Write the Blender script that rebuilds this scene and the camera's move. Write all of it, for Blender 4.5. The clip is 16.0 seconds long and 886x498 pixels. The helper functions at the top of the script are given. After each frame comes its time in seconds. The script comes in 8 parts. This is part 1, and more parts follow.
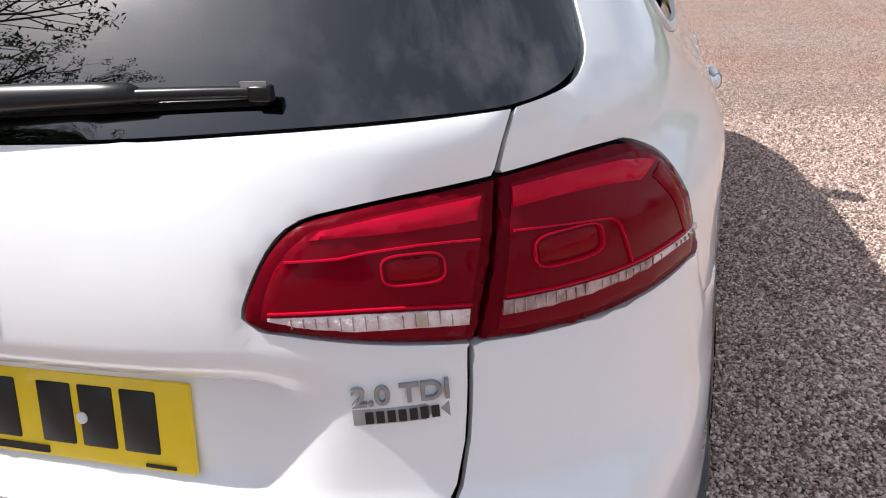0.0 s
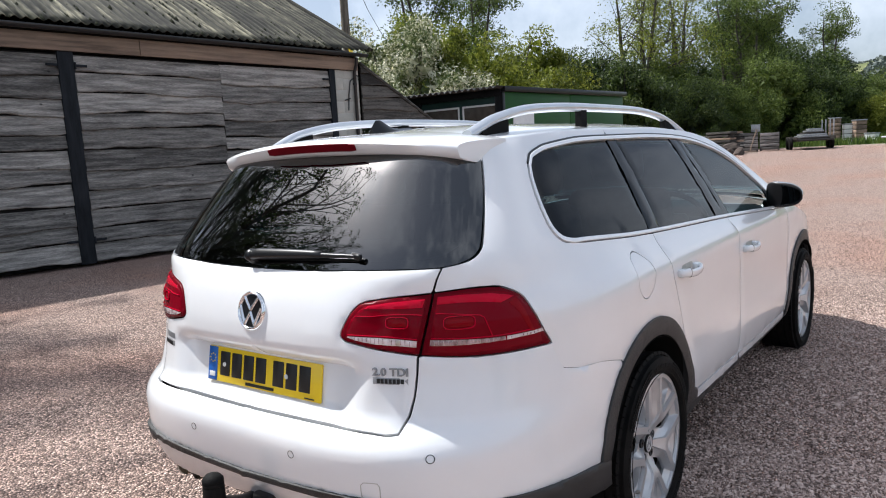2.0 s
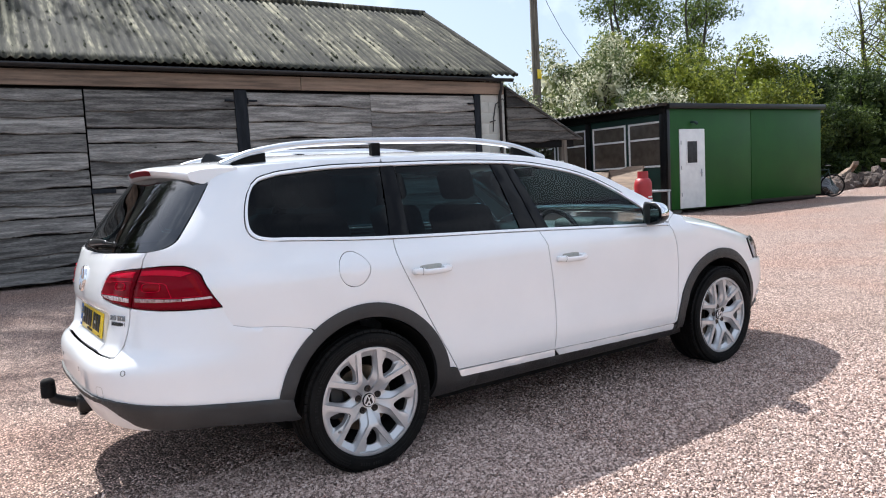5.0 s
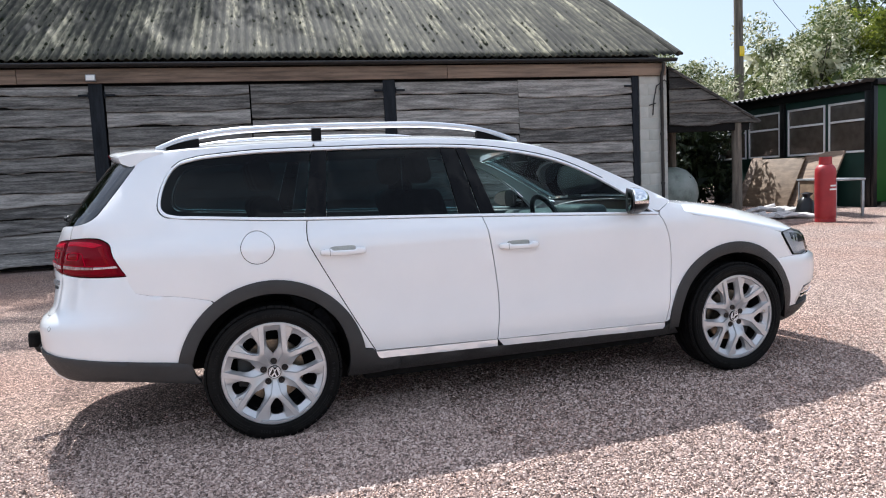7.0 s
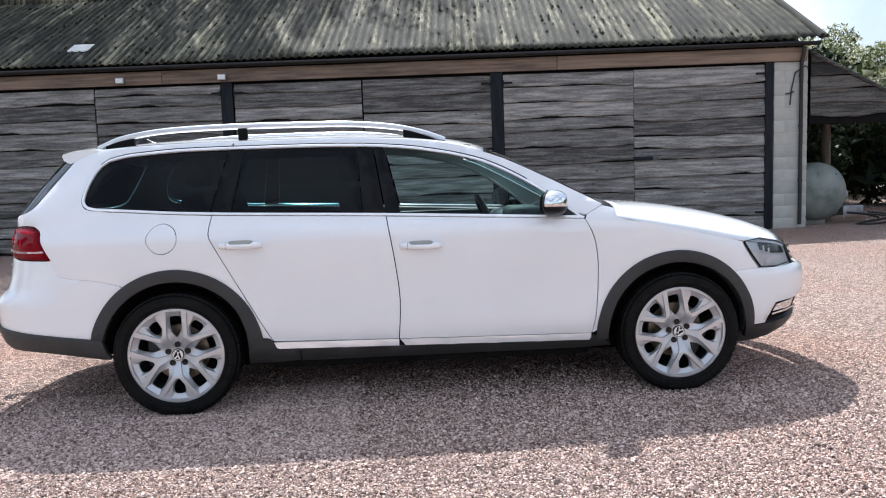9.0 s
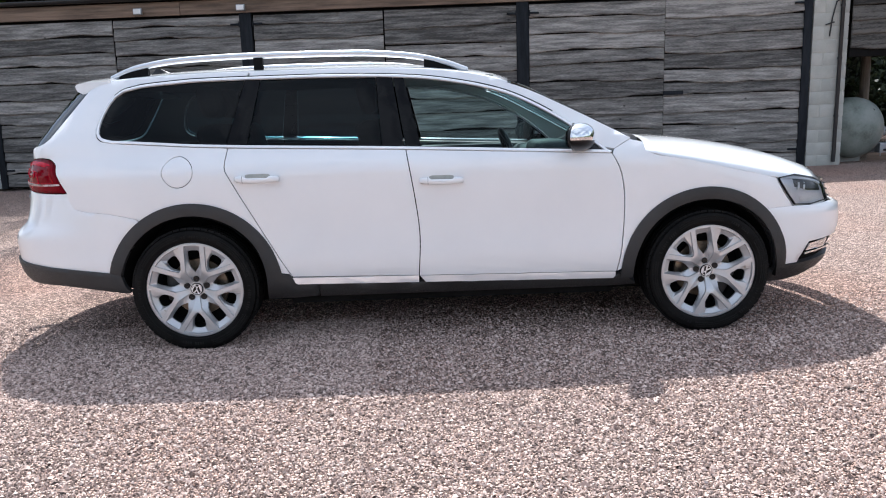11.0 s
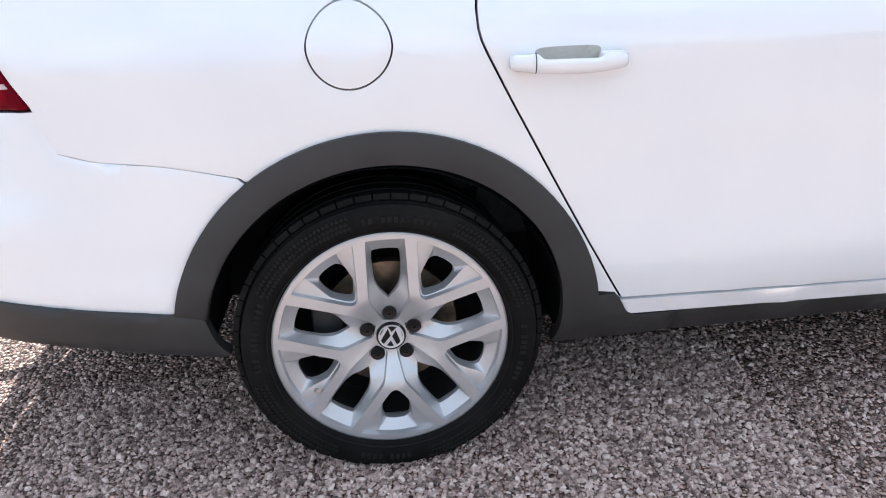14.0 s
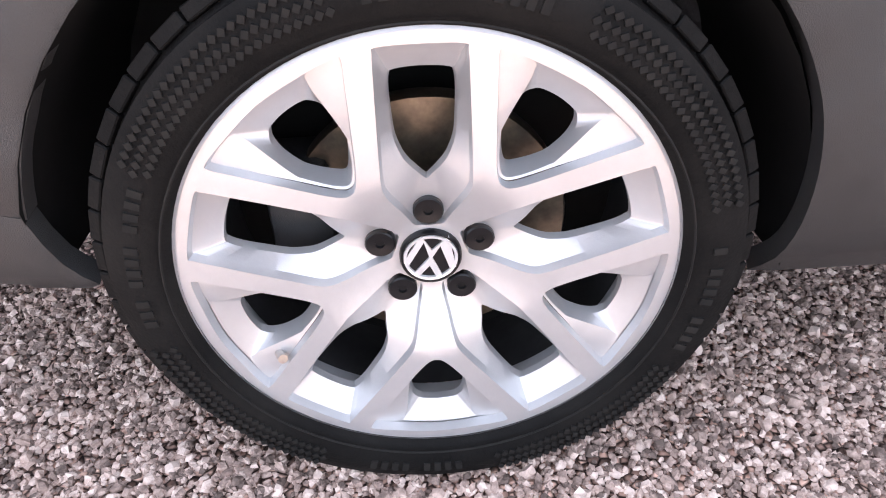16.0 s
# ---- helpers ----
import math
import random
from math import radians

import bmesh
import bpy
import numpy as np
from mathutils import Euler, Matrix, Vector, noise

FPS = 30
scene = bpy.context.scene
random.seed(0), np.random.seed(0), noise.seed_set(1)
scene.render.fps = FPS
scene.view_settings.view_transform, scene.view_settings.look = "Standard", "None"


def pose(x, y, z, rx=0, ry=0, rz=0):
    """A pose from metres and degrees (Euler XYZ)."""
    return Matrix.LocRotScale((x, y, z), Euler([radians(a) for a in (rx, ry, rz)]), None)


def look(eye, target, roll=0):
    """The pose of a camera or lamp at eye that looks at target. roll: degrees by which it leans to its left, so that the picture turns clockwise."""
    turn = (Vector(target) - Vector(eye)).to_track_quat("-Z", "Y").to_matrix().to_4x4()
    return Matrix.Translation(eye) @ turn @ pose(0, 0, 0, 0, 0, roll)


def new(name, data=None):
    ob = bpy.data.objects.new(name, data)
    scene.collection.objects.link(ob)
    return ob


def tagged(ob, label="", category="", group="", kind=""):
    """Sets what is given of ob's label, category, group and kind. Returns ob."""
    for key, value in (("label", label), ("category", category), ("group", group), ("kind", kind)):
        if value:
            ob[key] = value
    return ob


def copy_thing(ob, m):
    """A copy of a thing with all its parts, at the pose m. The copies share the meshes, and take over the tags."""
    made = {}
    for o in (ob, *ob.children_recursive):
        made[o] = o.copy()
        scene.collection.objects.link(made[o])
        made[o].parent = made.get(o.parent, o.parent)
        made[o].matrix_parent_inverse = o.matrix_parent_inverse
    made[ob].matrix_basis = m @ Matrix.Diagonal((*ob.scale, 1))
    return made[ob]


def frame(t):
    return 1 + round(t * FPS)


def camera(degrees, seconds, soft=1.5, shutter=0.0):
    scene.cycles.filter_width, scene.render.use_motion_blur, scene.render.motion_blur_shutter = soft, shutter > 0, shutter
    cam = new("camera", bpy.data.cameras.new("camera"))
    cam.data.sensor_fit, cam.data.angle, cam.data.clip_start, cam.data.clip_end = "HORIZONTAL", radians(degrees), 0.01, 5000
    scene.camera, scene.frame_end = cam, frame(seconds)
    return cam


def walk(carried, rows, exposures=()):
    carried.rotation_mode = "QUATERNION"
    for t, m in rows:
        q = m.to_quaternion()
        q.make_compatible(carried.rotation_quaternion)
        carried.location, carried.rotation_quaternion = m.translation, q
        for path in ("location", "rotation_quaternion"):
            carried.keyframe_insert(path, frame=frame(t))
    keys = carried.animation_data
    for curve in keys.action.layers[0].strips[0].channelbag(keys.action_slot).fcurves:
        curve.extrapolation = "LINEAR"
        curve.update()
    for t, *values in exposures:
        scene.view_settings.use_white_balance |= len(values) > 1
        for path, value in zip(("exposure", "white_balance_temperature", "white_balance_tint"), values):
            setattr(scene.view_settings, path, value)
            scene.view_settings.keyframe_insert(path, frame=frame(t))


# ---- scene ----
cam = camera(62.9, 16.0, soft=1.05)
PATH = [
    (0, (-1.566, -0.732, 1.243), (0.207, -0.213, 0.475), -3.9),
    (0.5, (-1.786, -0.867, 1.306), (-0.02, -0.146, 0.706), -3.8),
    (1, (-1.977, -1.137, 1.338), (-0.224, -0.284, 0.889), -3.4),
    (1.5, (-2.256, -1.43, 1.355), (-0.562, -0.425, 1.007), -3.3),
    (2, (-2.391, -1.748, 1.396), (-0.797, -0.569, 1.135), -3.1),
    (2.5, (-2.456, -2.116, 1.341), (-0.971, -0.796, 1.112), -2.9),
    (3, (-2.492, -2.482, 1.349), (-1.088, -1.08, 1.095), -2.9),
    (3.5, (-2.354, -2.832, 1.334), (-1.008, -1.376, 1.073), -3.0),
    (4, (-2.166, -3.235, 1.317), (-0.868, -1.731, 1.08), -3.0),
    (4.5, (-1.894, -3.534, 1.328), (-0.659, -1.974, 1.127), -3.0),
    (4.7, (-1.762, -3.614, 1.325), (-0.56, -2.027, 1.134), -3.0),
    (7, (-0.243, -4.41, 1.226), (0.361, -2.513, 1.039), -2.7),
    (7.5, (0.199, -4.45, 1.215), (0.653, -2.512, 1.024), -2.5),
    (8, (0.597, -4.56, 1.203), (0.908, -2.593, 1.015), -2.4),
    (8.2, (0.763, -4.563, 1.211), (1.015, -2.588, 1.023), -2.3),
    (10.3, (1.373, -4.933, 1.219), (1.43, -2.95, 0.966), -1.7),
    (10.5, (1.362, -4.861, 1.221), (1.411, -2.881, 0.938), -1.7),
    (11, (1.219, -4.598, 1.196), (1.264, -2.632, 0.833), -1.8),
    (11.5, (0.946, -4.278, 1.221), (1.044, -2.325, 0.802), -1.8),
    (12, (0.684, -3.849, 1.192), (0.845, -1.905, 0.751), -1.9),
    (12.5, (0.375, -3.479, 1.209), (0.574, -1.547, 0.731), -1.8),
    (13, (0.208, -3.053, 1.163), (0.383, -1.133, 0.629), -2.1),
    (13.5, (0.053, -2.625, 1.127), (0.252, -0.727, 0.527), -2.3),
    (14, (-0.033, -2.226, 1.111), (0.17, -0.392, 0.34), -2.2),
    (14.5, (-0.096, -1.871, 0.976), (0.07, -0.122, 0.021), -1.9),
    (15, (-0.08, -1.639, 0.863), (0.018, 0.036, -0.225), -1.9),
    (15.5, (-0.027, -1.493, 0.807), (0.028, 0.141, -0.344), -2.2),
    (16, (-0.006, -1.446, 0.781), (0.045, 0.174, -0.391), -2.3),
]
walk(cam, [(t, look(eye, target, roll)) for t, eye, target, roll in PATH], exposures=[
    (0.0, 0.42, 6100, 11), (1.0, 0.33, 6050, 11), (1.6, 0.35, 5950, 9.5), (2.5, 0.57, 5880, 9), (4.5, 0.78, 5850, 9), (8.0, 0.75, 5760, 9), (10.5, 0.74, 5740, 9), (12.5, 0.91, 5680, 6.5), (13.5, 1.13, 5690, 6.5), (14.5, 1.42, 5900, 9.5), (15.3, 2.2, 6150, 15), (16.0, 2.42, 6200, 15)])


# ---------------------------------------------------------------- light
SUN = Vector((-0.092, 0.588, 0.803)).normalized()
sun = new("sun", bpy.data.lights.new("sun", "SUN"))
sun.data.energy, sun.data.angle, sun.data.color = 5.0, radians(0.53), (1.0, 0.935, 0.84)
sun.matrix_world = look((0, 0, 0), -SUN)
world = bpy.data.worlds.new("sky")
scene.world = world
world.use_nodes = True
wt = world.node_tree
sky = wt.nodes.new("ShaderNodeTexSky")
sky.sky_type, sky.sun_disc = "NISHITA", False
sky.sun_elevation, sky.sun_rotation = math.asin(SUN.z), math.atan2(SUN.x, SUN.y)
sky.air_density, sky.dust_density = 1.0, 2.5
# broken white cloud over the whole sky
w_co = wt.nodes.new("ShaderNodeTexCoord")
w_n = wt.nodes.new("ShaderNodeTexNoise")
w_n.inputs["Scale"].default_value, w_n.inputs["Detail"].default_value, w_n.inputs["Roughness"].default_value = 2.6, 7, 0.6
w_r = wt.nodes.new("ShaderNodeValToRGB")
w_r.color_ramp.elements[0].position, w_r.color_ramp.elements[1].position = 0.45, 0.71
w_r.color_ramp.elements[0].color, w_r.color_ramp.elements[1].color = (0.25,) * 3 + (1,), (0.95,) * 3 + (1,)
w_m = wt.nodes.new("ShaderNodeMixRGB")
w_m.inputs[2].default_value = (11.0, 11.2, 11.6, 1)
wt.links.new(w_co.outputs["Generated"], w_n.inputs["Vector"])
wt.links.new(w_n.outputs["Fac"], w_r.inputs["Fac"])
wt.links.new(w_r.outputs["Color"], w_m.inputs["Fac"])
wt.links.new(sky.outputs["Color"], w_m.inputs[1])
# the cloud is brighter round the sun
w_dot = wt.nodes.new("ShaderNodeVectorMath")
w_dot.operation = "DOT_PRODUCT"
w_dot.inputs[1].default_value = SUN
wt.links.new(w_co.outputs["Generated"], w_dot.inputs[0])
w_clamp = wt.nodes.new("ShaderNodeMath")
w_clamp.operation = "MAXIMUM"
w_clamp.inputs[1].default_value = 0.0
wt.links.new(w_dot.outputs["Value"], w_clamp.inputs[0])
w_sum = None
for power, gain in ((14, 0.4), (140, 3.6)):
    w_pow = wt.nodes.new("ShaderNodeMath")
    w_pow.operation = "POWER"
    w_pow.inputs[1].default_value = power
    wt.links.new(w_clamp.outputs[0], w_pow.inputs[0])
    w_gain = wt.nodes.new("ShaderNodeMath")
    w_gain.operation = "MULTIPLY_ADD"
    w_gain.inputs[1].default_value, w_gain.inputs[2].default_value = gain, 1.0
    wt.links.new(w_pow.outputs[0], w_gain.inputs[0])
    if w_sum is not None:
        wt.links.new(w_sum, w_gain.inputs[2])
    w_sum = w_gain.outputs[0]
w_halo = wt.nodes.new("ShaderNodeVectorMath")
w_halo.operation = "SCALE"
wt.links.new(w_m.outputs["Color"], w_halo.inputs[0])
wt.links.new(w_sum, w_halo.inputs["Scale"])
w_bg = wt.nodes["Background"]
w_bg.inputs["Strength"].default_value = 0.082
wt.links.new(w_halo.outputs[0], w_bg.inputs["Color"])


# ---------------------------------------------------------------- materials
def material(name, colors, rough=0.6, metal=0.0, scale=8.0, detail=6.0, bump=0.0, bump_scale=40.0, stretch=(1, 1, 1),
             per="", coat=0.0, spread=(0.3, 0.7), fine=0.25, spec=0.5):
    """colors: two or three base colours, mixed by noise at two scales. per: 'object' or 'island' varies the pieces."""
    m = bpy.data.materials.new(name)
    m.use_nodes = True
    nt = m.node_tree
    b = nt.nodes["Principled BSDF"]
    link = nt.links.new
    co = nt.nodes.new("ShaderNodeTexCoord")
    mp = nt.nodes.new("ShaderNodeMapping")
    mp.inputs["Scale"].default_value = stretch
    src_co = co.outputs["Object"]
    if per == "object":
        oi = nt.nodes.new("ShaderNodeObjectInfo")
        sc = nt.nodes.new("ShaderNodeVectorMath")
        sc.operation = "MULTIPLY_ADD"
        sc.inputs[0].default_value, sc.inputs[2].default_value = (37.0, 19.0, 53.0), (0, 0, 0)
        link(oi.outputs["Random"], sc.inputs[1])
        ad = nt.nodes.new("ShaderNodeVectorMath")
        link(src_co, ad.inputs[0])
        link(sc.outputs[0], ad.inputs[1])
        src_co = ad.outputs[0]
    link(src_co, mp.inputs["Vector"])
    big = nt.nodes.new("ShaderNodeTexNoise")
    big.inputs["Scale"].default_value, big.inputs["Detail"].default_value = scale, detail
    small = nt.nodes.new("ShaderNodeTexNoise")
    small.inputs["Scale"].default_value, small.inputs["Detail"].default_value = scale * 9, 4
    link(mp.outputs[0], big.inputs["Vector"])
    link(mp.outputs[0], small.inputs["Vector"])
    add = nt.nodes.new("ShaderNodeMath")
    add.operation = "MULTIPLY_ADD"
    add.inputs[1].default_value = fine
    link(small.outputs["Fac"], add.inputs[0])
    link(big.outputs["Fac"], add.inputs[2])
    sub = nt.nodes.new("ShaderNodeMath")
    sub.operation = "SUBTRACT"
    sub.inputs[1].default_value = fine * 0.5
    link(add.outputs[0], sub.inputs[0])
    value = sub.outputs[0]
    if per:
        if per == "object":
            src = nt.nodes.new("ShaderNodeObjectInfo").outputs["Random"]
        else:
            src = nt.nodes.new("ShaderNodeNewGeometry").outputs["Random Per Island"]
        mix = nt.nodes.new("ShaderNodeMath")
        mix.operation = "MULTIPLY_ADD"
        mix.inputs[1].default_value = 0.34 if per == "object" else 0.62
        off = nt.nodes.new("ShaderNodeMath")
        off.operation = "SUBTRACT"
        off.inputs[1].default_value = 0.17 if per == "object" else 0.31
        link(src, mix.inputs[0])
        link(value, mix.inputs[2])
        link(mix.outputs[0], off.inputs[0])
        value = off.outputs[0]
    ramp = nt.nodes.new("ShaderNodeValToRGB")
    e = ramp.color_ramp.elements
    e[0].position, e[1].position = spread
    e[0].color, e[1].color = (*colors[0], 1), (*colors[-1], 1)
    for i, c in enumerate(colors[1:-1]):
        el = e.new(spread[0] + (spread[1] - spread[0]) * (i + 1) / (len(colors) - 1))
        el.color = (*c, 1)
    link(value, ramp.inputs["Fac"])
    link(ramp.outputs["Color"], b.inputs["Base Color"])
    b.inputs["Roughness"].default_value, b.inputs["Metallic"].default_value = rough, metal
    b.inputs["Coat Weight"].default_value, b.inputs["Coat Roughness"].default_value = coat, 0.03
    b.inputs["Specular IOR Level"].default_value = spec
    if bump:
        bn = nt.nodes.new("ShaderNodeTexNoise")
        bn.inputs["Scale"].default_value, bn.inputs["Detail"].default_value = bump_scale, 5
        link(mp.outputs[0], bn.inputs["Vector"])
        bp = nt.nodes.new("ShaderNodeBump")
        bp.inputs["Strength"].default_value, bp.inputs["Distance"].default_value = bump, 0.01
        link(bn.outputs["Fac"], bp.inputs["Height"])
        link(bp.outputs["Normal"], b.inputs["Normal"])
    return m


def glass_material(name, tint, rough=0.0, ior=1.5):
    """A thin pane: a tinted see-through sheet with a real surface reflection."""
    m = bpy.data.materials.new(name)
    m.use_nodes = True
    nt = m.node_tree
    nt.nodes.remove(nt.nodes["Principled BSDF"])
    t = nt.nodes.new("ShaderNodeBsdfTransparent")
    t.inputs["Color"].default_value = (*tint, 1)
    g = nt.nodes.new("ShaderNodeBsdfGlossy")
    g.inputs["Roughness"].default_value = rough
    f = nt.nodes.new("ShaderNodeFresnel")
    f.inputs["IOR"].default_value = ior
    x = nt.nodes.new("ShaderNodeMixShader")
    nt.links.new(f.outputs[0], x.inputs[0])
    nt.links.new(t.outputs[0], x.inputs[1])
    nt.links.new(g.outputs[0], x.inputs[2])
    nt.links.new(x.outputs[0], nt.nodes["Material Output"].inputs["Surface"])
    return m


PAINT = material("white_paint", [(0.80, 0.81, 0.82), (0.84, 0.845, 0.85)], 0.3, scale=3, coat=1.0, fine=0.1)
CLAD = material("grained_black_plastic", [(0.0205, 0.021, 0.0217), (0.031, 0.0315, 0.0322)], 0.48, scale=5, bump=0.25, bump_scale=900, spec=0.5)
BLACK = material("black_trim", [(0.005, 0.005, 0.006), (0.009, 0.009, 0.010)], 0.3, scale=6, spec=0.35)
PILLAR = material("gloss_black_cover", [(0.003, 0.003, 0.0035), (0.005, 0.005, 0.0055)], 0.06, scale=6, spec=0.14)
DARK = material("dark_lining", [(0.006, 0.006, 0.006), (0.012, 0.012, 0.012)], 0.8, scale=6, spec=0.1)
CABIN_PLASTIC = material("cabin_plastic", [(0.0510, 0.0527, 0.0578), (0.0935, 0.0952, 0.1020)], 0.6, scale=9, bump=0.1, bump_scale=400, spec=0.2)
SEAT_CLOTH = material("seat_cloth", [(0.022, 0.023, 0.026), (0.045, 0.046, 0.05)], 0.85, scale=30, bump=0.2, bump_scale=300)
CHROME = material("chrome", [(0.75, 0.76, 0.78), (0.85, 0.86, 0.87)], 0.08, 1.0, scale=6)
SATIN = material("satin_aluminium", [(0.72, 0.73, 0.75), (0.80, 0.81, 0.82)], 0.34, 0.55, scale=12, bump=0.05, bump_scale=300)
RAIL = material("satin_rail", [(0.60, 0.62, 0.65), (0.68, 0.70, 0.73)], 0.3, 0.8, scale=12)
BRIGHT = material("bright_window_trim", [(0.84, 0.85, 0.86), (0.90, 0.90, 0.91)], 0.22, 0.35, scale=12)
MIRROR = material("tinted_mirror_glass", [(0.30, 0.32, 0.34), (0.34, 0.36, 0.38)], 0.02, 1.0, scale=4)
ALLOY = material("silver_alloy_paint", [(0.52, 0.527, 0.54), (0.59, 0.597, 0.61)], 0.39, 0.6, scale=10, coat=0.2, bump=0.03, bump_scale=300)
DISC = material("dull_brake_disc", [(0.08, 0.068, 0.055), (0.20, 0.165, 0.125), (0.36, 0.29, 0.21)], 0.4, 0.9, scale=14)
DARK_GREY = material("dull_dark_grey", [(0.018, 0.018, 0.019), (0.045, 0.045, 0.047)], 0.6, 0.3, scale=12)
STEEL = material("worn_steel", [(0.18, 0.17, 0.16), (0.42, 0.40, 0.38), (0.55, 0.5, 0.44)], 0.35, 1.0, scale=14, stretch=(1, 1, 1))
RUBBER = material("tyre_rubber", [(0.0046, 0.0046, 0.0046), (0.0078, 0.0075, 0.0073), (0.0115, 0.011, 0.0104)], 0.7, scale=9, bump=0.15, bump_scale=250, spec=0.1)
RUBBER_DUSTY = material("dusty_rubber", [(0.0085, 0.0082, 0.008), (0.015, 0.0142, 0.013)], 0.8, scale=30, spec=0.2)
GLASS_DARK = glass_material("privacy_glass", (0.085, 0.15, 0.168), ior=1.30)
GLASS_REAR = glass_material("tailgate_glass", (0.05, 0.088, 0.094), ior=2.15)
GLASS_CLEAR = glass_material("green_tinted_glass", (0.70, 0.82, 0.81), ior=1.27)
GLASS_LENS = glass_material("clear_lens", (0.9, 0.9, 0.92))
RED_LENS = material("red_lens", [(0.18, 0.0004, 0.0045), (0.22, 0.0006, 0.006)], 0.12, scale=4, fine=0.1, spec=0.12)
RED_DEEP = material("dark_red_lens", [(0.105, 0.0006, 0.0050), (0.13, 0.0008, 0.007)], 0.3, scale=4, fine=0.1, spec=0.05)
RED_BRIGHT = material("bright_red_lens", [(0.44, 0.0020, 0.020), (0.52, 0.0030, 0.028)], 0.12, scale=4, fine=0.1, spec=0.12)
RED_MID = material("mid_red_lens", [(0.150, 0.0008, 0.0070), (0.18, 0.0010, 0.009)], 0.1, scale=4, fine=0.1, spec=0.09)
LENS_WHITE = material("ribbed_clear_lens", [(0.55, 0.42, 0.42), (0.8, 0.72, 0.72)], 0.15, scale=60, coat=1.0, bump=0.4, bump_scale=160)
LENS_SMOKE = material("smoked_lens", [(0.1500, 0.0750, 0.0750), (0.5250, 0.3600, 0.3600)], 0.15, scale=60, coat=1.0, bump=0.3, bump_scale=160)
YELLOW = material("plate_yellow", [(0.80, 0.56, 0.0), (0.86, 0.62, 0.005)], 0.35, scale=5, coat=0.5)
BLUE = material("plate_blue", [(0.004, 0.10, 0.42), (0.006, 0.13, 0.5)], 0.35, scale=5, coat=0.5)
INK = material("ink_black", [(0.006, 0.006, 0.006), (0.011, 0.011, 0.011)], 0.4, scale=9)
PLATE_WHITE = material("plate_white", [(0.72, 0.72, 0.70), (0.8, 0.8, 0.78)], 0.4, scale=9)
WOOD = material("weathered_boards", [(0.0521, 0.0494, 0.0461), (0.1332, 0.1280, 0.1192), (0.2202, 0.2111, 0.1964), (0.3825, 0.3648, 0.3382)], 0.85, scale=2.6, stretch=(0.7, 2, 8),
                bump=1.0, bump_scale=9, per="object", spread=(0.26, 0.76), fine=0.6)


def knots(m):
    """Small dark knots and short splits scattered over the boards."""
    nt, link = m.node_tree, m.node_tree.links.new
    b = nt.nodes["Principled BSDF"]
    src = b.inputs["Base Color"].links[0].from_socket
    at = nt.nodes["Mapping"].inputs["Vector"].links[0].from_socket
    last = src
    for stretch, scale, r0, r1, dark in (((1.0, 1.0, 1.5), 2.6, 0.035, 0.075, 0.28), ((0.22, 1.0, 3.2), 2.2, 0.012, 0.05, 0.4)):
        mp = nt.nodes.new("ShaderNodeMapping")
        mp.inputs["Scale"].default_value = stretch
        link(at, mp.inputs["Vector"])
        v = nt.nodes.new("ShaderNodeTexVoronoi")
        v.inputs["Scale"].default_value = scale
        link(mp.outputs[0], v.inputs["Vector"])
        rp = nt.nodes.new("ShaderNodeValToRGB")
        rp.color_ramp.elements[0].position, rp.color_ramp.elements[1].position = r0, r1
        rp.color_ramp.elements[0].color, rp.color_ramp.elements[1].color = (dark, dark, dark, 1), (1, 1, 1, 1)
        link(v.outputs["Distance"], rp.inputs["Fac"])
        mx = nt.nodes.new("ShaderNodeMixRGB")
        mx.blend_type = "MULTIPLY"
        mx.inputs["Fac"].default_value = 1.0
        link(last, mx.inputs[1])
        link(rp.outputs["Color"], mx.inputs[2])
        last = mx.outputs["Color"]
    link(last, b.inputs["Base Color"])


knots(WOOD)
WOOD_DARK = material("dark_old_boards", [(0.016, 0.0145, 0.013), (0.040, 0.037, 0.033), (0.072, 0.067, 0.060), (0.125, 0.117, 0.105)], 0.9, scale=2.6, stretch=(0.7, 2, 8), bump=0.9, bump_scale=9, per="object", fine=0.9)
TIMBER = material("pale_fascia_timber", [(0.1050, 0.0754, 0.0544), (0.1995, 0.1426, 0.1040), (0.2835, 0.2024, 0.1440)], 0.8, scale=3, stretch=(0.4, 3, 6), bump=0.4, bump_scale=8, per="object")
POST_BLACK = material("black_stained_post", [(0.010, 0.012, 0.015), (0.022, 0.025, 0.03)], 0.7, scale=6, stretch=(3, 3, 0.5), bump=0.3, bump_scale=14, spec=0.12)
BLOCK = material("grey_concrete_block", [(0.38, 0.385, 0.35), (0.43, 0.43, 0.39), (0.47, 0.47, 0.43)], 0.9, scale=5, bump=0.5, bump_scale=60, per="object")
ROOF = material("mossy_cement_sheet", [(0.020, 0.0195, 0.015), (0.046, 0.044, 0.032), (0.085, 0.080, 0.058), (0.25, 0.232, 0.165)], 0.95, scale=0.8,
                stretch=(3.6, 0.5, 0.5), bump=0.3, bump_scale=20, spread=(0.33, 0.68), fine=0.5)


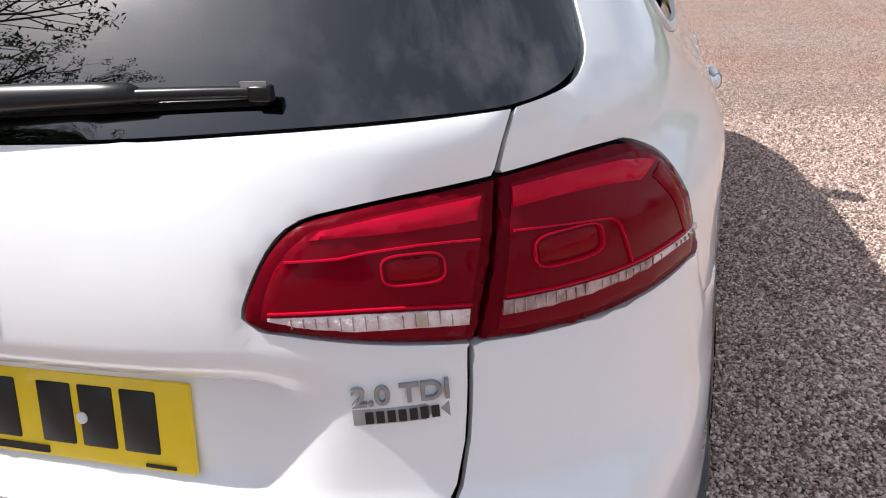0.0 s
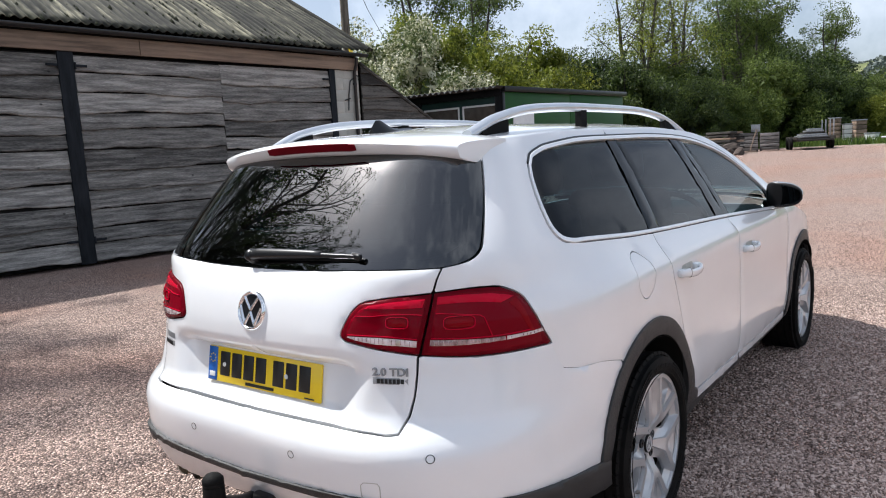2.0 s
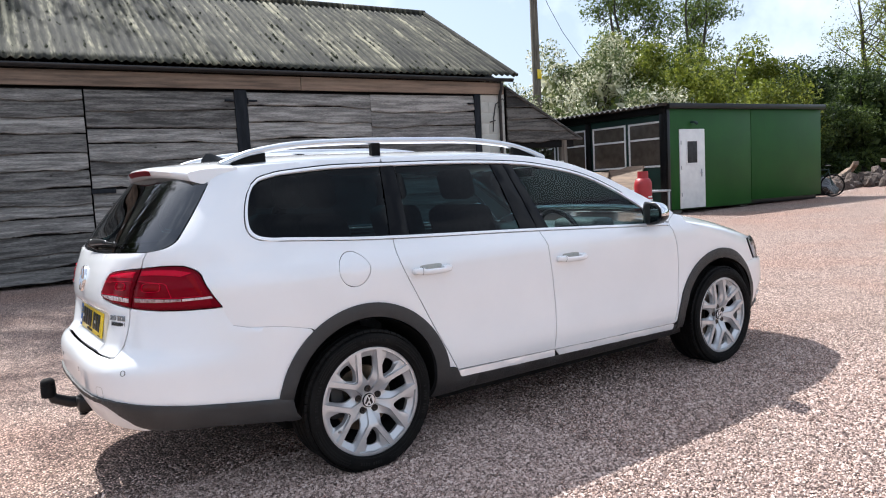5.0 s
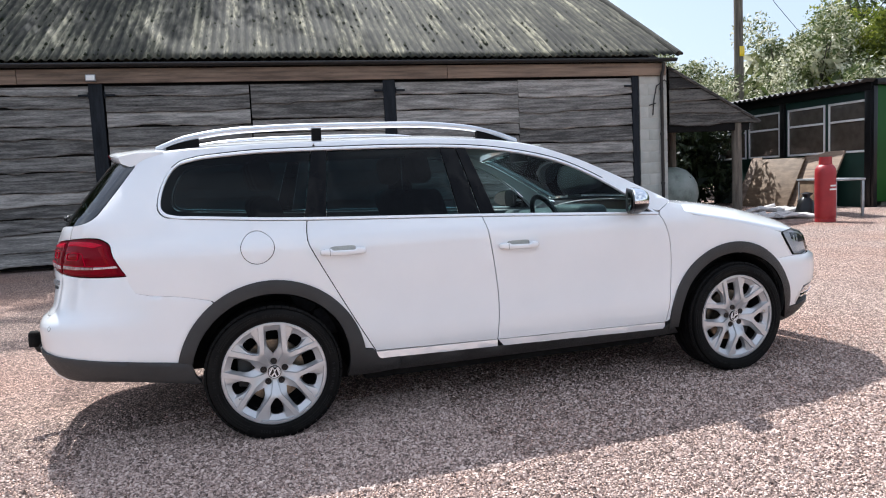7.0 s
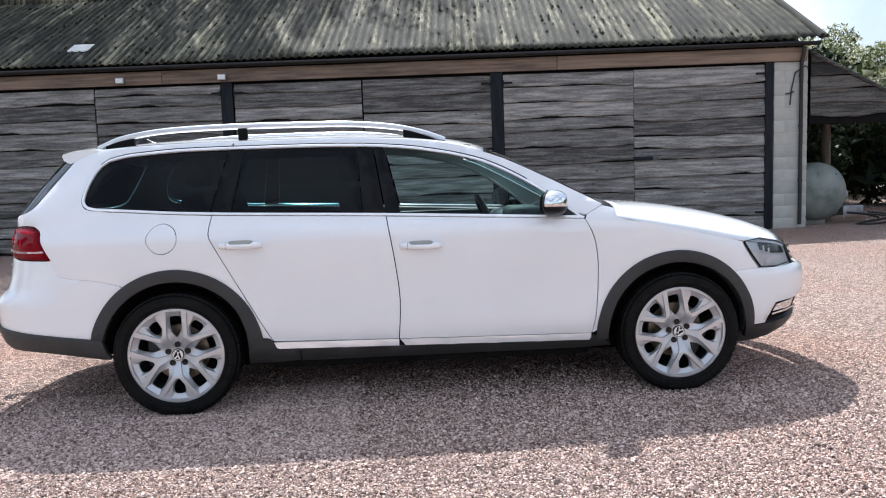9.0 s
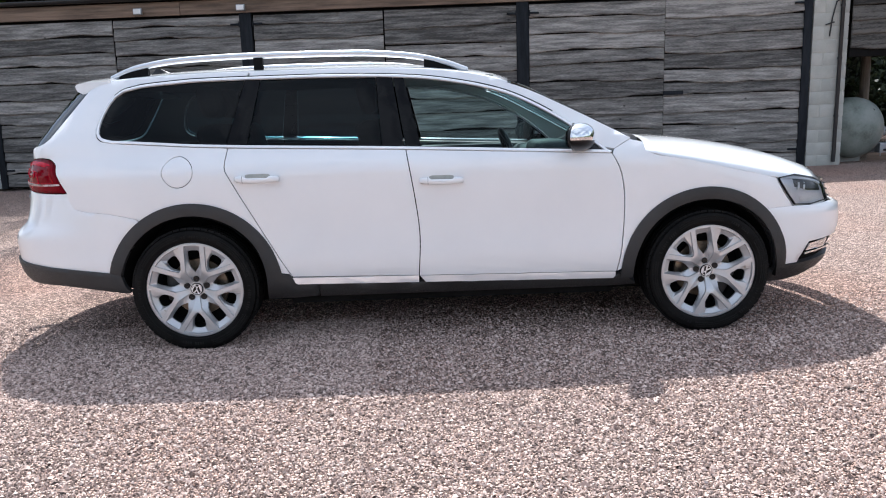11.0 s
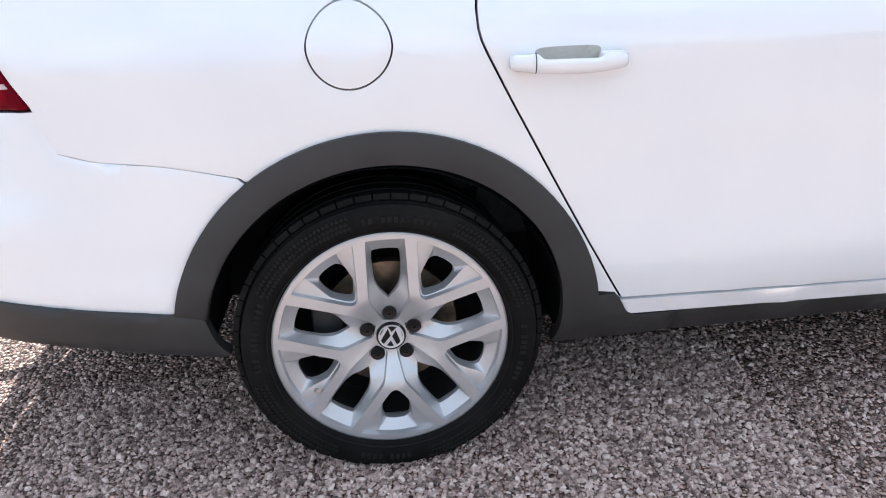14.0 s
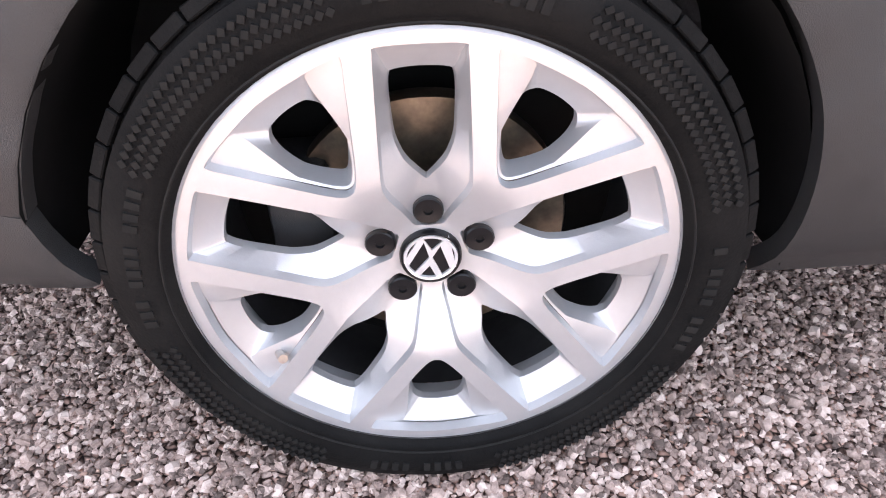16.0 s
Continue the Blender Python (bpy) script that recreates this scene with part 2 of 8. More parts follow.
def trough_tone(m, pitch, start):
    """Darkens the troughs of a corrugated sheet, patchy along them."""
    nt, link = m.node_tree, m.node_tree.links.new
    b = nt.nodes["Principled BSDF"]
    src = b.inputs["Base Color"].links[0].from_socket
    co = nt.nodes.new("ShaderNodeTexCoord")
    xyz = nt.nodes.new("ShaderNodeSeparateXYZ")
    link(co.outputs["Object"], xyz.inputs[0])
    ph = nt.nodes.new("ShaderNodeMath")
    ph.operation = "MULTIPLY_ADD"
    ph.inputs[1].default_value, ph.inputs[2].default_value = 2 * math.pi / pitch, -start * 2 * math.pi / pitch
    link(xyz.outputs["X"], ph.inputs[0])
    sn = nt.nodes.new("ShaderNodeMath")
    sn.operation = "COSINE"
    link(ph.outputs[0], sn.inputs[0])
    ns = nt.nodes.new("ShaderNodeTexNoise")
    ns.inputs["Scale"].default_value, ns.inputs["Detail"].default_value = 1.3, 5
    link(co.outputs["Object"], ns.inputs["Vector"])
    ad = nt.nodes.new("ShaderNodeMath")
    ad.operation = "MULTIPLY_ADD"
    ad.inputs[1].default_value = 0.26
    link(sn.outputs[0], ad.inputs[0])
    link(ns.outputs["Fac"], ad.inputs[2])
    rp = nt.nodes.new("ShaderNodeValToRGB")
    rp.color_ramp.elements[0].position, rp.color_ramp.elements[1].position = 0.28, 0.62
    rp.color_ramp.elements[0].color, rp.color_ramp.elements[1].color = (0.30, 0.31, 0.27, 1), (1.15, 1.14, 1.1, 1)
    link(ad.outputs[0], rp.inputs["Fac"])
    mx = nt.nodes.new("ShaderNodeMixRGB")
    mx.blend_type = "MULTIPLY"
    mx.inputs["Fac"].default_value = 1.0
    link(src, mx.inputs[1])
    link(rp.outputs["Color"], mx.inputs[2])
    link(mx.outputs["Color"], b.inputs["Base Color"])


trough_tone(ROOF, 0.146, -21.04)
MOSS = material("dark_moss", [(0.010, 0.012, 0.006), (0.022, 0.025, 0.012)], 0.95, scale=30, spec=0.1)
GUTTER = material("black_gutter", [(0.012, 0.012, 0.013), (0.02, 0.02, 0.021)], 0.4, scale=6)
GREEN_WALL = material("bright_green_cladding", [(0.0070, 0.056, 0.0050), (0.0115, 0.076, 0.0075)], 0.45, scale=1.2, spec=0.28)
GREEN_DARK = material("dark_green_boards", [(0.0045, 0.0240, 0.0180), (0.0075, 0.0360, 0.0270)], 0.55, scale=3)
WHITE_FRAME = material("white_plastic_frame", [(0.66, 0.66, 0.65), (0.76, 0.76, 0.74)], 0.45, scale=6)
BLIND = material("brown_blind", [(0.0612, 0.0504, 0.0396), (0.0936, 0.0792, 0.0648)], 0.25, scale=5, coat=0.6)
TANK = material("pale_green_tank", [(0.09, 0.105, 0.09), (0.19, 0.22, 0.195), (0.25, 0.275, 0.25)], 0.5, scale=3, bump=0.1)
GAS_RED = material("red_cylinder_paint", [(0.2640, 0.0120, 0.0160), (0.3360, 0.0200, 0.0240)], 0.45, scale=6)
PLY = material("old_plywood", [(0.1105, 0.0696, 0.0390), (0.1820, 0.1218, 0.0728), (0.2340, 0.1624, 0.1040)], 0.7, scale=3, stretch=(1, 1, 3), per="object")
BARK_POLE = material("weathered_pole_timber", [(0.075, 0.062, 0.048), (0.14, 0.12, 0.095), (0.20, 0.175, 0.14)], 0.9, scale=5, stretch=(4, 4, 0.35), bump=0.4, bump_scale=14)
BARK = material("bark", [(0.035, 0.030, 0.024), (0.09, 0.08, 0.065)], 0.95, scale=6, stretch=(3, 3, 0.6), bump=0.8, bump_scale=12)
SACK = material("pale_sacking", [(0.42, 0.39, 0.37), (0.60, 0.57, 0.55)], 0.8, scale=8, bump=0.3)
STONE = material("reddish_rubble", [(0.035, 0.026, 0.021), (0.07, 0.050, 0.041), (0.12, 0.092, 0.075)], 0.9, scale=5, bump=0.6, per="object")
GALV = material("galvanised_steel", [(0.28, 0.29, 0.30), (0.42, 0.43, 0.44)], 0.5, 0.8, scale=9)


def leaf_material(name, colors, light=0.25):
    m = material(name, colors, 0.55, scale=0.6, per="island", fine=0.2, spec=0.3)
    nt = m.node_tree
    b = nt.nodes["Principled BSDF"]
    tr = nt.nodes.new("ShaderNodeBsdfTranslucent")
    mx = nt.nodes.new("ShaderNodeMixShader")
    mx.inputs[0].default_value = light
    src = b.inputs["Base Color"].links[0].from_socket
    nt.links.new(src, tr.inputs["Color"])
    nt.links.new(b.outputs[0], mx.inputs[1])
    nt.links.new(tr.outputs[0], mx.inputs[2])
    nt.links.new(mx.outputs[0], nt.nodes["Material Output"].inputs["Surface"])
    return m


LEAF_BRIGHT = leaf_material("yellow_green_leaves", [(0.080, 0.104, 0.013), (0.155, 0.188, 0.022), (0.24, 0.262, 0.038)], 0.4)
LEAF_DARK = leaf_material("dark_green_leaves", [(0.020, 0.036, 0.010), (0.050, 0.077, 0.019), (0.095, 0.132, 0.030)], 0.35)
LEAF_MID = leaf_material("mid_green_leaves", [(0.046, 0.073, 0.015), (0.100, 0.141, 0.027), (0.170, 0.215, 0.048)], 0.4)
# leaf colour cut dark to hold the shade behind the lean-to
LEAF_SHADE = leaf_material("shade_darkened_leaves", [(0.008, 0.014, 0.006), (0.018, 0.028, 0.010), (0.03, 0.045, 0.015)], 0.08)
BLOSSOM = leaf_material("white_blossom_and_leaves", [(0.078, 0.111, 0.033), (0.260, 0.280, 0.125), (0.80, 0.77, 0.60)], 0.25)
GRASS = leaf_material("grass_blades", [(0.04, 0.075, 0.012), (0.08, 0.13, 0.02), (0.13, 0.18, 0.035)], 0.35)


def gravel_sheet_material():
    """Bonded look of small stone chippings: cells with their own tone, dark between them, warmer where worn."""
    m = bpy.data.materials.new("gravel_bed")
    m.use_nodes = True
    nt, link = m.node_tree, m.node_tree.links.new
    b = nt.nodes["Principled BSDF"]
    co = nt.nodes.new("ShaderNodeTexCoord")
    v = nt.nodes.new("ShaderNodeTexVoronoi")
    v.inputs["Scale"].default_value = 78
    link(co.outputs["Object"], v.inputs["Vector"])
    sep = nt.nodes.new("ShaderNodeSeparateColor")
    link(v.outputs["Color"], sep.inputs[0])
    ramp = nt.nodes.new("ShaderNodeValToRGB")
    ramp.color_ramp.elements[0].color, ramp.color_ramp.elements[1].color = (0.18, 0.129, 0.110, 1), (0.84, 0.655, 0.555, 1)
    ramp.color_ramp.elements.new(0.5).color = (0.48, 0.354, 0.297, 1)
    link(sep.outputs[0], ramp.inputs["Fac"])
    # shade between the stones, put into the colour as dark gaps
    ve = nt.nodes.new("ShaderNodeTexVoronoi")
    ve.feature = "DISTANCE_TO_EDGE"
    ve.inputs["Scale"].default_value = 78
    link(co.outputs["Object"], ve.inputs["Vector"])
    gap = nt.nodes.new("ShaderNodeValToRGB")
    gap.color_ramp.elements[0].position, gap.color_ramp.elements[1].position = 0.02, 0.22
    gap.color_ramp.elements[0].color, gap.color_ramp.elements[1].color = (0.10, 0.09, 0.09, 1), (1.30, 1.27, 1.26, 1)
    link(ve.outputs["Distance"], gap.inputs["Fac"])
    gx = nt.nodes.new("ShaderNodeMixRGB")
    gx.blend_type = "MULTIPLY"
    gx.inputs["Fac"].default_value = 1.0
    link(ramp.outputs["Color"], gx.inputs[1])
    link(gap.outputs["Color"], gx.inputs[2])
    # wider patches: bare pinkish sub-base, and tracks
    n = nt.nodes.new("ShaderNodeTexNoise")
    n.inputs["Scale"].default_value, n.inputs["Detail"].default_value = 0.45, 5
    link(co.outputs["Object"], n.inputs["Vector"])
    r2 = nt.nodes.new("ShaderNodeValToRGB")
    r2.color_ramp.elements[0].position, r2.color_ramp.elements[1].position = 0.45, 0.68
    link(n.outputs["Fac"], r2.inputs["Fac"])
    mx = nt.nodes.new("ShaderNodeMixRGB")
    mx.blend_type = "MULTIPLY"
    mx.inputs[2].default_value = (1.0, 0.86, 0.80, 1)
    link(r2.outputs["Color"], mx.inputs["Fac"])
    link(gx.outputs["Color"], mx.inputs[1])
    link(mx.outputs["Color"], b.inputs["Base Color"])
    b.inputs["Roughness"].default_value = 0.9
    b.inputs["Specular IOR Level"].default_value = 0.3
    bp = nt.nodes.new("ShaderNodeBump")
    bp.invert = True
    bp.inputs["Strength"].default_value, bp.inputs["Distance"].default_value = 1.0, 0.02
    link(v.outputs["Distance"], bp.inputs["Height"])
    link(bp.outputs["Normal"], b.inputs["Normal"])
    return m


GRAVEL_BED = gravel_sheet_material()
CHIP = material("gravel_chippings", [(0.140, 0.104, 0.089), (0.35, 0.258, 0.220), (0.54, 0.407, 0.349), (0.75, 0.612, 0.54)], 0.85, scale=60, per="island", fine=0.3, spread=(0.2, 0.8), spec=0.3)
FIELD = material("rough_grass_ground", [(0.035, 0.06, 0.012), (0.075, 0.10, 0.022), (0.12, 0.13, 0.04)], 0.95, scale=0.35, bump=0.6, bump_scale=5, fine=0.5)
# distance haze is put into these greyed leaf colours
FAR_WOOD = leaf_material("hazed_far_woodland", [(0.075, 0.095, 0.085), (0.095, 0.115, 0.10), (0.12, 0.14, 0.115)], 0.1)
HILL = material("rough_pasture", [(0.075, 0.095, 0.03), (0.13, 0.145, 0.045), (0.19, 0.185, 0.075)], 0.95, scale=0.06, bump=0.5, bump_scale=1.5, fine=0.6)


# ---------------------------------------------------------------- building helpers
def empty(name, m=None, **tags):
    ob = new(name)
    ob.empty_display_size = 0.2
    if m is not None:
        ob.matrix_world = m
    return tagged(ob, **tags)


def finish(name, bm, mat, parent=None, label="", smooth=30.0, m=None):
    me = bpy.data.meshes.new(name)
    bm.to_mesh(me)
    bm.free()
    me.materials.append(mat)
    if smooth:
        me.shade_smooth()
        me.set_sharp_from_angle(angle=radians(smooth))
    ob = new(name, me)
    if parent:
        ob.parent = parent
    if m is not None:
        ob.matrix_local = m
    if label:
        tagged(ob, label)
    return ob


part = finish


def box(bm, x0, x1, y0, y1, z0, z1, bevel=0.0, seg=2, m=None):
    """A block with rounded edges, added to bm."""
    g = bmesh.ops.create_cube(bm, size=1.0)
    vs = g["verts"]
    for v in vs:
        v.co = Vector(((x0 + x1) / 2 + v.co.x * (x1 - x0), (y0 + y1) / 2 + v.co.y * (y1 - y0), (z0 + z1) / 2 + v.co.z * (z1 - z0)))
    if bevel:
        es = list({e for v in vs for e in v.link_edges})
        out = bmesh.ops.bevel(bm, geom=es, offset=bevel, segments=seg, affect="EDGES", profile=0.5)
        vs = list({v for f in out["faces"] for v in f.verts} | {v for v in vs if v.is_valid})
    if m is not None:
        bmesh.ops.transform(bm, matrix=m, verts=[v for v in vs if v.is_valid])
    return bm


def block(name, dims, mat, parent=None, bevel=0.006, label="", m=None, smooth=30.0):
    bm = bmesh.new()
    box(bm, *dims, bevel)
    return finish(name, bm, mat, parent, label, smooth, m)


def tube(bm, pts, radius, sides=10, caps=True):
    """A round bar along points; radius a number or one per point."""
    pts = [Vector(p) for p in pts]
    rad = radius if isinstance(radius, (list, tuple)) else [radius] * len(pts)
    rings, up = [], None
    for i, p in enumerate(pts):
        d = (pts[min(i + 1, len(pts) - 1)] - pts[max(i - 1, 0)]).normalized()
        if up is None:
            up = d.orthogonal().normalized()
        up = (up - d * up.dot(d)).normalized()
        side = d.cross(up)
        rings.append([bm.verts.new(p + (up * math.cos(a) + side * math.sin(a)) * rad[i]) for a in (2 * math.pi * k / sides for k in range(sides))])
    for a, b in zip(rings, rings[1:]):
        for k in range(sides):
            bm.faces.new((a[k], a[(k + 1) % sides], b[(k + 1) % sides], b[k]))
    if caps:
        bm.faces.new(rings[0][::-1])
        bm.faces.new(rings[-1])
    return bm


def lathe(bm, profile, axis="y", seg=48, origin=(0, 0, 0), close=False):
    """Turns (radius, along) pairs round an axis."""
    o = Vector(origin)
    rings = []
    for r, a in profile:
        ring = []
        for k in range(seg):
            t = 2 * math.pi * k / seg
            c, s = r * math.cos(t), r * math.sin(t)
            ring.append(bm.verts.new(o + Vector({"y": (c, a, s), "z": (c, s, a), "x": (a, c, s)}[axis])))
        rings.append(ring)
    pairs = list(zip(rings, rings[1:])) + ([(rings[-1], rings[0])] if close else [])
    for p, q in pairs:
        for k in range(seg):
            bm.faces.new((p[k], p[(k + 1) % seg], q[(k + 1) % seg], q[k]))
    bmesh.ops.recalc_face_normals(bm, faces=bm.faces[:])
    return bm


def sheet(name, verts, faces, mat, parent=None, label="", smooth=None):
    """A mesh from arrays that a rule has made."""
    me = bpy.data.meshes.new(name)
    me.from_pydata(verts, [], faces)
    me.materials.append(mat)
    if smooth is not None:
        me.shade_smooth()
        if smooth:
            me.set_sharp_from_angle(angle=radians(smooth))
    ob = new(name, me)
    if parent:
        ob.parent = parent
    if label:
        tagged(ob, label)
    return ob


def smoothstep(a, b, x):
    t = np.clip((x - a) / (b - a), 0, 1)
    return t * t * (3 - 2 * t)


def rise(x, y):
    """The yard lies level round the car and climbs gently beyond it, then into banked fields."""
    x, y = np.asarray(x, float), np.asarray(y, float)
    z = 0.010 + 0.016 * np.maximum(0, x - 3.6) * smoothstep(3.0, 9.0, x)
    return z + 7.5 * smoothstep(75, 215, x) + 1.5 * smoothstep(30, 60, x) * smoothstep(5, -25, y) * smoothstep(47, 60, x)


# ---------------------------------------------------------------- ground
def build_ground():
    xs = np.unique(np.concatenate([np.linspace(-4, 12, 33), np.linspace(12, 90, 53), np.linspace(90, 900, 20), np.linspace(-900, -4, 20)]))
    ys = np.unique(np.concatenate([np.linspace(-6, 12, 25), np.linspace(12, 60, 20), np.linspace(60, 900, 14), np.linspace(-60, -6, 22), np.linspace(-900, -60, 14)]))
    X, Y = np.meshgrid(xs, ys, indexing="ij")
    Z = rise(X, Y)
    n, k = X.shape
    verts = np.stack([X, Y, Z], -1).reshape(-1, 3).tolist()
    faces = [(i * k + j, (i + 1) * k + j, (i + 1) * k + j + 1, i * k + j + 1) for i in range(n - 1) for j in range(k - 1)]
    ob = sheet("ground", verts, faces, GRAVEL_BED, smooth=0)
    ob.data.materials.append(FIELD)
    for f in ob.data.polygons:
        c = f.center
        if c.x > 43 + 0.12 * c.y or c.y > 26 or c.y < -40 or c.x < -30:
            f.material_index = 1
    tagged(ob, "pinkish grey gravel yard running into rough grass", "ground", kind="structure")


build_ground()


# ---------------------------------------------------------------- barn
BARN = empty("barn", pose(8.1, 8.45, 0.05, 0, 0, -4.6), label="weathered timber barn with waney-edge board doors and mossy sheet roof", category="barn")
BAY, DOOR_TOP, EAVE, RIDGE_Z, RIDGE_Y = 5.03, 3.06, 3.47, 5.6, 3.6


def waney_board(length, height, seed):
    """A sawn board with a natural wavy lower edge, its face leaning over the one below."""
    rnd = random.Random(seed)
    n = 22
    ph = [rnd.uniform(0, 6.28) for _ in range(5)]
    bm = bmesh.new()
    rows = []
    for i in range(n + 1):
        x = length * i / n
        w = 0.020 * math.sin(x * 1.9 + ph[0]) + 0.012 * math.sin(x * 4.3 + ph[1]) + 0.006 * math.sin(x * 11 + ph[2]) + 0.003 * math.sin(x * 29 + ph[1])
        w -= 0.03 * math.exp(-((x - length * (ph[3] / 6.28)) / 0.09) ** 2) * (1 if ph[4] > 3.6 else -0.4)
        top = height + 0.026
        ring = []
        for y, z in ((0.0, w - 0.014), (-0.030, w - 0.013), (-0.039, w - 0.004), (-0.040, w + 0.010), (-0.034, height * 0.30), (-0.024, height * 0.70), (-0.006, top), (0.006, top), (0.008, w)):
            ring.append(bm.verts.new((x, y, z)))
        rows.append(ring)
    k = len(rows[0])
    for a, b in zip(rows, rows[1:]):
        for j in range(k - 1):
            bm.faces.new((a[j], b[j], b[j + 1], a[j + 1]))
    bm.faces.new(rows[0])
    bm.faces.new(rows[-1][::-1])
    bmesh.ops.recalc_face_normals(bm, faces=bm.faces[:])
    return bm


def barn_doors():
    seed = 0
    for bay in range(3):
        right = -bay * BAY - (0.0 if bay else 0.0)
        for leaf in range(2):
            w = BAY / 2 - (0.12 if bay else 0.10)
            x1 = right - (0.12 if leaf == 0 else BAY / 2 + 0.008)
            x0 = x1 - w + 0.02
            # the backing's dark colour draws the shadow lines between the boards
            door = block("barn_door", (x0, x1, 0.03, 0.06, 0.06, DOOR_TOP), DARK, BARN, 0.0, "barn door leaf backing, dark in place of shade between boards")
            z = 0.05
            rnd = random.Random(40 + bay * 2 + leaf)
            while z < DOOR_TOP - 0.05:
                h = min(rnd.uniform(0.21, 0.33), DOOR_TOP - z)
                if DOOR_TOP - z - h < 0.12:
                    h = DOOR_TOP - z
                seed += 1
                b = part("board", waney_board(x1 - x0, h - 0.045, seed), WOOD, door, smooth=50)
                b.location, b.rotation_euler = (x0, 0.025, z), (0, radians(rnd.uniform(-0.35, 0.35)), 0)
                z += h
            # black strap hinges and a latch slot
            side = x1 if leaf == 0 else x0
            out = -1 if leaf == 0 else 1
            for hz in (DOOR_TOP - 0.17, 0.35):
                bm = bmesh.new()
                box(bm, min(side, side + out * 0.17), max(side, side + out * 0.17), -0.035, -0.012, hz - 0.018, hz + 0.018, 0.004)
                tube(bm, [(side, -0.03, hz - 0.05), (side, -0.03, hz + 0.05)], 0.014)
                part("hinge", bm, POST_BLACK, door)
            if leaf == 0:
                block("latch", (x0 - 0.02 + (0 if leaf else 0), x0 + 0.34, -0.03, -0.004, 1.38, 1.45), POST_BLACK, door, 0.004)
    for x in (-BAY, -2 * BAY):
        block("post", (x - 0.12, x + 0.1, -0.03, 0.1, 0.0, DOOR_TOP + 0.03), POST_BLACK, BARN, 0.008, "black-stained timber door post")
    block("post", (-0.12, 0.02, -0.03, 0.1, 0.0, DOOR_TOP + 0.03), POST_BLACK, BARN, 0.008, "black-stained timber door post")
    block("post", (-3 * BAY + 0.0, -3 * BAY + 0.12, -0.03, 0.1, 0.0, DOOR_TOP + 0.03), POST_BLACK, BARN, 0.008, "black-stained timber door post")


def corrugated(name, x0, x1, y0, z0, y1, z1, mat, parent, label, pitch=0.146, amp=0.019, rows=14, sag=0.02, seed=3):
    rnd = random.Random(seed)
    n = int((x1 - x0) / pitch * 8)
    offs = [[rnd.uniform(-0.006, 0.006) for _ in range(rows + 1)] for _ in range(40)]
    verts, faces = [], []
    for j in range(rows + 1):
        t = j / rows
        lap = 0.012 if (j // 3) % 2 else 0.0
        for i in range(n + 1):
            x = x0 + (x1 - x0) * i / n
            wob = sag * math.sin(x * 0.7 + 3 * t) + offs[int((x - x0) * 1.0) % 40][j]
            verts.append((x, y0 + (y1 - y0) * t, z0 + (z1 - z0) * t + amp * math.cos(2 * math.pi * (x - x0) / pitch) + wob * 0.6 + lap))
    for j in range(rows):
        for i in range(n):
            a = j * (n + 1) + i
            faces.append((a, a + 1, a + n + 2, a + n + 1))
    ob = sheet(name, verts, faces, mat, parent, label, smooth=50)
    mod = ob.modifiers.new("thickness", "SOLIDIFY")
    mod.thickness, mod.offset = 0.008, -1
    return ob


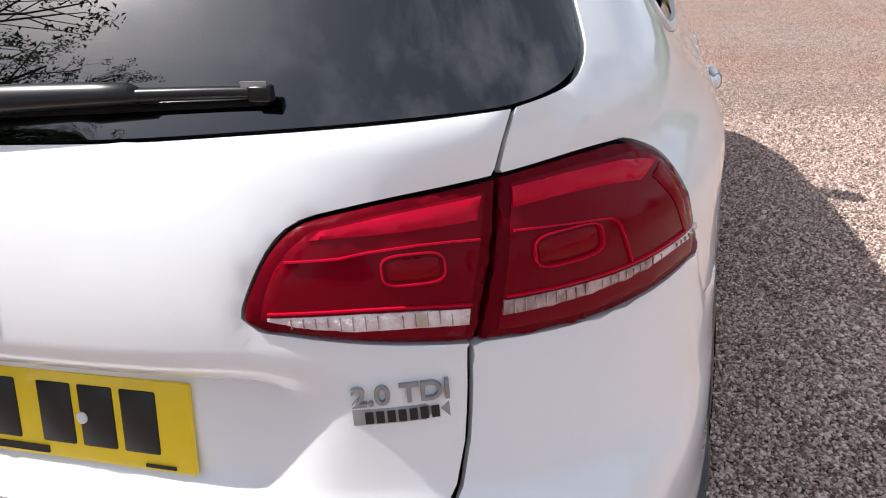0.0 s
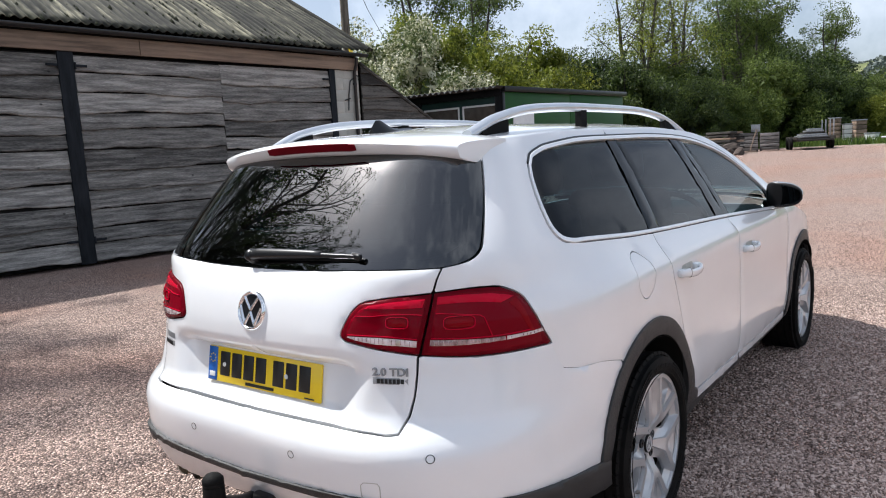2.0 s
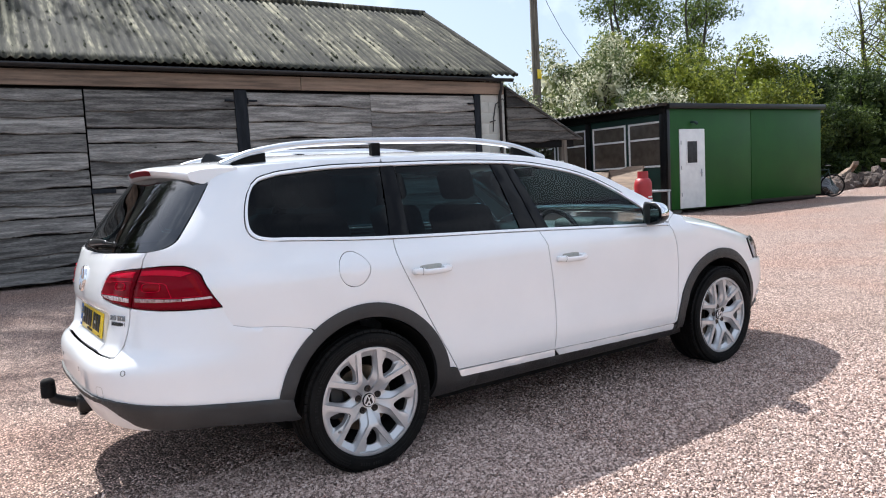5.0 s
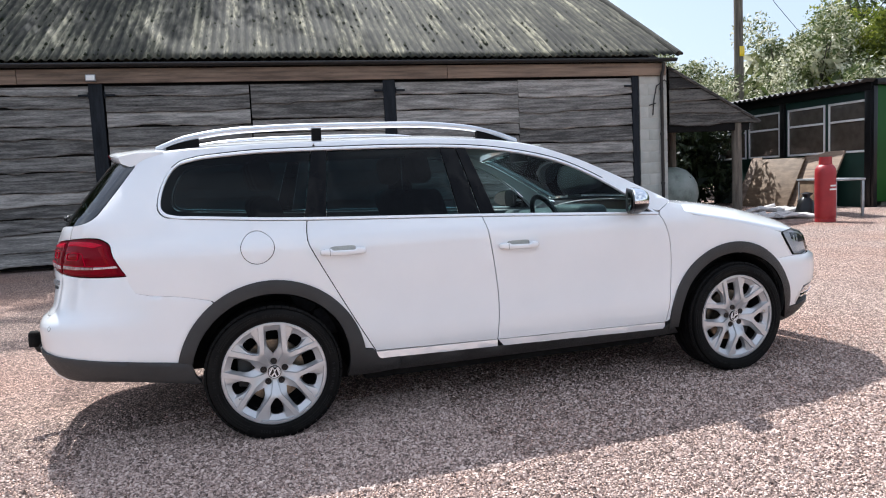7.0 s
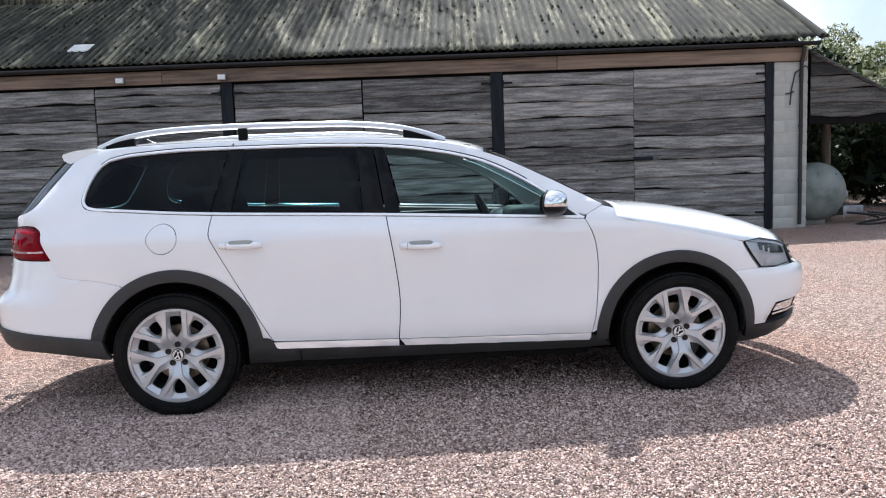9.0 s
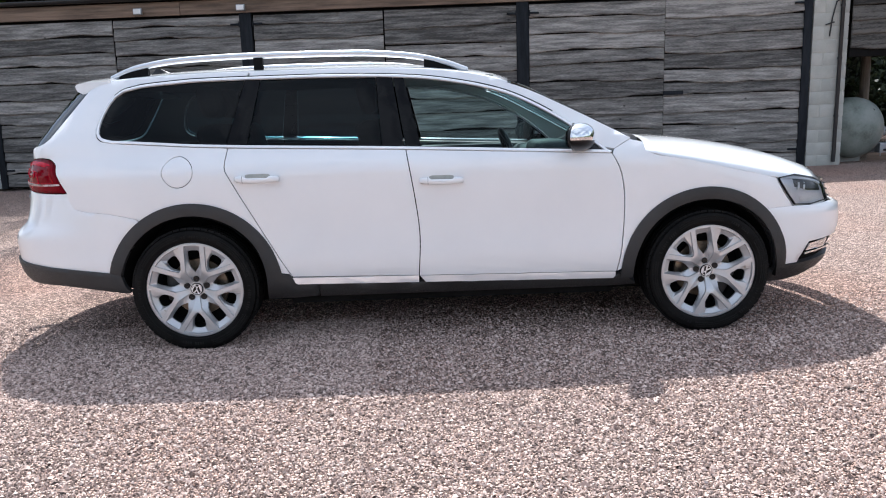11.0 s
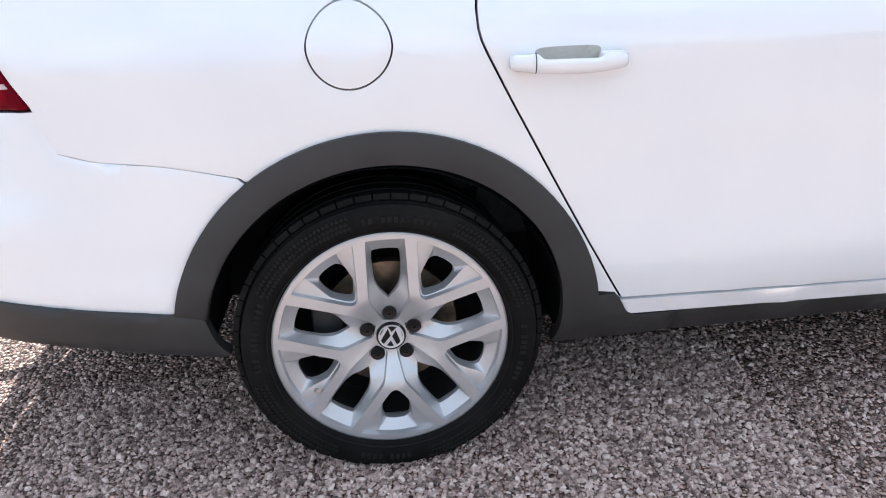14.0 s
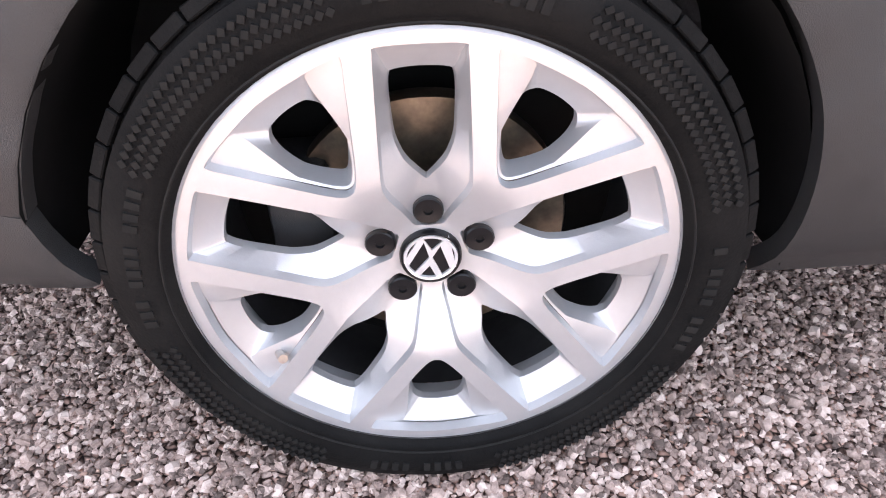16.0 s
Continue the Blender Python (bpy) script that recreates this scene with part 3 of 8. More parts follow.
def barn_shell():
    x0, x1 = -3 * BAY - 0.75, 0.70
    # block pillars at both ends, laid course by course
    for a, b in ((0.05, 0.66), (-3 * BAY - 0.72, -3 * BAY - 0.02)):
        pillar = block("pillar", (a + 0.01, b - 0.01, 0.004, 0.4, 0.0, EAVE - 0.1), BLOCK, BARN, 0.0, "grey concrete block pillar")
        z, row = 0.0, 0
        while z < EAVE - 0.3:
            cut = a + (b - a) * (0.68 if row % 2 else 0.32)
            for p, q in ((a, cut - 0.006), (cut + 0.006, b)):
                block("concrete_block", (p, q, 0.0, 0.2, z + 0.005, z + 0.218), BLOCK, pillar, 0.006)
            z, row = z + 0.225, row + 1
    # unseen dark sheet added so no light shows through the door gaps
    block("lining", (-3 * BAY, 0.04, 0.14, 0.17, 0.0, EAVE - 0.08), DARK, BARN, 0.0, "dark sheet added behind the doors to stop light")
    # wall running on to the far end, gable walls and back
    block("wall", (-3 * BAY - 6.0, -3 * BAY - 0.74, 0.02, 0.3, -0.05, EAVE - 0.05), BLOCK, BARN, 0.0, "grey block end wall")
    block("wall", (0.45, 0.66, 0.41, 7.1, -0.05, EAVE - 0.1), BLOCK, BARN, 0.0, "grey block gable wall")
    block("wall", (-3 * BAY - 6.0, 0.66, 7.1, 7.3, -0.05, EAVE - 0.1), BLOCK, BARN, 0.0, "grey block back wall")
    bm = bmesh.new()
    for x in (0.44, 0.64):
        pts = [bm.verts.new(p) for p in ((x, 0.05, EAVE - 0.12), (x, 7.2, EAVE - 0.12), (x, RIDGE_Y, RIDGE_Z - 0.1))]
        bm.faces.new(pts)
    bm.faces.new([bm.verts.new(p) for p in ((0.44, 0.05, EAVE - 0.12), (0.64, 0.05, EAVE - 0.12), (0.64, RIDGE_Y, RIDGE_Z - 0.1), (0.44, RIDGE_Y, RIDGE_Z - 0.1))])
    part("gable", bm, WOOD, BARN, "boarded gable end", smooth=0)
    # fascia in three lengths, gutter on brackets, downpipe
    for k, (a, b) in enumerate(((-3 * BAY - 0.7, -2 * BAY - 1.2), (-2 * BAY - 1.19, -BAY + 1.1), (-BAY + 1.11, 0.62))):
        block("fascia_board", (a, b, -0.05 - 0.004 * k, -0.005, DOOR_TOP + 0.03, DOOR_TOP + 0.27), TIMBER, BARN, 0.005)
    block("eaves_beam", (-3 * BAY - 0.7, 0.6, 0.0, 0.2, DOOR_TOP + 0.02, EAVE - 0.06), DARK, BARN, 0.0)
    bm = bmesh.new()
    n = 8
    rings = []
    for x in (-3 * BAY - 6.0, 0.80):
        rings.append([bm.verts.new((x, -0.14 + 0.062 * math.cos(math.pi + math.pi * k / n), EAVE - 0.058 + 0.062 * math.sin(math.pi + math.pi * k / n))) for k in range(n + 1)])
    for k in range(n):
        bm.faces.new((rings[0][k], rings[1][k], rings[1][k + 1], rings[0][k + 1]))
    g = part("gutter", bm, GUTTER, BARN, "black half-round plastic gutter", smooth=60)
    mod = g.modifiers.new("thickness", "SOLIDIFY")
    mod.thickness = 0.006
    bm = bmesh.new()
    tube(bm, [(0.52, -0.14, EAVE - 0.14), (0.52, -0.12, EAVE - 0.28), (0.52, -0.05, EAVE - 0.42), (0.52, -0.045, 0.1)], 0.034, 12)
    for z in (0.9, 1.9, 2.8):
        tube(bm, [(0.52, -0.045, z), (0.52, -0.045, z + 0.04)], 0.042, 12)
    part("downpipe", bm, GUTTER, BARN, "black plastic downpipe", smooth=60)
    # cable loop beside the downpipe
    bm = bmesh.new()
    tube(bm, [(0.66, -0.02, 2.95), (0.60, -0.03, 3.0), (0.42, -0.02, 2.88), (0.36, -0.02, 2.6), (0.33, -0.02, 2.3)], 0.012, 8)
    tube(bm, [(0.25, -0.02, 2.50), (0.40, -0.02, 2.54)], 0.012, 8)
    part("cable", bm, GUTTER, BARN, "black cable loop on the wall", smooth=60)
    # roof
    corrugated("roof", x0 - 5.2, x1 + 0.14, -0.2, EAVE, RIDGE_Y, RIDGE_Z, ROOF, BARN, "mossy corrugated cement-sheet roof slope")
    corrugated("roof", x0 - 5.2, x1 + 0.14, 7.4, EAVE, RIDGE_Y, RIDGE_Z - 0.004, ROOF, BARN, "mossy corrugated cement-sheet roof slope", seed=5)
    bm = bmesh.new()
    tube(bm, [(x0 - 5.2, RIDGE_Y, RIDGE_Z + 0.0), (x1 + 0.16, RIDGE_Y, RIDGE_Z + 0.0)], 0.09, 12)
    part("ridge_cap", bm, ROOF, BARN, "rounded ridge capping", smooth=60)
    bm = bmesh.new()
    d = Vector((0, RIDGE_Y + 0.2, RIDGE_Z - EAVE))
    for s in range(14):
        a, b = Vector((x1 + 0.16, -0.2, EAVE)) + d * (s / 14), Vector((x1 + 0.16, -0.2, EAVE)) + d * ((s + 1) / 14)
        for off, rad in ((-0.045, 0.055), (0.03, 0.035)):
            tube(bm, [a + Vector((off, 0, 0.02)), b + Vector((off, 0, 0.02))], rad, 8)
    part("verge_trim", bm, ROOF, BARN, "lapped verge trim along the gable", smooth=40)
    bm = bmesh.new()
    box(bm, -13.25, -12.85, 0.45, 0.75, 0, 0.03, 0.004)
    bmesh.ops.transform(bm, matrix=Matrix.Translation((0, 0, EAVE + 0.36)) @ Matrix.Rotation(0.0, 4, "X"), verts=bm.verts[:])
    for v in bm.verts:
        v.co.z += (v.co.y - 0.45) * 0.56
    part("roof_patch", bm, PLATE_WHITE, BARN, "small pale repair sheet on the roof", smooth=0)
    # clumps of moss lying in the troughs
    rng = np.random.default_rng(31)
    verts, faces = [], []
    for k in range(900):
        t = rng.random() ** 1.2
        pitch = 0.146
        x = x0 - 5.2 + pitch * (int(rng.random() * (x1 + 5.0 - x0) / pitch) + 0.5) + rng.normal() * 0.02
        y, z = -0.2 + (RIDGE_Y + 0.2) * t, EAVE + (RIDGE_Z - EAVE) * t - 0.012
        r = 0.018 + 0.030 * rng.random() ** 2
        o = len(verts)
        for q in range(6):
            a = q * math.pi / 3 + rng.random()
            verts.append((x + r * math.cos(a), y + r * 1.3 * math.sin(a), z + 0.5 * r * math.sin(a)))
        verts.append((x, y - 0.2 * r, z + 0.9 * r + 0.012))
        faces += [(o + q, o + (q + 1) % 6, o + 6) for q in range(6)]
    sheet("moss", verts, faces, MOSS, BARN, "dark moss clumps on the roof", smooth=60)
    for x in (-9.98 - 0.12, -12.0):
        bm = bmesh.new()
        box(bm, x - 0.08, x + 0.08, -0.17, -0.1, DOOR_TOP + 0.05, DOOR_TOP + 0.16, 0.01)
        box(bm, x - 0.02, x + 0.02, -0.11, -0.04, DOOR_TOP + 0.08, DOOR_TOP + 0.12)
        lamp = part("floodlight", bm, GALV, BARN, "small floodlight under the gutter")
        block("floodlight_glass", (x - 0.065, x + 0.065, -0.176, -0.171, DOOR_TOP + 0.065, DOOR_TOP + 0.145), PLATE_WHITE, lamp, 0.0)


barn_doors()
barn_shell()


def lean_to():
    top = empty("lean_to", BARN.matrix_world.copy(), label="open timber lean-to against the barn gable with plank front", category="lean-to")
    seed = 300
    # sloping boarded front: boards get shorter towards the top
    z = 2.10
    while z < 3.15:
        h = 0.235
        bm = waney_board(2.45, h - 0.03, seed)
        for v in bm.verts:
            v.co.x = min(v.co.x, max(0.02, (3.22 - z - v.co.z) * 1.84 - 0.02))
        bmesh.ops.dissolve_degenerate(bm, edges=bm.edges[:], dist=1e-4)
        b = part("board", bm, WOOD_DARK, top, smooth=50)
        b.location = (0.70, -0.02, z)
        z, seed = z + h, seed + 1
    bm = bmesh.new()
    box(bm, 0.66, 2.74, 0.02, 3.6, 0, 0.07)
    for v in bm.verts:
        v.co.z += 3.22 - (v.co.x - 0.66) * 0.54
    part("lean_to_roof", bm, DARK, top, "dark boarded lean-to roof", smooth=0)
    bm = bmesh.new()
    for (a, za), (b, zb) in (((0.68, 3.24), (2.78, 2.11)),):
        tube(bm, [(a, -0.05, za), (b, -0.05, zb)], 0.035, 6)
    part("barge_rail", bm, WOOD_DARK, top, "thin sloping barge rail", smooth=40)
    block("beam", (0.7, 2.58, 0.0, 0.16, 1.94, 2.12), DARK, top, 0.01, "dark front beam")
    for x, y, r in ((2.30, 0.06, 0.105), (1.15, 2.6, 0.11), (2.30, 2.6, 0.1)):
        bm = bmesh.new()
        tube(bm, [(x, y, -0.03), (x + 0.01, y, 1.0), (x, y, 2.1)], [r, r * 0.97, r * 0.93], 14)
        part("round_post", bm, BARK_POLE, top, "peeled round timber post", smooth=60)
    # storage tank lying inside
    bm = bmesh.new()
    prof = [(0.0, -0.98)] + [(0.56 * math.sin(a), -0.62 - 0.36 * math.cos(a)) for a in [math.pi / 2 * k / 8 for k in range(1, 9)]]
    prof += [(r, -y) for r, y in prof[::-1]]
    lathe(bm, prof, "y", 40)
    bmesh.ops.remove_doubles(bm, verts=bm.verts[:], dist=1e-4)
    tank = empty("storage_tank", BARN.matrix_world @ pose(1.05, 1.15, 0.0), label="pale green horizontal storage tank under the lean-to", category="tank")
    t = part("tank_body", bm, TANK, tank, smooth=60)
    t.location = (0.04, 0, 0.68)
    for y in (-0.5, 0.45):
        block("saddle", (-0.4, 0.4, y - 0.05, y + 0.05, 0.0, 0.32), BLOCK, tank, 0.01)
    bm = bmesh.new()
    tube(bm, [(0.42 * math.cos(a) + 0.03, -0.86 + 0.28 * abs(math.sin(a - 0.9)) , 0.64 + 0.47 * math.sin(a)) for a in [math.radians(-20 + 10 * k) for k in range(14)]], 0.018, 8)
    part("hose", bm, GUTTER, tank, "black hose over the tank", smooth=60)
    hose = empty("coiled_hose", BARN.matrix_world @ pose(1.65, -0.05, 0.02), label="black hose coiled on the gravel", category="hose")
    bm = bmesh.new()
    tube(bm, [(0.32 * math.cos(a) + 0.03 * a, 0.18 * math.sin(a), 0.05 + 0.22 * (0.5 + 0.5 * math.sin(a * 0.5))) for a in [0.35 * k for k in range(44)]], 0.02, 8)
    part("hose_coil", bm, GUTTER, hose, smooth=60)
    for x, y, z, s in ((1.55, 0.9, 0.42, 0.22), (1.85, 0.8, 0.38, 0.26), (1.7, 0.85, 0.68, 0.16)):
        c = empty("crate", BARN.matrix_world @ pose(x, y, z - s, 0, 0, random.uniform(-12, 12)), label="grey crate stacked in the lean-to", category="crate", group="crates in the lean-to")
        bm = bmesh.new()
        box(bm, -s * 0.8, s * 0.8, -s * 0.7, s * 0.7, 0, s, 0.015)
        part("crate_body", bm, GALV, c)
    block("crate_stand", (1.3, 2.1, 0.6, 1.2, 0.0, 0.2), TIMBER, top, 0.01, "low timber pallet")


lean_to()


# ---------------------------------------------------------------- green cabin
def cabin():
    c = empty("site_cabin", pose(14.1, 8.2, 0.18, 0, 0, -6.5), label="green site cabin with white door and brown-blinded windows", category="cabin")
    H = 2.72
    block("wall", (0.0, 3.1, 0.0, 0.08, 0.12, H), GREEN_WALL, c, 0.01, "bright green panel wall")
    block("wall", (3.12, 6.2, 0.0, 0.08, 0.22, H), GREEN_WALL, c, 0.01, "bright green panel wall")
    block("wall", (6.12, 6.2, 0.09, 2.6, 0.22, H), GREEN_WALL, c, 0.01, "bright green end wall")
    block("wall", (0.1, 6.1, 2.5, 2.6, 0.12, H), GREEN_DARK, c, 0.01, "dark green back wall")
    block("floor_frame", (0.2, 6.1, 0.1, 2.55, 0.1, 0.24), BLACK, c, 0.01, "black steel floor frame")
    block("fascia", (-0.08, 6.3, -0.1, 2.7, H + 0.003, H + 0.14), BLACK, c, 0.01, "black roof fascia")
    block("corner_post", (-0.10, 0.0, -0.02, 0.1, 0.0, H), BLACK, c, 0.008, "black corner post")
    for x in (0.4, 3.0, 5.6):
        block("support_block", (x, x + 0.3, 0.3, 0.7, -0.2, 0.11), BLOCK, c, 0.01)
    door = block("door", (0.32, 1.24, -0.035, -0.003, 0.14, 2.20), WHITE_FRAME, c, 0.006, "white door with a small window")
    block("door_pane", (0.58, 0.94, -0.045, -0.036, 1.32, 1.88), DARK_GREY, door, 0.003)
    for a, b, e, f in ((0.55, 0.97, 1.88, 1.91), (0.55, 0.97, 1.29, 1.32), (0.55, 0.58, 1.29, 1.91), (0.94, 0.97, 1.29, 1.91)):
        block("pane_frame", (a, b, -0.05, -0.036, e, f), WHITE_FRAME, door, 0.002)
    bm = bmesh.new()
    box(bm, 1.08, 1.12, -0.05, -0.036, 0.95, 1.15, 0.004)
    tube(bm, [(1.10, -0.05, 1.05), (1.10, -0.08, 1.05), (1.02, -0.08, 1.05)], 0.01, 8)
    part("door_handle", bm, GALV, door, smooth=50)
    for z in (0.5, 1.2, 1.85):
        block("hinge", (0.352, 0.375, -0.045, -0.034, z - 0.05, z + 0.05), GALV, door, 0.002)
    bm = bmesh.new()
    tube(bm, [(0.78, 0.0, 2.38), (0.78, -0.1, 2.38), (0.86, -0.14, 2.33)], [0.03, 0.03, 0.045], 10)
    part("lamp", bm, GREEN_DARK, c, "small dark green wall lamp", smooth=50)
    # window wall, set back along the side
    L, A = 5.8, radians(87)
    w = empty("window_cabin", pose(14.06 + math.cos(A) * L, 8.25 + math.sin(A) * L, 0.18, 0, 0, 267.0), label="dark green cabin side with four white-framed windows and sheet roof", category="cabin")
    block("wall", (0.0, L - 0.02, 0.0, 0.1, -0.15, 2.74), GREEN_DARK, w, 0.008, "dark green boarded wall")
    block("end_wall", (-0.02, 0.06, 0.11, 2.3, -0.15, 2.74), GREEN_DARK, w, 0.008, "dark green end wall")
    for x in (L - 0.17, L - 2.90, L - 5.72):
        block("post", (x - 0.02, x + 0.15, -0.07, 0.0, -0.1, 2.76), BLACK, w, 0.008, "black steel post")
    for x1, x0 in ((L - 0.06, L - 1.29), (L - 1.40, L - 2.66), (L - 2.95, L - 4.19), (L - 4.30, L - 5.55)):
        win = block("window", (x0, x1, -0.012, 0.02, 1.28, 2.40), BLIND, w, 0.003, "window with a brown blind behind glass")
        for a, b, e, f in ((x0, x1, 2.39, 2.44), (x0, x1, 1.25, 1.30), (x0 - 0.0, x0 + 0.045, 1.30, 2.39), (x1 - 0.045, x1, 1.30, 2.39), (x0 + 0.045, x1 - 0.045, 1.97, 2.02)):
            block("frame_bar", (a, b, -0.04, -0.013, e, f), WHITE_FRAME, win, 0.004)
    corr = corrugated("roof", -0.1, L + 0.1, -0.38, 2.84, 2.4, 2.82, GUTTER, w, "dark corrugated roof sheets", pitch=0.20, amp=0.03, rows=3, sag=0.01)
    block("eaves_board", (0.0, L, -0.075, -0.002, 2.62, 2.80), BLACK, w, 0.004, "black eaves board")

    def rest(name, dims, mat, m, label, cat, bevel=0.01):
        t = empty(name, m, label=label, category=cat)
        block(name + "_body", dims, mat, t, bevel)
        return t

    W = w.matrix_world
    for x, y, tilt, yaw, mat, lab, wd, ht in ((L - 2.7, -0.78, -27, 4, PLY, "old brown door leaning on the cabin", 1.55, 1.42), (L - 1.45, -0.62, -24, -5, TIMBER, "pale plywood sheet leaning on the cabin", 1.35, 1.5), (L - 3.55, -0.85, -28, 9, TIMBER, "grey board leaning on the cabin", 0.35, 1.5)):
        rest("leaning_board", (-wd / 2, wd / 2, -0.02, 0.02, 0.0, ht), mat, W @ pose(x, y, -0.06, tilt, 0, yaw), lab, "board", 0.004)
    # table
    t = empty("trestle_table", pose(12.05, 7.5, 0.14, 0, 0, 248), label="grey metal-topped table with a brown panel front", category="table")
    block("tabletop", (-0.95, 0.85, -0.3, 0.3, 0.72, 0.76), GALV, t, 0.006)
    for x in (-0.9, 0.78):
        for y in (-0.26, 0.26):
            block("leg", (x, x + 0.05, y - 0.025, y + 0.025, 0.0, 0.72), GALV, t, 0.004)
    block("panel", (-0.9, -0.1, -0.27, -0.25, 0.12, 0.72), PLY, t, 0.003, "brown board panel")
    # gas bottle
    g = empty("gas_cylinder", pose(10.75, 6.35, 0.13) @ Matrix.Diagonal((1.14, 1.14, 1.13, 1)), label="tall red gas cylinder standing on the gravel", category="gas cylinder")
    bm = bmesh.new()
    lathe(bm, [(0.0, 0.03), (0.14, 0.03), (0.155, 0.06), (0.16, 0.12), (0.16, 0.80), (0.155, 0.86), (0.13, 0.92), (0.08, 0.955), (0.0, 0.96)], "z", 36)
    part("cylinder", bm, GAS_RED, g, smooth=50)
    bm = bmesh.new()
    lathe(bm, [(0.15, 0.0), (0.158, 0.0), (0.158, 0.05), (0.15, 0.05)], "z", 36, close=True)
    part("foot_ring", bm, GAS_RED, g, smooth=40)
    bm = bmesh.new()
    lathe(bm, [(0.088, 0.93), (0.1, 0.93), (0.095, 1.07), (0.083, 1.07)], "z", 30, close=True)
    part("collar", bm, GAS_RED, g, smooth=40)
    bm = bmesh.new()
    tube(bm, [(0, 0, 0.95), (0, 0, 1.04)], 0.025, 10)
    part("valve", bm, STEEL, g, smooth=40)
    for k, (z, wd) in enumerate(((0.58, 0.10), (0.52, 0.13))):
        block("label_bar", (-wd / 2, wd / 2, -0.164, -0.150, z, z + 0.028), PLATE_WHITE, g, 0.002, "faded white lettering bar")
    # sacks and tubes in front
    rnd = random.Random(77)
    for k in range(13):
        t = (k % 7) / 6
        row = k // 7
        x, y = 10.55 + 0.62 * t + 0.42 * row + rnd.uniform(-0.06, 0.06), 8.10 - 0.80 * t + 0.34 * row + rnd.uniform(-0.06, 0.06)
        l = rnd.uniform(0.5, 0.85)
        s = empty("sack", pose(x, y, float(rise(x, y)) - 0.01 + 0.09 * row, rnd.uniform(-10, 10), rnd.uniform(-16, 4), rnd.uniform(-75, 45)), label="pale crumpled sack lying by the cabin", category="sack", group="sacks by the cabin")
        bm = bmesh.new()
        wd = rnd.uniform(0.07, 0.12)
        tube(bm, [(l * (q / 8 - 0.5), 0.02 * math.sin(2.1 * q + k), 0.07 + 0.015 * math.sin(1.7 * q + k)) for q in range(9)], [wd * (0.55, 0.8, 0.92, 1.0, 0.95, 1.0, 0.9, 0.8, 0.5)[q] for q in range(9)], 12)
        for v in bm.verts:
            v.co.z = 0.07 + (v.co.z - 0.07) * 0.55 + 0.02 * noise.noise(v.co * 11 + Vector((k, 0, 0)))
            v.co.y += 0.02 * noise.noise(v.co * 14 + Vector((0, k, 3)))
        part("sack_body", bm, SACK, s, smooth=40)
    b = empty("black_bag", pose(11.35, 7.42, 0.12), label="black bag standing by the table", category="bag")
    bm = bmesh.new()
    lathe(bm, [(0.0, 0.0), (0.17, 0.01), (0.20, 0.10), (0.19, 0.22), (0.13, 0.36), (0.06, 0.43), (0.09, 0.50), (0.03, 0.53), (0.0, 0.53)], "z", 24)
    for v in bm.verts:
        v.co += Vector((noise.noise(v.co * 9), noise.noise(v.co * 9 + Vector((5, 5, 5))), 0.4 * noise.noise(v.co * 7 + Vector((9, 1, 5))))) * 0.075
    part("bag_body", bm, BLACK, b, smooth=60)


cabin()


def utility_pole():
    p = empty("utility_pole", pose(17.97, 17.25, 0.2), label="weathered wooden utility pole with a yellow sign", category="pole")
    bm = bmesh.new()
    tube(bm, [(0, 0, -0.2), (0.02, 0, 4), (0.0, 0, 9.2)], [0.18, 0.165, 0.14], 14)
    part("pole", bm, BARK_POLE, p, smooth=60)
    block("sign", (-0.10, 0.10, -0.20, -0.178, 4.90, 5.25), YELLOW, p, 0.003, "small yellow sign plate")
    bm = bmesh.new()
    tube(bm, [(0, 0, 9.0)] + [(9 * t, 4 * t, 9.0 - 3.4 * t * (1.6 - t) * 1.4) for t in (0.15, 0.3, 0.5, 0.75, 1.0)], 0.012, 6)
    part("wire", bm, GUTTER, p, "thin overhead wire", smooth=60)


utility_pole()


# ---------------------------------------------------------------- trees and hedges
def leaf_cloud(rng, centres, radii, count, size, droop=0.3, flat=1.0):
    """Leaves as small bent pairs of triangles, scattered in the shells of many clumps."""
    pick = rng.integers(0, len(centres), count)
    d = rng.normal(size=(count, 3))
    d /= np.linalg.norm(d, axis=1, keepdims=True)
    r = radii[pick] * (0.25 + 0.8 * rng.random(count) ** 0.6)
    p = centres[pick] + d * r[:, None] * np.array([1, 1, flat])
    a = rng.normal(size=(count, 3))
    a /= np.linalg.norm(a, axis=1, keepdims=True)
    b = np.cross(a, rng.normal(size=(count, 3)))
    b /= np.linalg.norm(b, axis=1, keepdims=True)
    s = size * (0.6 + 0.9 * rng.random(count))[:, None]
    n = np.cross(a, b)
    v = np.stack([p - a * s, p + b * s * 0.8 + n * s * 0.15, p + a * s], 1).reshape(-1, 3)
    i = np.arange(count)[:, None] * 3
    return v.tolist(), np.concatenate([i, i + 1, i + 2], 1).tolist()


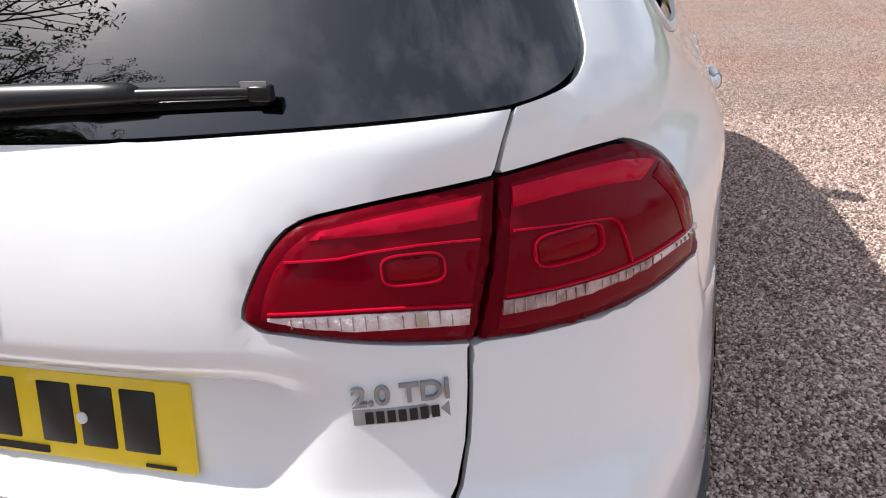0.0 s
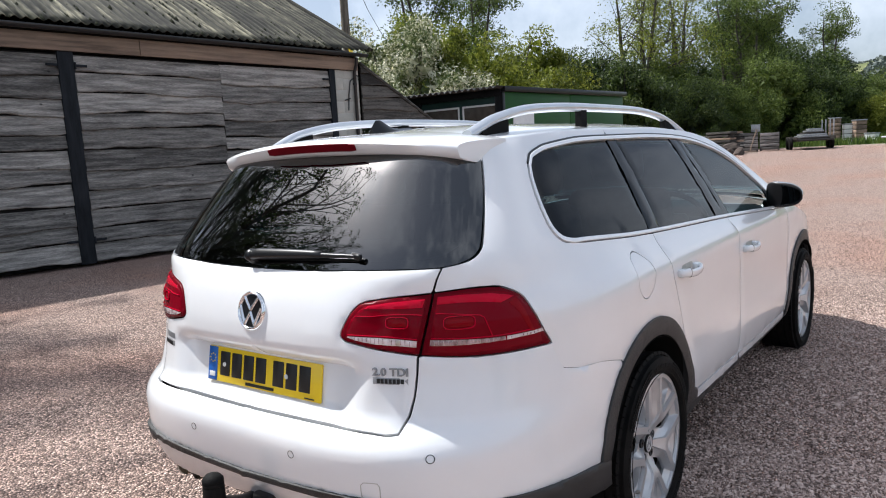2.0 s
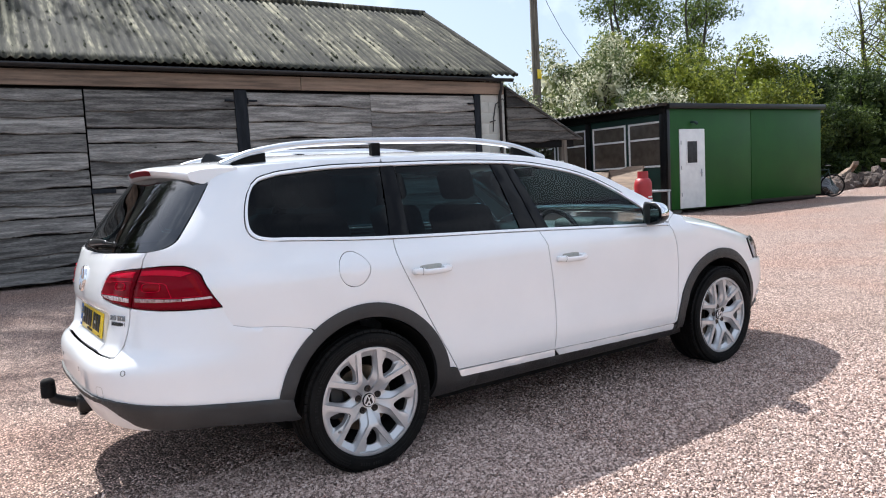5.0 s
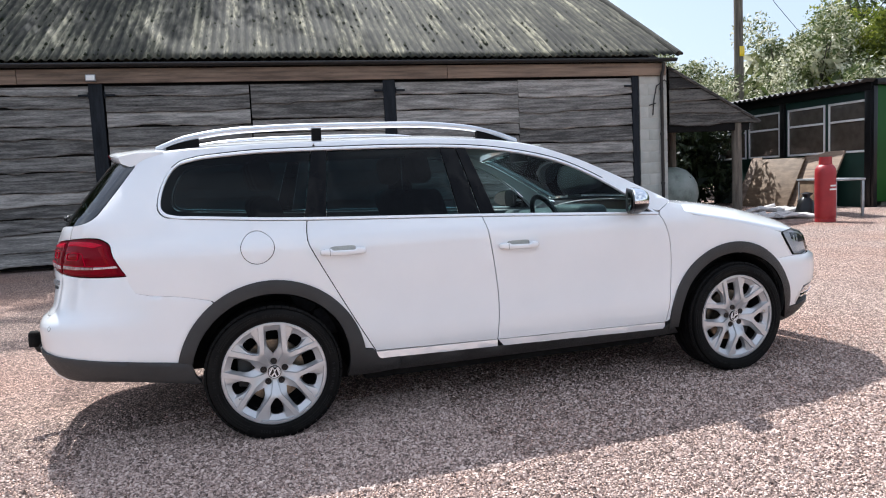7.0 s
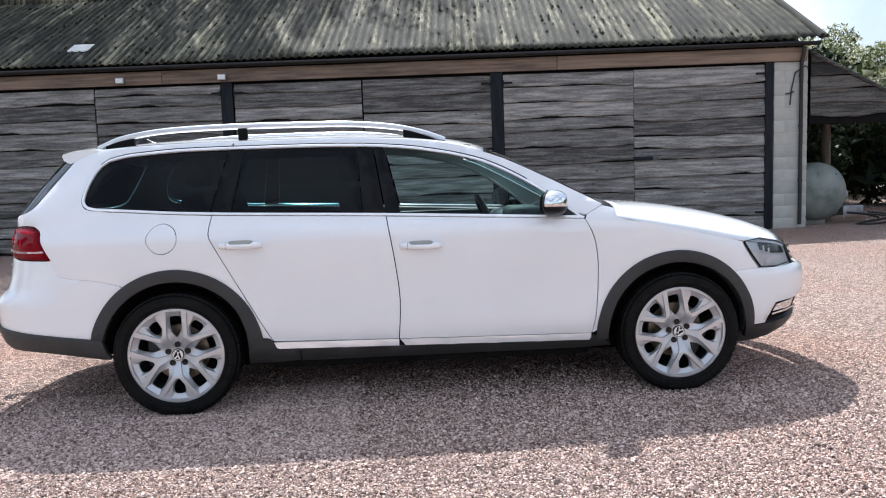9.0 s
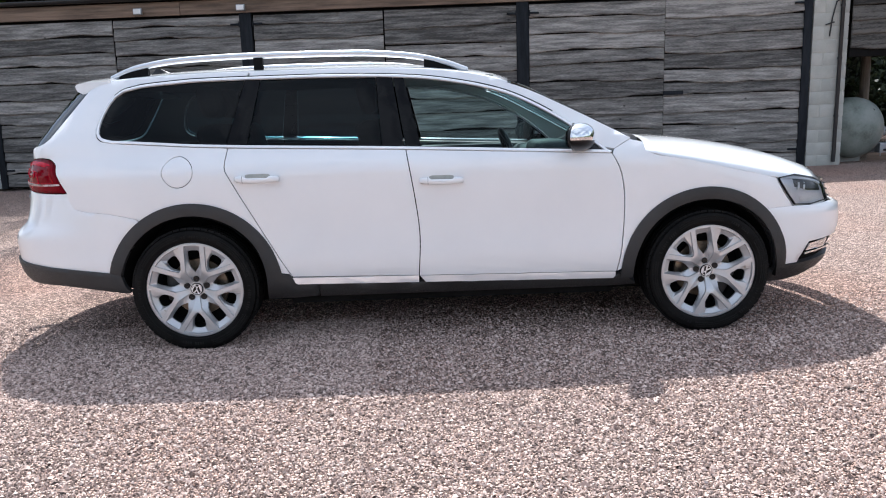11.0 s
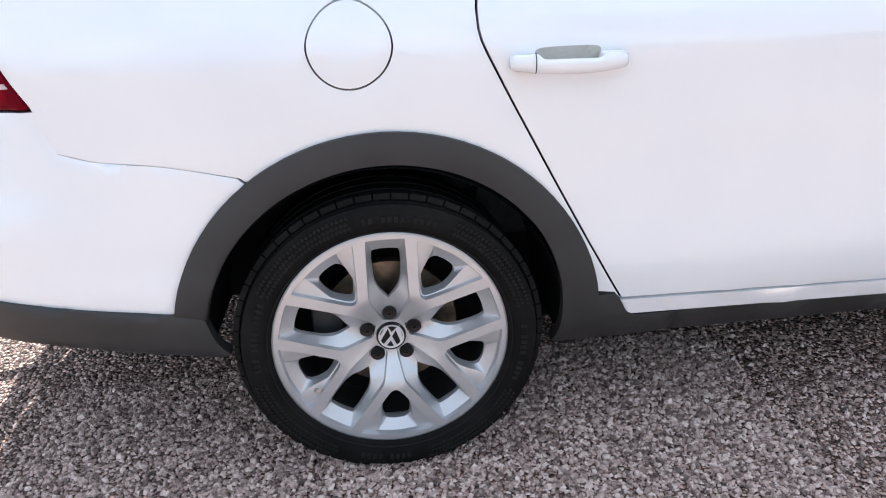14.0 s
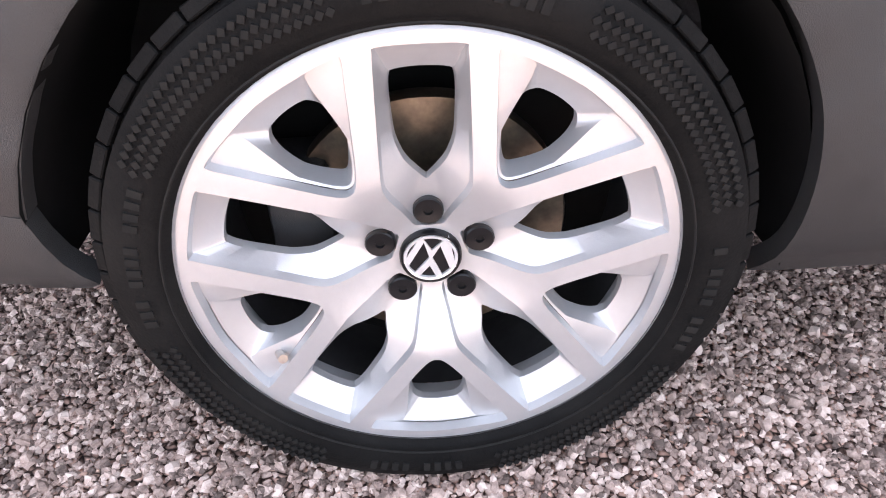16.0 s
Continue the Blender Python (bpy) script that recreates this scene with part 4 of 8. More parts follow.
def make_tree(seed, height, spread, trunk_r, mat, leaves, leaf_size, base=0.3, clumps=60, stems=1, name="tree", label="", lean=0.0, crown_flat=0.8):
    rng = np.random.default_rng(seed)
    tree = empty(name, label=label, category="tree")
    bm = bmesh.new()
    tips = []
    for s in range(stems):
        off = rng.normal(size=2) * (0.0 if stems == 1 else spread * 0.22)
        pts = [Vector((off[0] * 0.3, off[1] * 0.3, -0.2))]
        for k in range(1, 7):
            t = k / 6
            pts.append(Vector((off[0] * (0.3 + t) + lean * t + rng.normal() * 0.12, off[1] * (0.3 + t) + rng.normal() * 0.12, height * 0.86 * t)))
        tube(bm, pts, [trunk_r * (1 - 0.82 * k / 6) for k in range(7)], 9)
        for j in range(9):
            t = base + (0.95 - base) * (j + rng.random()) / 9
            k = min(int(t * 6), 5)
            o = pts[k].lerp(pts[k + 1], t * 6 - k)
            ang = rng.random() * 6.28
            reach = spread * (1.05 - 0.55 * t) * (0.6 + 0.5 * rng.random())
            end = o + Vector((math.cos(ang) * reach, math.sin(ang) * reach, reach * (0.45 + 0.5 * rng.random())))
            mid = o.lerp(end, 0.5) + Vector((rng.normal() * 0.15, rng.normal() * 0.15, 0.12 * reach))
            tube(bm, [o, mid, end], [trunk_r * 0.42 * (1.1 - t), trunk_r * 0.24 * (1.1 - t), 0.012], 6)
            tips += [mid.lerp(end, 0.4), end]
            for q in range(2):
                e2 = mid.lerp(end, 0.4) + Vector((rng.normal(), rng.normal(), abs(rng.normal()) + 0.2)) * reach * 0.38
                tube(bm, [mid.lerp(end, 0.2), e2], [trunk_r * 0.13, 0.008], 5)
                tips.append(e2)
    part("trunk", bm, BARK, tree, "grey-brown trunk and limbs", smooth=60)
    tips = np.array([tuple(t) for t in tips])
    extra = tips[rng.integers(0, len(tips), clumps)] + rng.normal(size=(clumps, 3)) * spread * 0.16
    c = np.concatenate([tips, extra])
    c[:, 2] = np.maximum(c[:, 2], height * base * 0.6)
    rad = spread * (0.13 + 0.16 * rng.random(len(c)))
    v, f = leaf_cloud(rng, c, rad, leaves, leaf_size, flat=crown_flat)
    sheet("crown", v, f, mat, tree)
    return tree


def make_bare_tree(seed, height, spread, trunk_r, mat, leaves, leaf_size, label):
    """A tall tree still nearly bare: long rising limbs that fork into fine twigs, a few small leaves at the tips."""
    rng = np.random.default_rng(seed)
    tree = empty("tree", label=label, category="tree")
    bm = bmesh.new()
    tips = []

    def grow(p, d, length, r, level):
        q = p + d * length * 0.5 + Vector(rng.normal(size=3) * length * 0.03)
        e = p + d * length + Vector(rng.normal(size=3) * length * 0.06)
        tube(bm, [p, q, e], [r, r * 0.8, r * 0.6], 7 if level == 0 else 5 if level < 3 else 3, caps=level == 0)
        if level == 4:
            tips.append(tuple(e))
            return
        for k in range((5, 4, 4, 4)[level]):
            t = 0.35 + 0.65 * (k + rng.random()) / 4 if level else 0.3 + 0.7 * (k + rng.random()) / 5
            start = p.lerp(e, min(t, 1.0))
            out = Vector(rng.normal(size=3))
            out = (out - d * out.dot(d)).normalized()
            way = (d * (0.75 + 0.2 * rng.random()) + out * 0.62 + Vector((0, 0, 0.22))).normalized()
            grow(start, way, length * (0.50 + 0.22 * rng.random()), r * 0.48, level + 1)

    for k in range(3):
        a = 2.1 * k + rng.random()
        grow(Vector((math.cos(a) * 0.3, math.sin(a) * 0.3, -0.2)), Vector((math.cos(a) * 0.22, math.sin(a) * 0.22, 1.0)).normalized(), height * 0.42, trunk_r, 0)
    part("trunk", bm, BARK, tree, "dark trunk, limbs and twigs", smooth=60)
    c = np.array(tips)
    v, f = leaf_cloud(rng, c, np.full(len(c), 0.22), leaves, leaf_size)
    sheet("crown", v, f, mat, tree)
    return tree


def make_bush(seed, height, spread, mat, leaves, leaf_size, name="hedge_bush", label=""):
    rng = np.random.default_rng(seed)
    bush = empty(name, label=label, category="bush")
    bm = bmesh.new()
    for s in range(8):
        a = rng.random() * 6.28
        e = Vector((math.cos(a) * spread * 0.5, math.sin(a) * spread * 0.5, height * (0.55 + 0.35 * rng.random())))
        tube(bm, [Vector((math.cos(a) * 0.15, math.sin(a) * 0.15, -0.2)), e * 0.5 + Vector((0, 0, 0.3)), e], [0.07, 0.045, 0.012], 6)
    part("stems", bm, BARK, bush, "tangled stems", smooth=60)
    n = 70
    ang, rr = rng.random(n) * 6.28, np.sqrt(rng.random(n)) * spread
    top = height * (1 - 0.55 * (rr / spread) ** 2)
    c = np.stack([np.cos(ang) * rr, np.sin(ang) * rr, top * (0.15 + 0.85 * rng.random(n) ** 0.7)], -1)
    rad = height * (0.07 + 0.11 * rng.random(n))
    v, f = leaf_cloud(rng, c, rad, leaves, leaf_size)
    core = c * np.array([0.82, 0.82, 0.86])
    v2, f2 = leaf_cloud(rng, core, rad * 0.8, 1800, 0.30)
    f += [[i + len(v) for i in q] for q in f2]
    v += v2
    sheet("crown", v, f, mat, bush)
    return bush


def planting():
    G = lambda x, y: float(rise(x, y))
    kinds = {
        "bright": make_bush(1, 5.6, 3.4, LEAF_BRIGHT, 38000, 0.066, label="dense yellow-green hedge bush in fresh leaf"),
        "blossom": make_bush(2, 5.2, 3.2, BLOSSOM, 41000, 0.061, name="hawthorn", label="hawthorn bush covered in white blossom"),
        "dark": make_bush(3, 5.4, 3.4, LEAF_DARK, 36500, 0.070, label="dark green overgrown hedge bush"),
        "shade_bush": make_bush(6, 5.0, 3.2, LEAF_SHADE, 24000, 0.09, label="bush with its shade put into the dark leaf colour"),
        "mid": make_bush(4, 5.8, 3.3, LEAF_MID, 36500, 0.070, label="mid green overgrown hedge bush"),
        "ash": make_tree(11, 13.5, 3.2, 0.2, LEAF_MID, 12000, 0.085, base=0.35, stems=2, label="tall thin-leaved tree with bare lower trunk"),
        "lacy": make_bare_tree(14, 15.5, 3.2, 0.24, LEAF_DARK, 26000, 0.05, "tall half-bare dark tree behind the barn"),
        "willow": make_tree(12, 11.5, 3.8, 0.26, LEAF_BRIGHT, 9000, 0.075, base=0.3, stems=3, label="open many-stemmed tree in pale new leaf"),
        "dense": make_tree(13, 10.5, 4.2, 0.28, LEAF_DARK, 34000, 0.11, base=0.15, stems=2, label="dense dark green tree"),
    }
    used = set()

    def put(kind, x, y, s=1.0, turn=0.0, tall=1.0):
        m = pose(x, y, G(x, y), 0, 0, turn)
        t = kinds[kind]
        if kind not in used:
            used.add(kind)
            t.matrix_world = m
            t.scale = (s, s, s * tall)
        else:
            c = copy_thing(t, m)
            c.scale = (s, s, s * tall)

    # hedge line behind the barn end and the cabin, running off to the far yard edge
    put("blossom", 16.5, 20.5, 1.1, 0); put("blossom", 21.0, 17.6, 1.25, 100); put("bright", 25.0, 17.6, 1.28, 40)
    put("bright", 29.5, 17.5, 1.25, 200); put("dark", 33.0, 17.5, 0.85, 210); put("dark", 36.0, 18.0, 1.1, 10)
    put("dark", 33.0, 22.5, 1.25, 90); put("dark", 40.5, 18.5, 1.22, 55); put("mid", 15.0, 24.0, 1.2, 30)
    put("dark", 40.0, 15.5, 1.05, 300); put("mid", 44.0, 14.5, 1.05, 150); put("dark", 42.0, 12.5, 0.8, 200); put("dark", 48.0, 14.0, 1.1, 130)
    put("mid", 50.0, 9.8, 1.0, 20); put("mid", 46.0, 11.0, 0.62, 60); put("dark", 54.0, 9.0, 1.15, 280); put("dark", 60.0, 9.0, 1.2, 170)
    put("mid", 64.0, 5.5, 0.85, 75); put("dark", 68.0, 8.0, 1.2, 75)
    put("bright", 59.0, 2.4, 0.78, 75)
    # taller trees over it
    put("ash", 31.0, 24.0, 1.0, 0); put("ash", 36.5, 23.5, 1.0, 120); put("shade_bush", 11.4, 14.6, 0.9, 40)
    put("willow", 44.5, 16.4, 1.05, 0); put("willow", 51.0, 16.0, 1.1, 140); put("ash", 57.0, 13.5, 1.05, 20); put("ash", 55.0, 12.0, 0.85, 60)
    put("dense", 64.0, 12.0, 1.0, 200); put("ash", 67.0, 8.6, 0.85, 90)
    # trees behind the barn, that shade its roof and mirror in the tailgate
    put("lacy", -4.5, 18.5, 1.6, 50); put("lacy", -9.0, 16.5, 1.3, 10); put("dense", -14.0, 16.0, 1.1, 100); put("ash", 3.0, 21.0, 1.2, 300)
    # yard edge behind the viewer
    put("mid", -18.0, -20.0, 0.62, 33); put("mid", 2.0, -34.0, 0.6, 66); put("mid", 12.0, -34.0, 0.62, 66); put("dark", -9.0, -32.0, 0.6, 166); put("mid", 24.0, -32.0, 0.6, 120)
    put("mid", -26.0, -4.0, 0.9, 66); put("dense", -28.0, 6.0, 0.9, 20)


planting()


# ---------------------------------------------------------------- the car: one body surface, cut into panels
from mathutils.geometry import delaunay_2d_cdt


def curve(*pts):
    """A smooth monotone curve through a few (t, value) knots."""
    xs, ys = np.array([p[0] for p in pts], float), np.array([p[1] for p in pts], float)
    h = np.diff(xs)
    d = np.diff(ys) / h
    m = np.zeros(len(xs))
    m[0], m[-1] = d[0], d[-1]
    for i in range(1, len(xs) - 1):
        if d[i - 1] * d[i] > 0:
            a, b = 2 * h[i] + h[i - 1], h[i] + 2 * h[i - 1]
            m[i] = (a + b) / (a / d[i - 1] + b / d[i])

    def f(t):
        t = min(max(t, xs[0]), xs[-1])
        i = max(min(int(np.searchsorted(xs, t, side="right")) - 1, len(h) - 1), 0)
        s = (t - xs[i]) / h[i]
        s2, s3 = s * s, s * s * s
        return (2 * s3 - 3 * s2 + 1) * ys[i] + (s3 - 2 * s2 + s) * h[i] * m[i] + (3 * s2 - 2 * s3) * ys[i + 1] + (s3 - s2) * h[i] * m[i + 1]
    return f


# half width by height; tail and nose reach by height; how square the tail's plan is
side_w = curve((0.15, 0.70), (0.25, 0.785), (0.32, 0.84), (0.365, 0.853), (0.46, 0.864), (0.495, 0.8655), (0.53, 0.8625), (0.65, 0.862), (0.8, 0.867), (0.945, 0.868), (0.968, 0.860), (1.03, 0.813), (1.10, 0.777), (1.25, 0.695), (1.40, 0.605), (1.5, 0.54))
tail_x = curve((0.2, 0.95), (0.33, 1.03), (0.45, 1.085), (0.50, 1.096), (0.60, 1.103), (0.640, 1.092), (0.672, 1.062), (0.70, 1.038), (0.78, 1.030), (0.85, 1.027), (0.90, 1.024), (0.956, 1.013), (1.0, 1.0), (1.03, 0.988), (1.06, 0.972), (1.10, 0.945), (1.39, 0.715), (1.5, 0.62))
tail_n = curve((0.2, 3.8), (0.6, 4.0), (0.86, 3.3), (0.95, 3.35), (1.03, 3.6), (1.10, 4.4), (1.39, 4.5))
nose_x = curve((0.2, 0.98), (0.35, 1.10), (0.55, 1.17), (0.640, 1.160), (0.675, 1.105), (0.75, 1.075), (0.82, 1.0), (1.0, 0.6), (1.1, 0.3))
NOSE, NOSE_N = 2.5, 3.3


def plate_recess(y, z):
    """Depth of the pressed hollow round the number plate."""
    side = smoothstep(0.47 - 0.30 * (0.84 - z), 0.315 - 0.12 * (0.84 - z), abs(y))
    return float(side * (0.036 * smoothstep(0.846, 0.834, z) * smoothstep(0.655, 0.70, z) + 0.006 * smoothstep(0.74, 0.83, z) * smoothstep(0.846, 0.834, z)))


MID = -math.pi / 2


def skin(u, z):
    """The body's point at u along it (metres along the side, radians round tail and nose) and height z, on the driver's side."""
    w = side_w(z)
    if u < 0:
        p, n, a = -u, tail_n(z), tail_x(z)
        c, s = abs(math.cos(p)), math.sin(p)
        r = ((c / w) ** n + (s / a) ** n) ** (-1 / n)
        return Vector((-r * s + (plate_recess(r * math.cos(p), z) if 0.65 < z < 0.85 else 0.0), -r * math.cos(p), z))
    if u > NOSE:
        p, a = u - NOSE, nose_x(z)
        c, s = abs(math.cos(p)), math.sin(p)
        r = ((c / w) ** NOSE_N + (s / a) ** NOSE_N) ** (-1 / NOSE_N)
        return Vector((NOSE + r * s, -r * math.cos(p), z))
    return Vector((u, -w, z))


def skin_normal(u, z):
    e = 0.004
    n = (skin(u + e, z) - skin(u - e, z)).cross(skin(u, z + e) - skin(u, z - e))
    return n.normalized()


def ux(x, z):
    """u of the side point at x, z."""
    if 0 <= x <= NOSE:
        return x
    w = side_w(z)
    n, a, d = (tail_n(z), tail_x(z), -x) if x < 0 else (NOSE_N, nose_x(z), x - NOSE)
    y = w * max(1e-4, 1 - min(1, d / a) ** n) ** (1 / n)
    return -math.atan2(d, y) if x < 0 else NOSE + math.atan2(d, y)


def U(*pts):
    return [(ux(x, z), z) for x, z in pts]


def bend(pts, step=0.03, closed=False):
    """A smooth line through a few points (Catmull-Rom)."""
    out, n = [], len(pts)
    for i in range(n if closed else n - 1):
        p = [np.array(pts[(i + k) % n] if closed else pts[min(max(i + k, 0), n - 1)], float) for k in (-1, 0, 1, 2)]
        m = max(1, int(np.linalg.norm(p[2] - p[1]) / step))
        for k in range(m):
            t = k / m
            out.append(tuple(0.5 * (2 * p[1] + (p[2] - p[0]) * t + (2 * p[0] - 5 * p[1] + 4 * p[2] - p[3]) * t * t + (3 * p[1] - p[0] - 3 * p[2] + p[3]) * t ** 3)))
    if not closed:
        out.append(tuple(pts[-1]))
    return out


def arc(cx, cz, r, a0, a1, step=4):
    """Points of a wheel arch, in u and z, from angle to angle in degrees."""
    n = max(2, int(abs(a1 - a0) / step))
    return U(*[(cx + r * math.cos(radians(a0 + (a1 - a0) * k / n)), cz + r * math.sin(radians(a0 + (a1 - a0) * k / n))) for k in range(n + 1)])


def shrink(poly, d):
    """A closed outline moved inwards by d."""
    p = np.array(poly, float)
    area = 0.5 * np.sum(p[:, 0] * np.roll(p[:, 1], -1) - np.roll(p[:, 0], -1) * p[:, 1])
    t = np.roll(p, -1, 0) - np.roll(p, 1, 0)
    t /= np.maximum(np.linalg.norm(t, axis=1, keepdims=True), 1e-9)
    n = np.stack([-t[:, 1], t[:, 0]], 1) * (1 if area > 0 else -1)
    return [tuple(q) for q in p + n * d]


def fill(outline, holes=(), grid=0.04):
    """Triangles inside an outline: its own points and a regular grid within."""
    def dense(poly):
        out = []
        for a, b in zip(poly, poly[1:] + poly[:1]):
            a, b = np.array(a), np.array(b)
            m = max(1, int(np.linalg.norm(b - a) / grid))
            out += [tuple(a + (b - a) * k / m) for k in range(m)]
        return out

    loops = [dense(list(p)) for p in (outline, *holes)]
    verts, edges = [], []
    for lp in loops:
        o = len(verts)
        verts += lp
        edges += [(o + k, o + (k + 1) % len(lp)) for k in range(len(lp))]
    rim = np.array(verts)
    lo, hi = rim.min(0), rim.max(0)
    gx, gy = np.meshgrid(np.arange(lo[0] + grid / 2, hi[0], grid), np.arange(lo[1] + grid / 2, hi[1], grid))
    g = np.stack([gx.ravel(), gy.ravel()], 1)
    if len(g):
        inside = np.zeros(len(g), bool)
        for lp in loops:
            p = np.array(lp)
            q = np.roll(p, -1, 0)
            for a, b in zip(p, q):
                hit = ((a[1] > g[:, 1]) != (b[1] > g[:, 1]))
                if hit.any():
                    xx = (b[0] - a[0]) * (g[:, 1] - a[1]) / ((b[1] - a[1]) or 1e-12) + a[0]
                    inside ^= hit & (g[:, 0] < xx)
        g = g[inside]
        if len(g):
            far = np.min(np.linalg.norm(g[:, None] - rim[None], axis=2), axis=1) > grid * 0.45
            verts += [tuple(v) for v in g[far]]
    v, _, f, *_ = delaunay_2d_cdt([Vector(q) for q in verts], edges, [], 0, 1e-6)
    v2, tri = np.array([tuple(q) for q in v]), np.array([tuple(t) for t in f])
    c = v2[tri].mean(axis=1)
    inside = np.zeros(len(c), bool)
    for lp in loops:
        p = np.array(lp)
        for a, b in zip(p, np.roll(p, -1, 0)):
            hit = (a[1] > c[:, 1]) != (b[1] > c[:, 1])
            if hit.any():
                inside ^= hit & (c[:, 0] < (b[0] - a[0]) * (c[:, 1] - a[1]) / ((b[1] - a[1]) or 1e-12) + a[0])
    return [tuple(q) for q in v2], [tuple(int(i) for i in t) for t in tri[inside]]


def panel(name, outline, mat, parent, label="", off=0.0, thick=0.02, holes=(), grid=0.04, sides="r", place=None, round_edge=0.003):
    """A curved panel lying on the body, with a folded edge. sides: r, l, or c (both halves joined over the centre)."""
    pt = place or (lambda u, z: (skin(u, z), skin_normal(u, z)))
    v2, tris = fill(outline, holes, grid)
    count = {}
    for t in tris:
        for a, b in ((t[0], t[1]), (t[1], t[2]), (t[2], t[0])):
            k = (min(a, b), max(a, b))
            count[k] = count.get(k, 0) + 1
    edge = {k for k, c in count.items() if c == 1}
    edge_v = {i for k in edge for i in k}
    pn = [pt(*q) for q in v2]
    seam = {i for i in edge_v if sides == "c" and abs(pn[i][0].y) < 1e-3}
    pn = [(p, Vector((n.x, 0.0, n.z)).normalized()) if i in seam else (p, n) for i, (p, n) in enumerate(pn)]
    top = [p + n * (off - (round_edge if i in edge_v and i not in seam else 0)) for i, (p, n) in enumerate(pn)]
    low = {i: pn[i][0] + pn[i][1] * (off - thick) for i in edge_v}
    out = None
    me_all = []
    for s in ((1,) if sides == "r" else (-1,) if sides == "l" else (1, -1)):
        verts = [Vector((p.x, p.y * s, p.z)) for p in top]
        idx = {}
        for i, p in low.items():
            idx[i] = len(verts)
            verts.append(Vector((p.x, p.y * s, p.z)))
        faces = []
        for t in tris:
            a, b, c = (verts[i] for i in t)
            n = (b - a).cross(c - a)
            m = pn[t[0]][1]
            m = Vector((m.x, m.y * s, m.z))
            faces.append(t if n.dot(m) > 0 else t[::-1])
        for f in list(faces):
            for a, b in ((f[0], f[1]), (f[1], f[2]), (f[2], f[0])):
                if (min(a, b), max(a, b)) in edge and not (sides == "c" and abs(verts[a].y) < 1e-3 and abs(verts[b].y) < 1e-3):
                    faces.append((b, a, idx[a], idx[b]))
        me_all.append((verts, faces))
    verts, faces = me_all[0]
    if len(me_all) == 2:
        o = len(verts)
        verts = verts + me_all[1][0]
        faces = faces + [tuple(i + o for i in f) for f in me_all[1][1]]
    bm = bmesh.new()
    bv = [bm.verts.new(p) for p in verts]
    for f in faces:
        try:
            bm.faces.new([bv[i] for i in f])
        except ValueError:
            pass
    bmesh.ops.remove_doubles(bm, verts=bm.verts[:], dist=0.0005)
    return finish(name, bm, mat, parent, label, smooth=50)


def ribbon(name, line, mat, parent, width=0.02, lift=0.004, thick=0.012, label="", sides="r", closed=False):
    """A slim raised strip along a line on the body."""
    pts = np.array(line, float)
    n = len(pts)
    bm = bmesh.new()
    for s in ((1,) if sides == "r" else (-1,) if sides == "l" else (1, -1)):
        rows = []
        for i in range(n):
            a, b = pts[(i - 1) % n if closed else max(i - 1, 0)], pts[(i + 1) % n if closed else min(i + 1, n - 1)]
            t = (b - a) / max(np.linalg.norm(b - a), 1e-9)
            q = np.array([-t[1], t[0]]) * width / 2
            row = []
            for k, h in ((-1, -thick), (-1, lift * 0.6), (-0.6, lift), (0.6, lift), (1, lift * 0.6), (1, -thick)):
                u, z = pts[i] + q * k
                p = skin(u, z) + skin_normal(u, z) * h
                row.append(bm.verts.new((p.x, p.y * s, p.z)))
            rows.append(row)
        for a, b in list(zip(rows, rows[1:])) + ([(rows[-1], rows[0])] if closed else []):
            for j in range(5):
                bm.faces.new((a[j], a[j + 1], b[j + 1], b[j]))
        if not closed:
            bm.faces.new(rows[0])
            bm.faces.new(rows[-1][::-1])
    bmesh.ops.recalc_face_normals(bm, faces=bm.faces[:])
    return finish(name, bm, mat, parent, label, smooth=40)


CAR = empty("estate_car", label="white estate car with dark arch cladding parked on gravel", category="car")
GAP = 0.0026
RA, RF = (0.006, 0.337), (2.705, 0.335)          # arch centres
R_OUT, R_IN = 0.449, 0.388

# seams and outlines, as (u, z)
SEAM_C = bend([(0.21, 1.062), (0.20, 0.97), (0.235, 0.885), (0.36, 0.65), (0.47, 0.45), (0.508, 0.385)])
SEAM_B = bend([(1.13, 1.027), (1.168, 0.78), (1.187, 0.58), (1.175, 0.37)])
SEAM_A = bend([(2.195, 0.977), (2.243, 0.87), (2.262, 0.71), (2.25, 0.48), (2.228, 0.352)])
BELT = bend([(-0.41, 1.1025), (0.21, 1.066), (1.13, 1.030), (2.195, 0.980)])
DLO_TOP = bend([(-0.41, 1.1025), (-0.47, 1.106), (-0.534, 1.121), (-0.571, 1.153), (-0.587, 1.20), (-0.593, 1.26), (-0.588, 1.315), (-0.573, 1.351), (-0.543, 1.377), (-0.48, 1.393), (-0.36, 1.408), (0.02, 1.426), (0.4, 1.430), (0.75, 1.430), (1.07, 1.420), (1.31, 1.398), (1.57, 1.347), (1.76, 1.278), (1.98, 1.15), (2.195, 0.980)], 0.02)
DITCH = curve((-0.62, 1.413), (-0.33, 1.438), (0.0, 1.453), (0.4, 1.457), (0.9, 1.458), (1.2, 1.448), (1.5, 1.412), (1.75, 1.335), (2.0, 1.215), (2.3, 1.055))


def offset_line(line, d):
    p = np.array(line, float)
    t = np.gradient(p, axis=0)
    t /= np.maximum(np.linalg.norm(t, axis=1, keepdims=True), 1e-9)
    return [tuple(q) for q in p + np.stack([-t[:, 1], t[:, 0]], 1) * d]


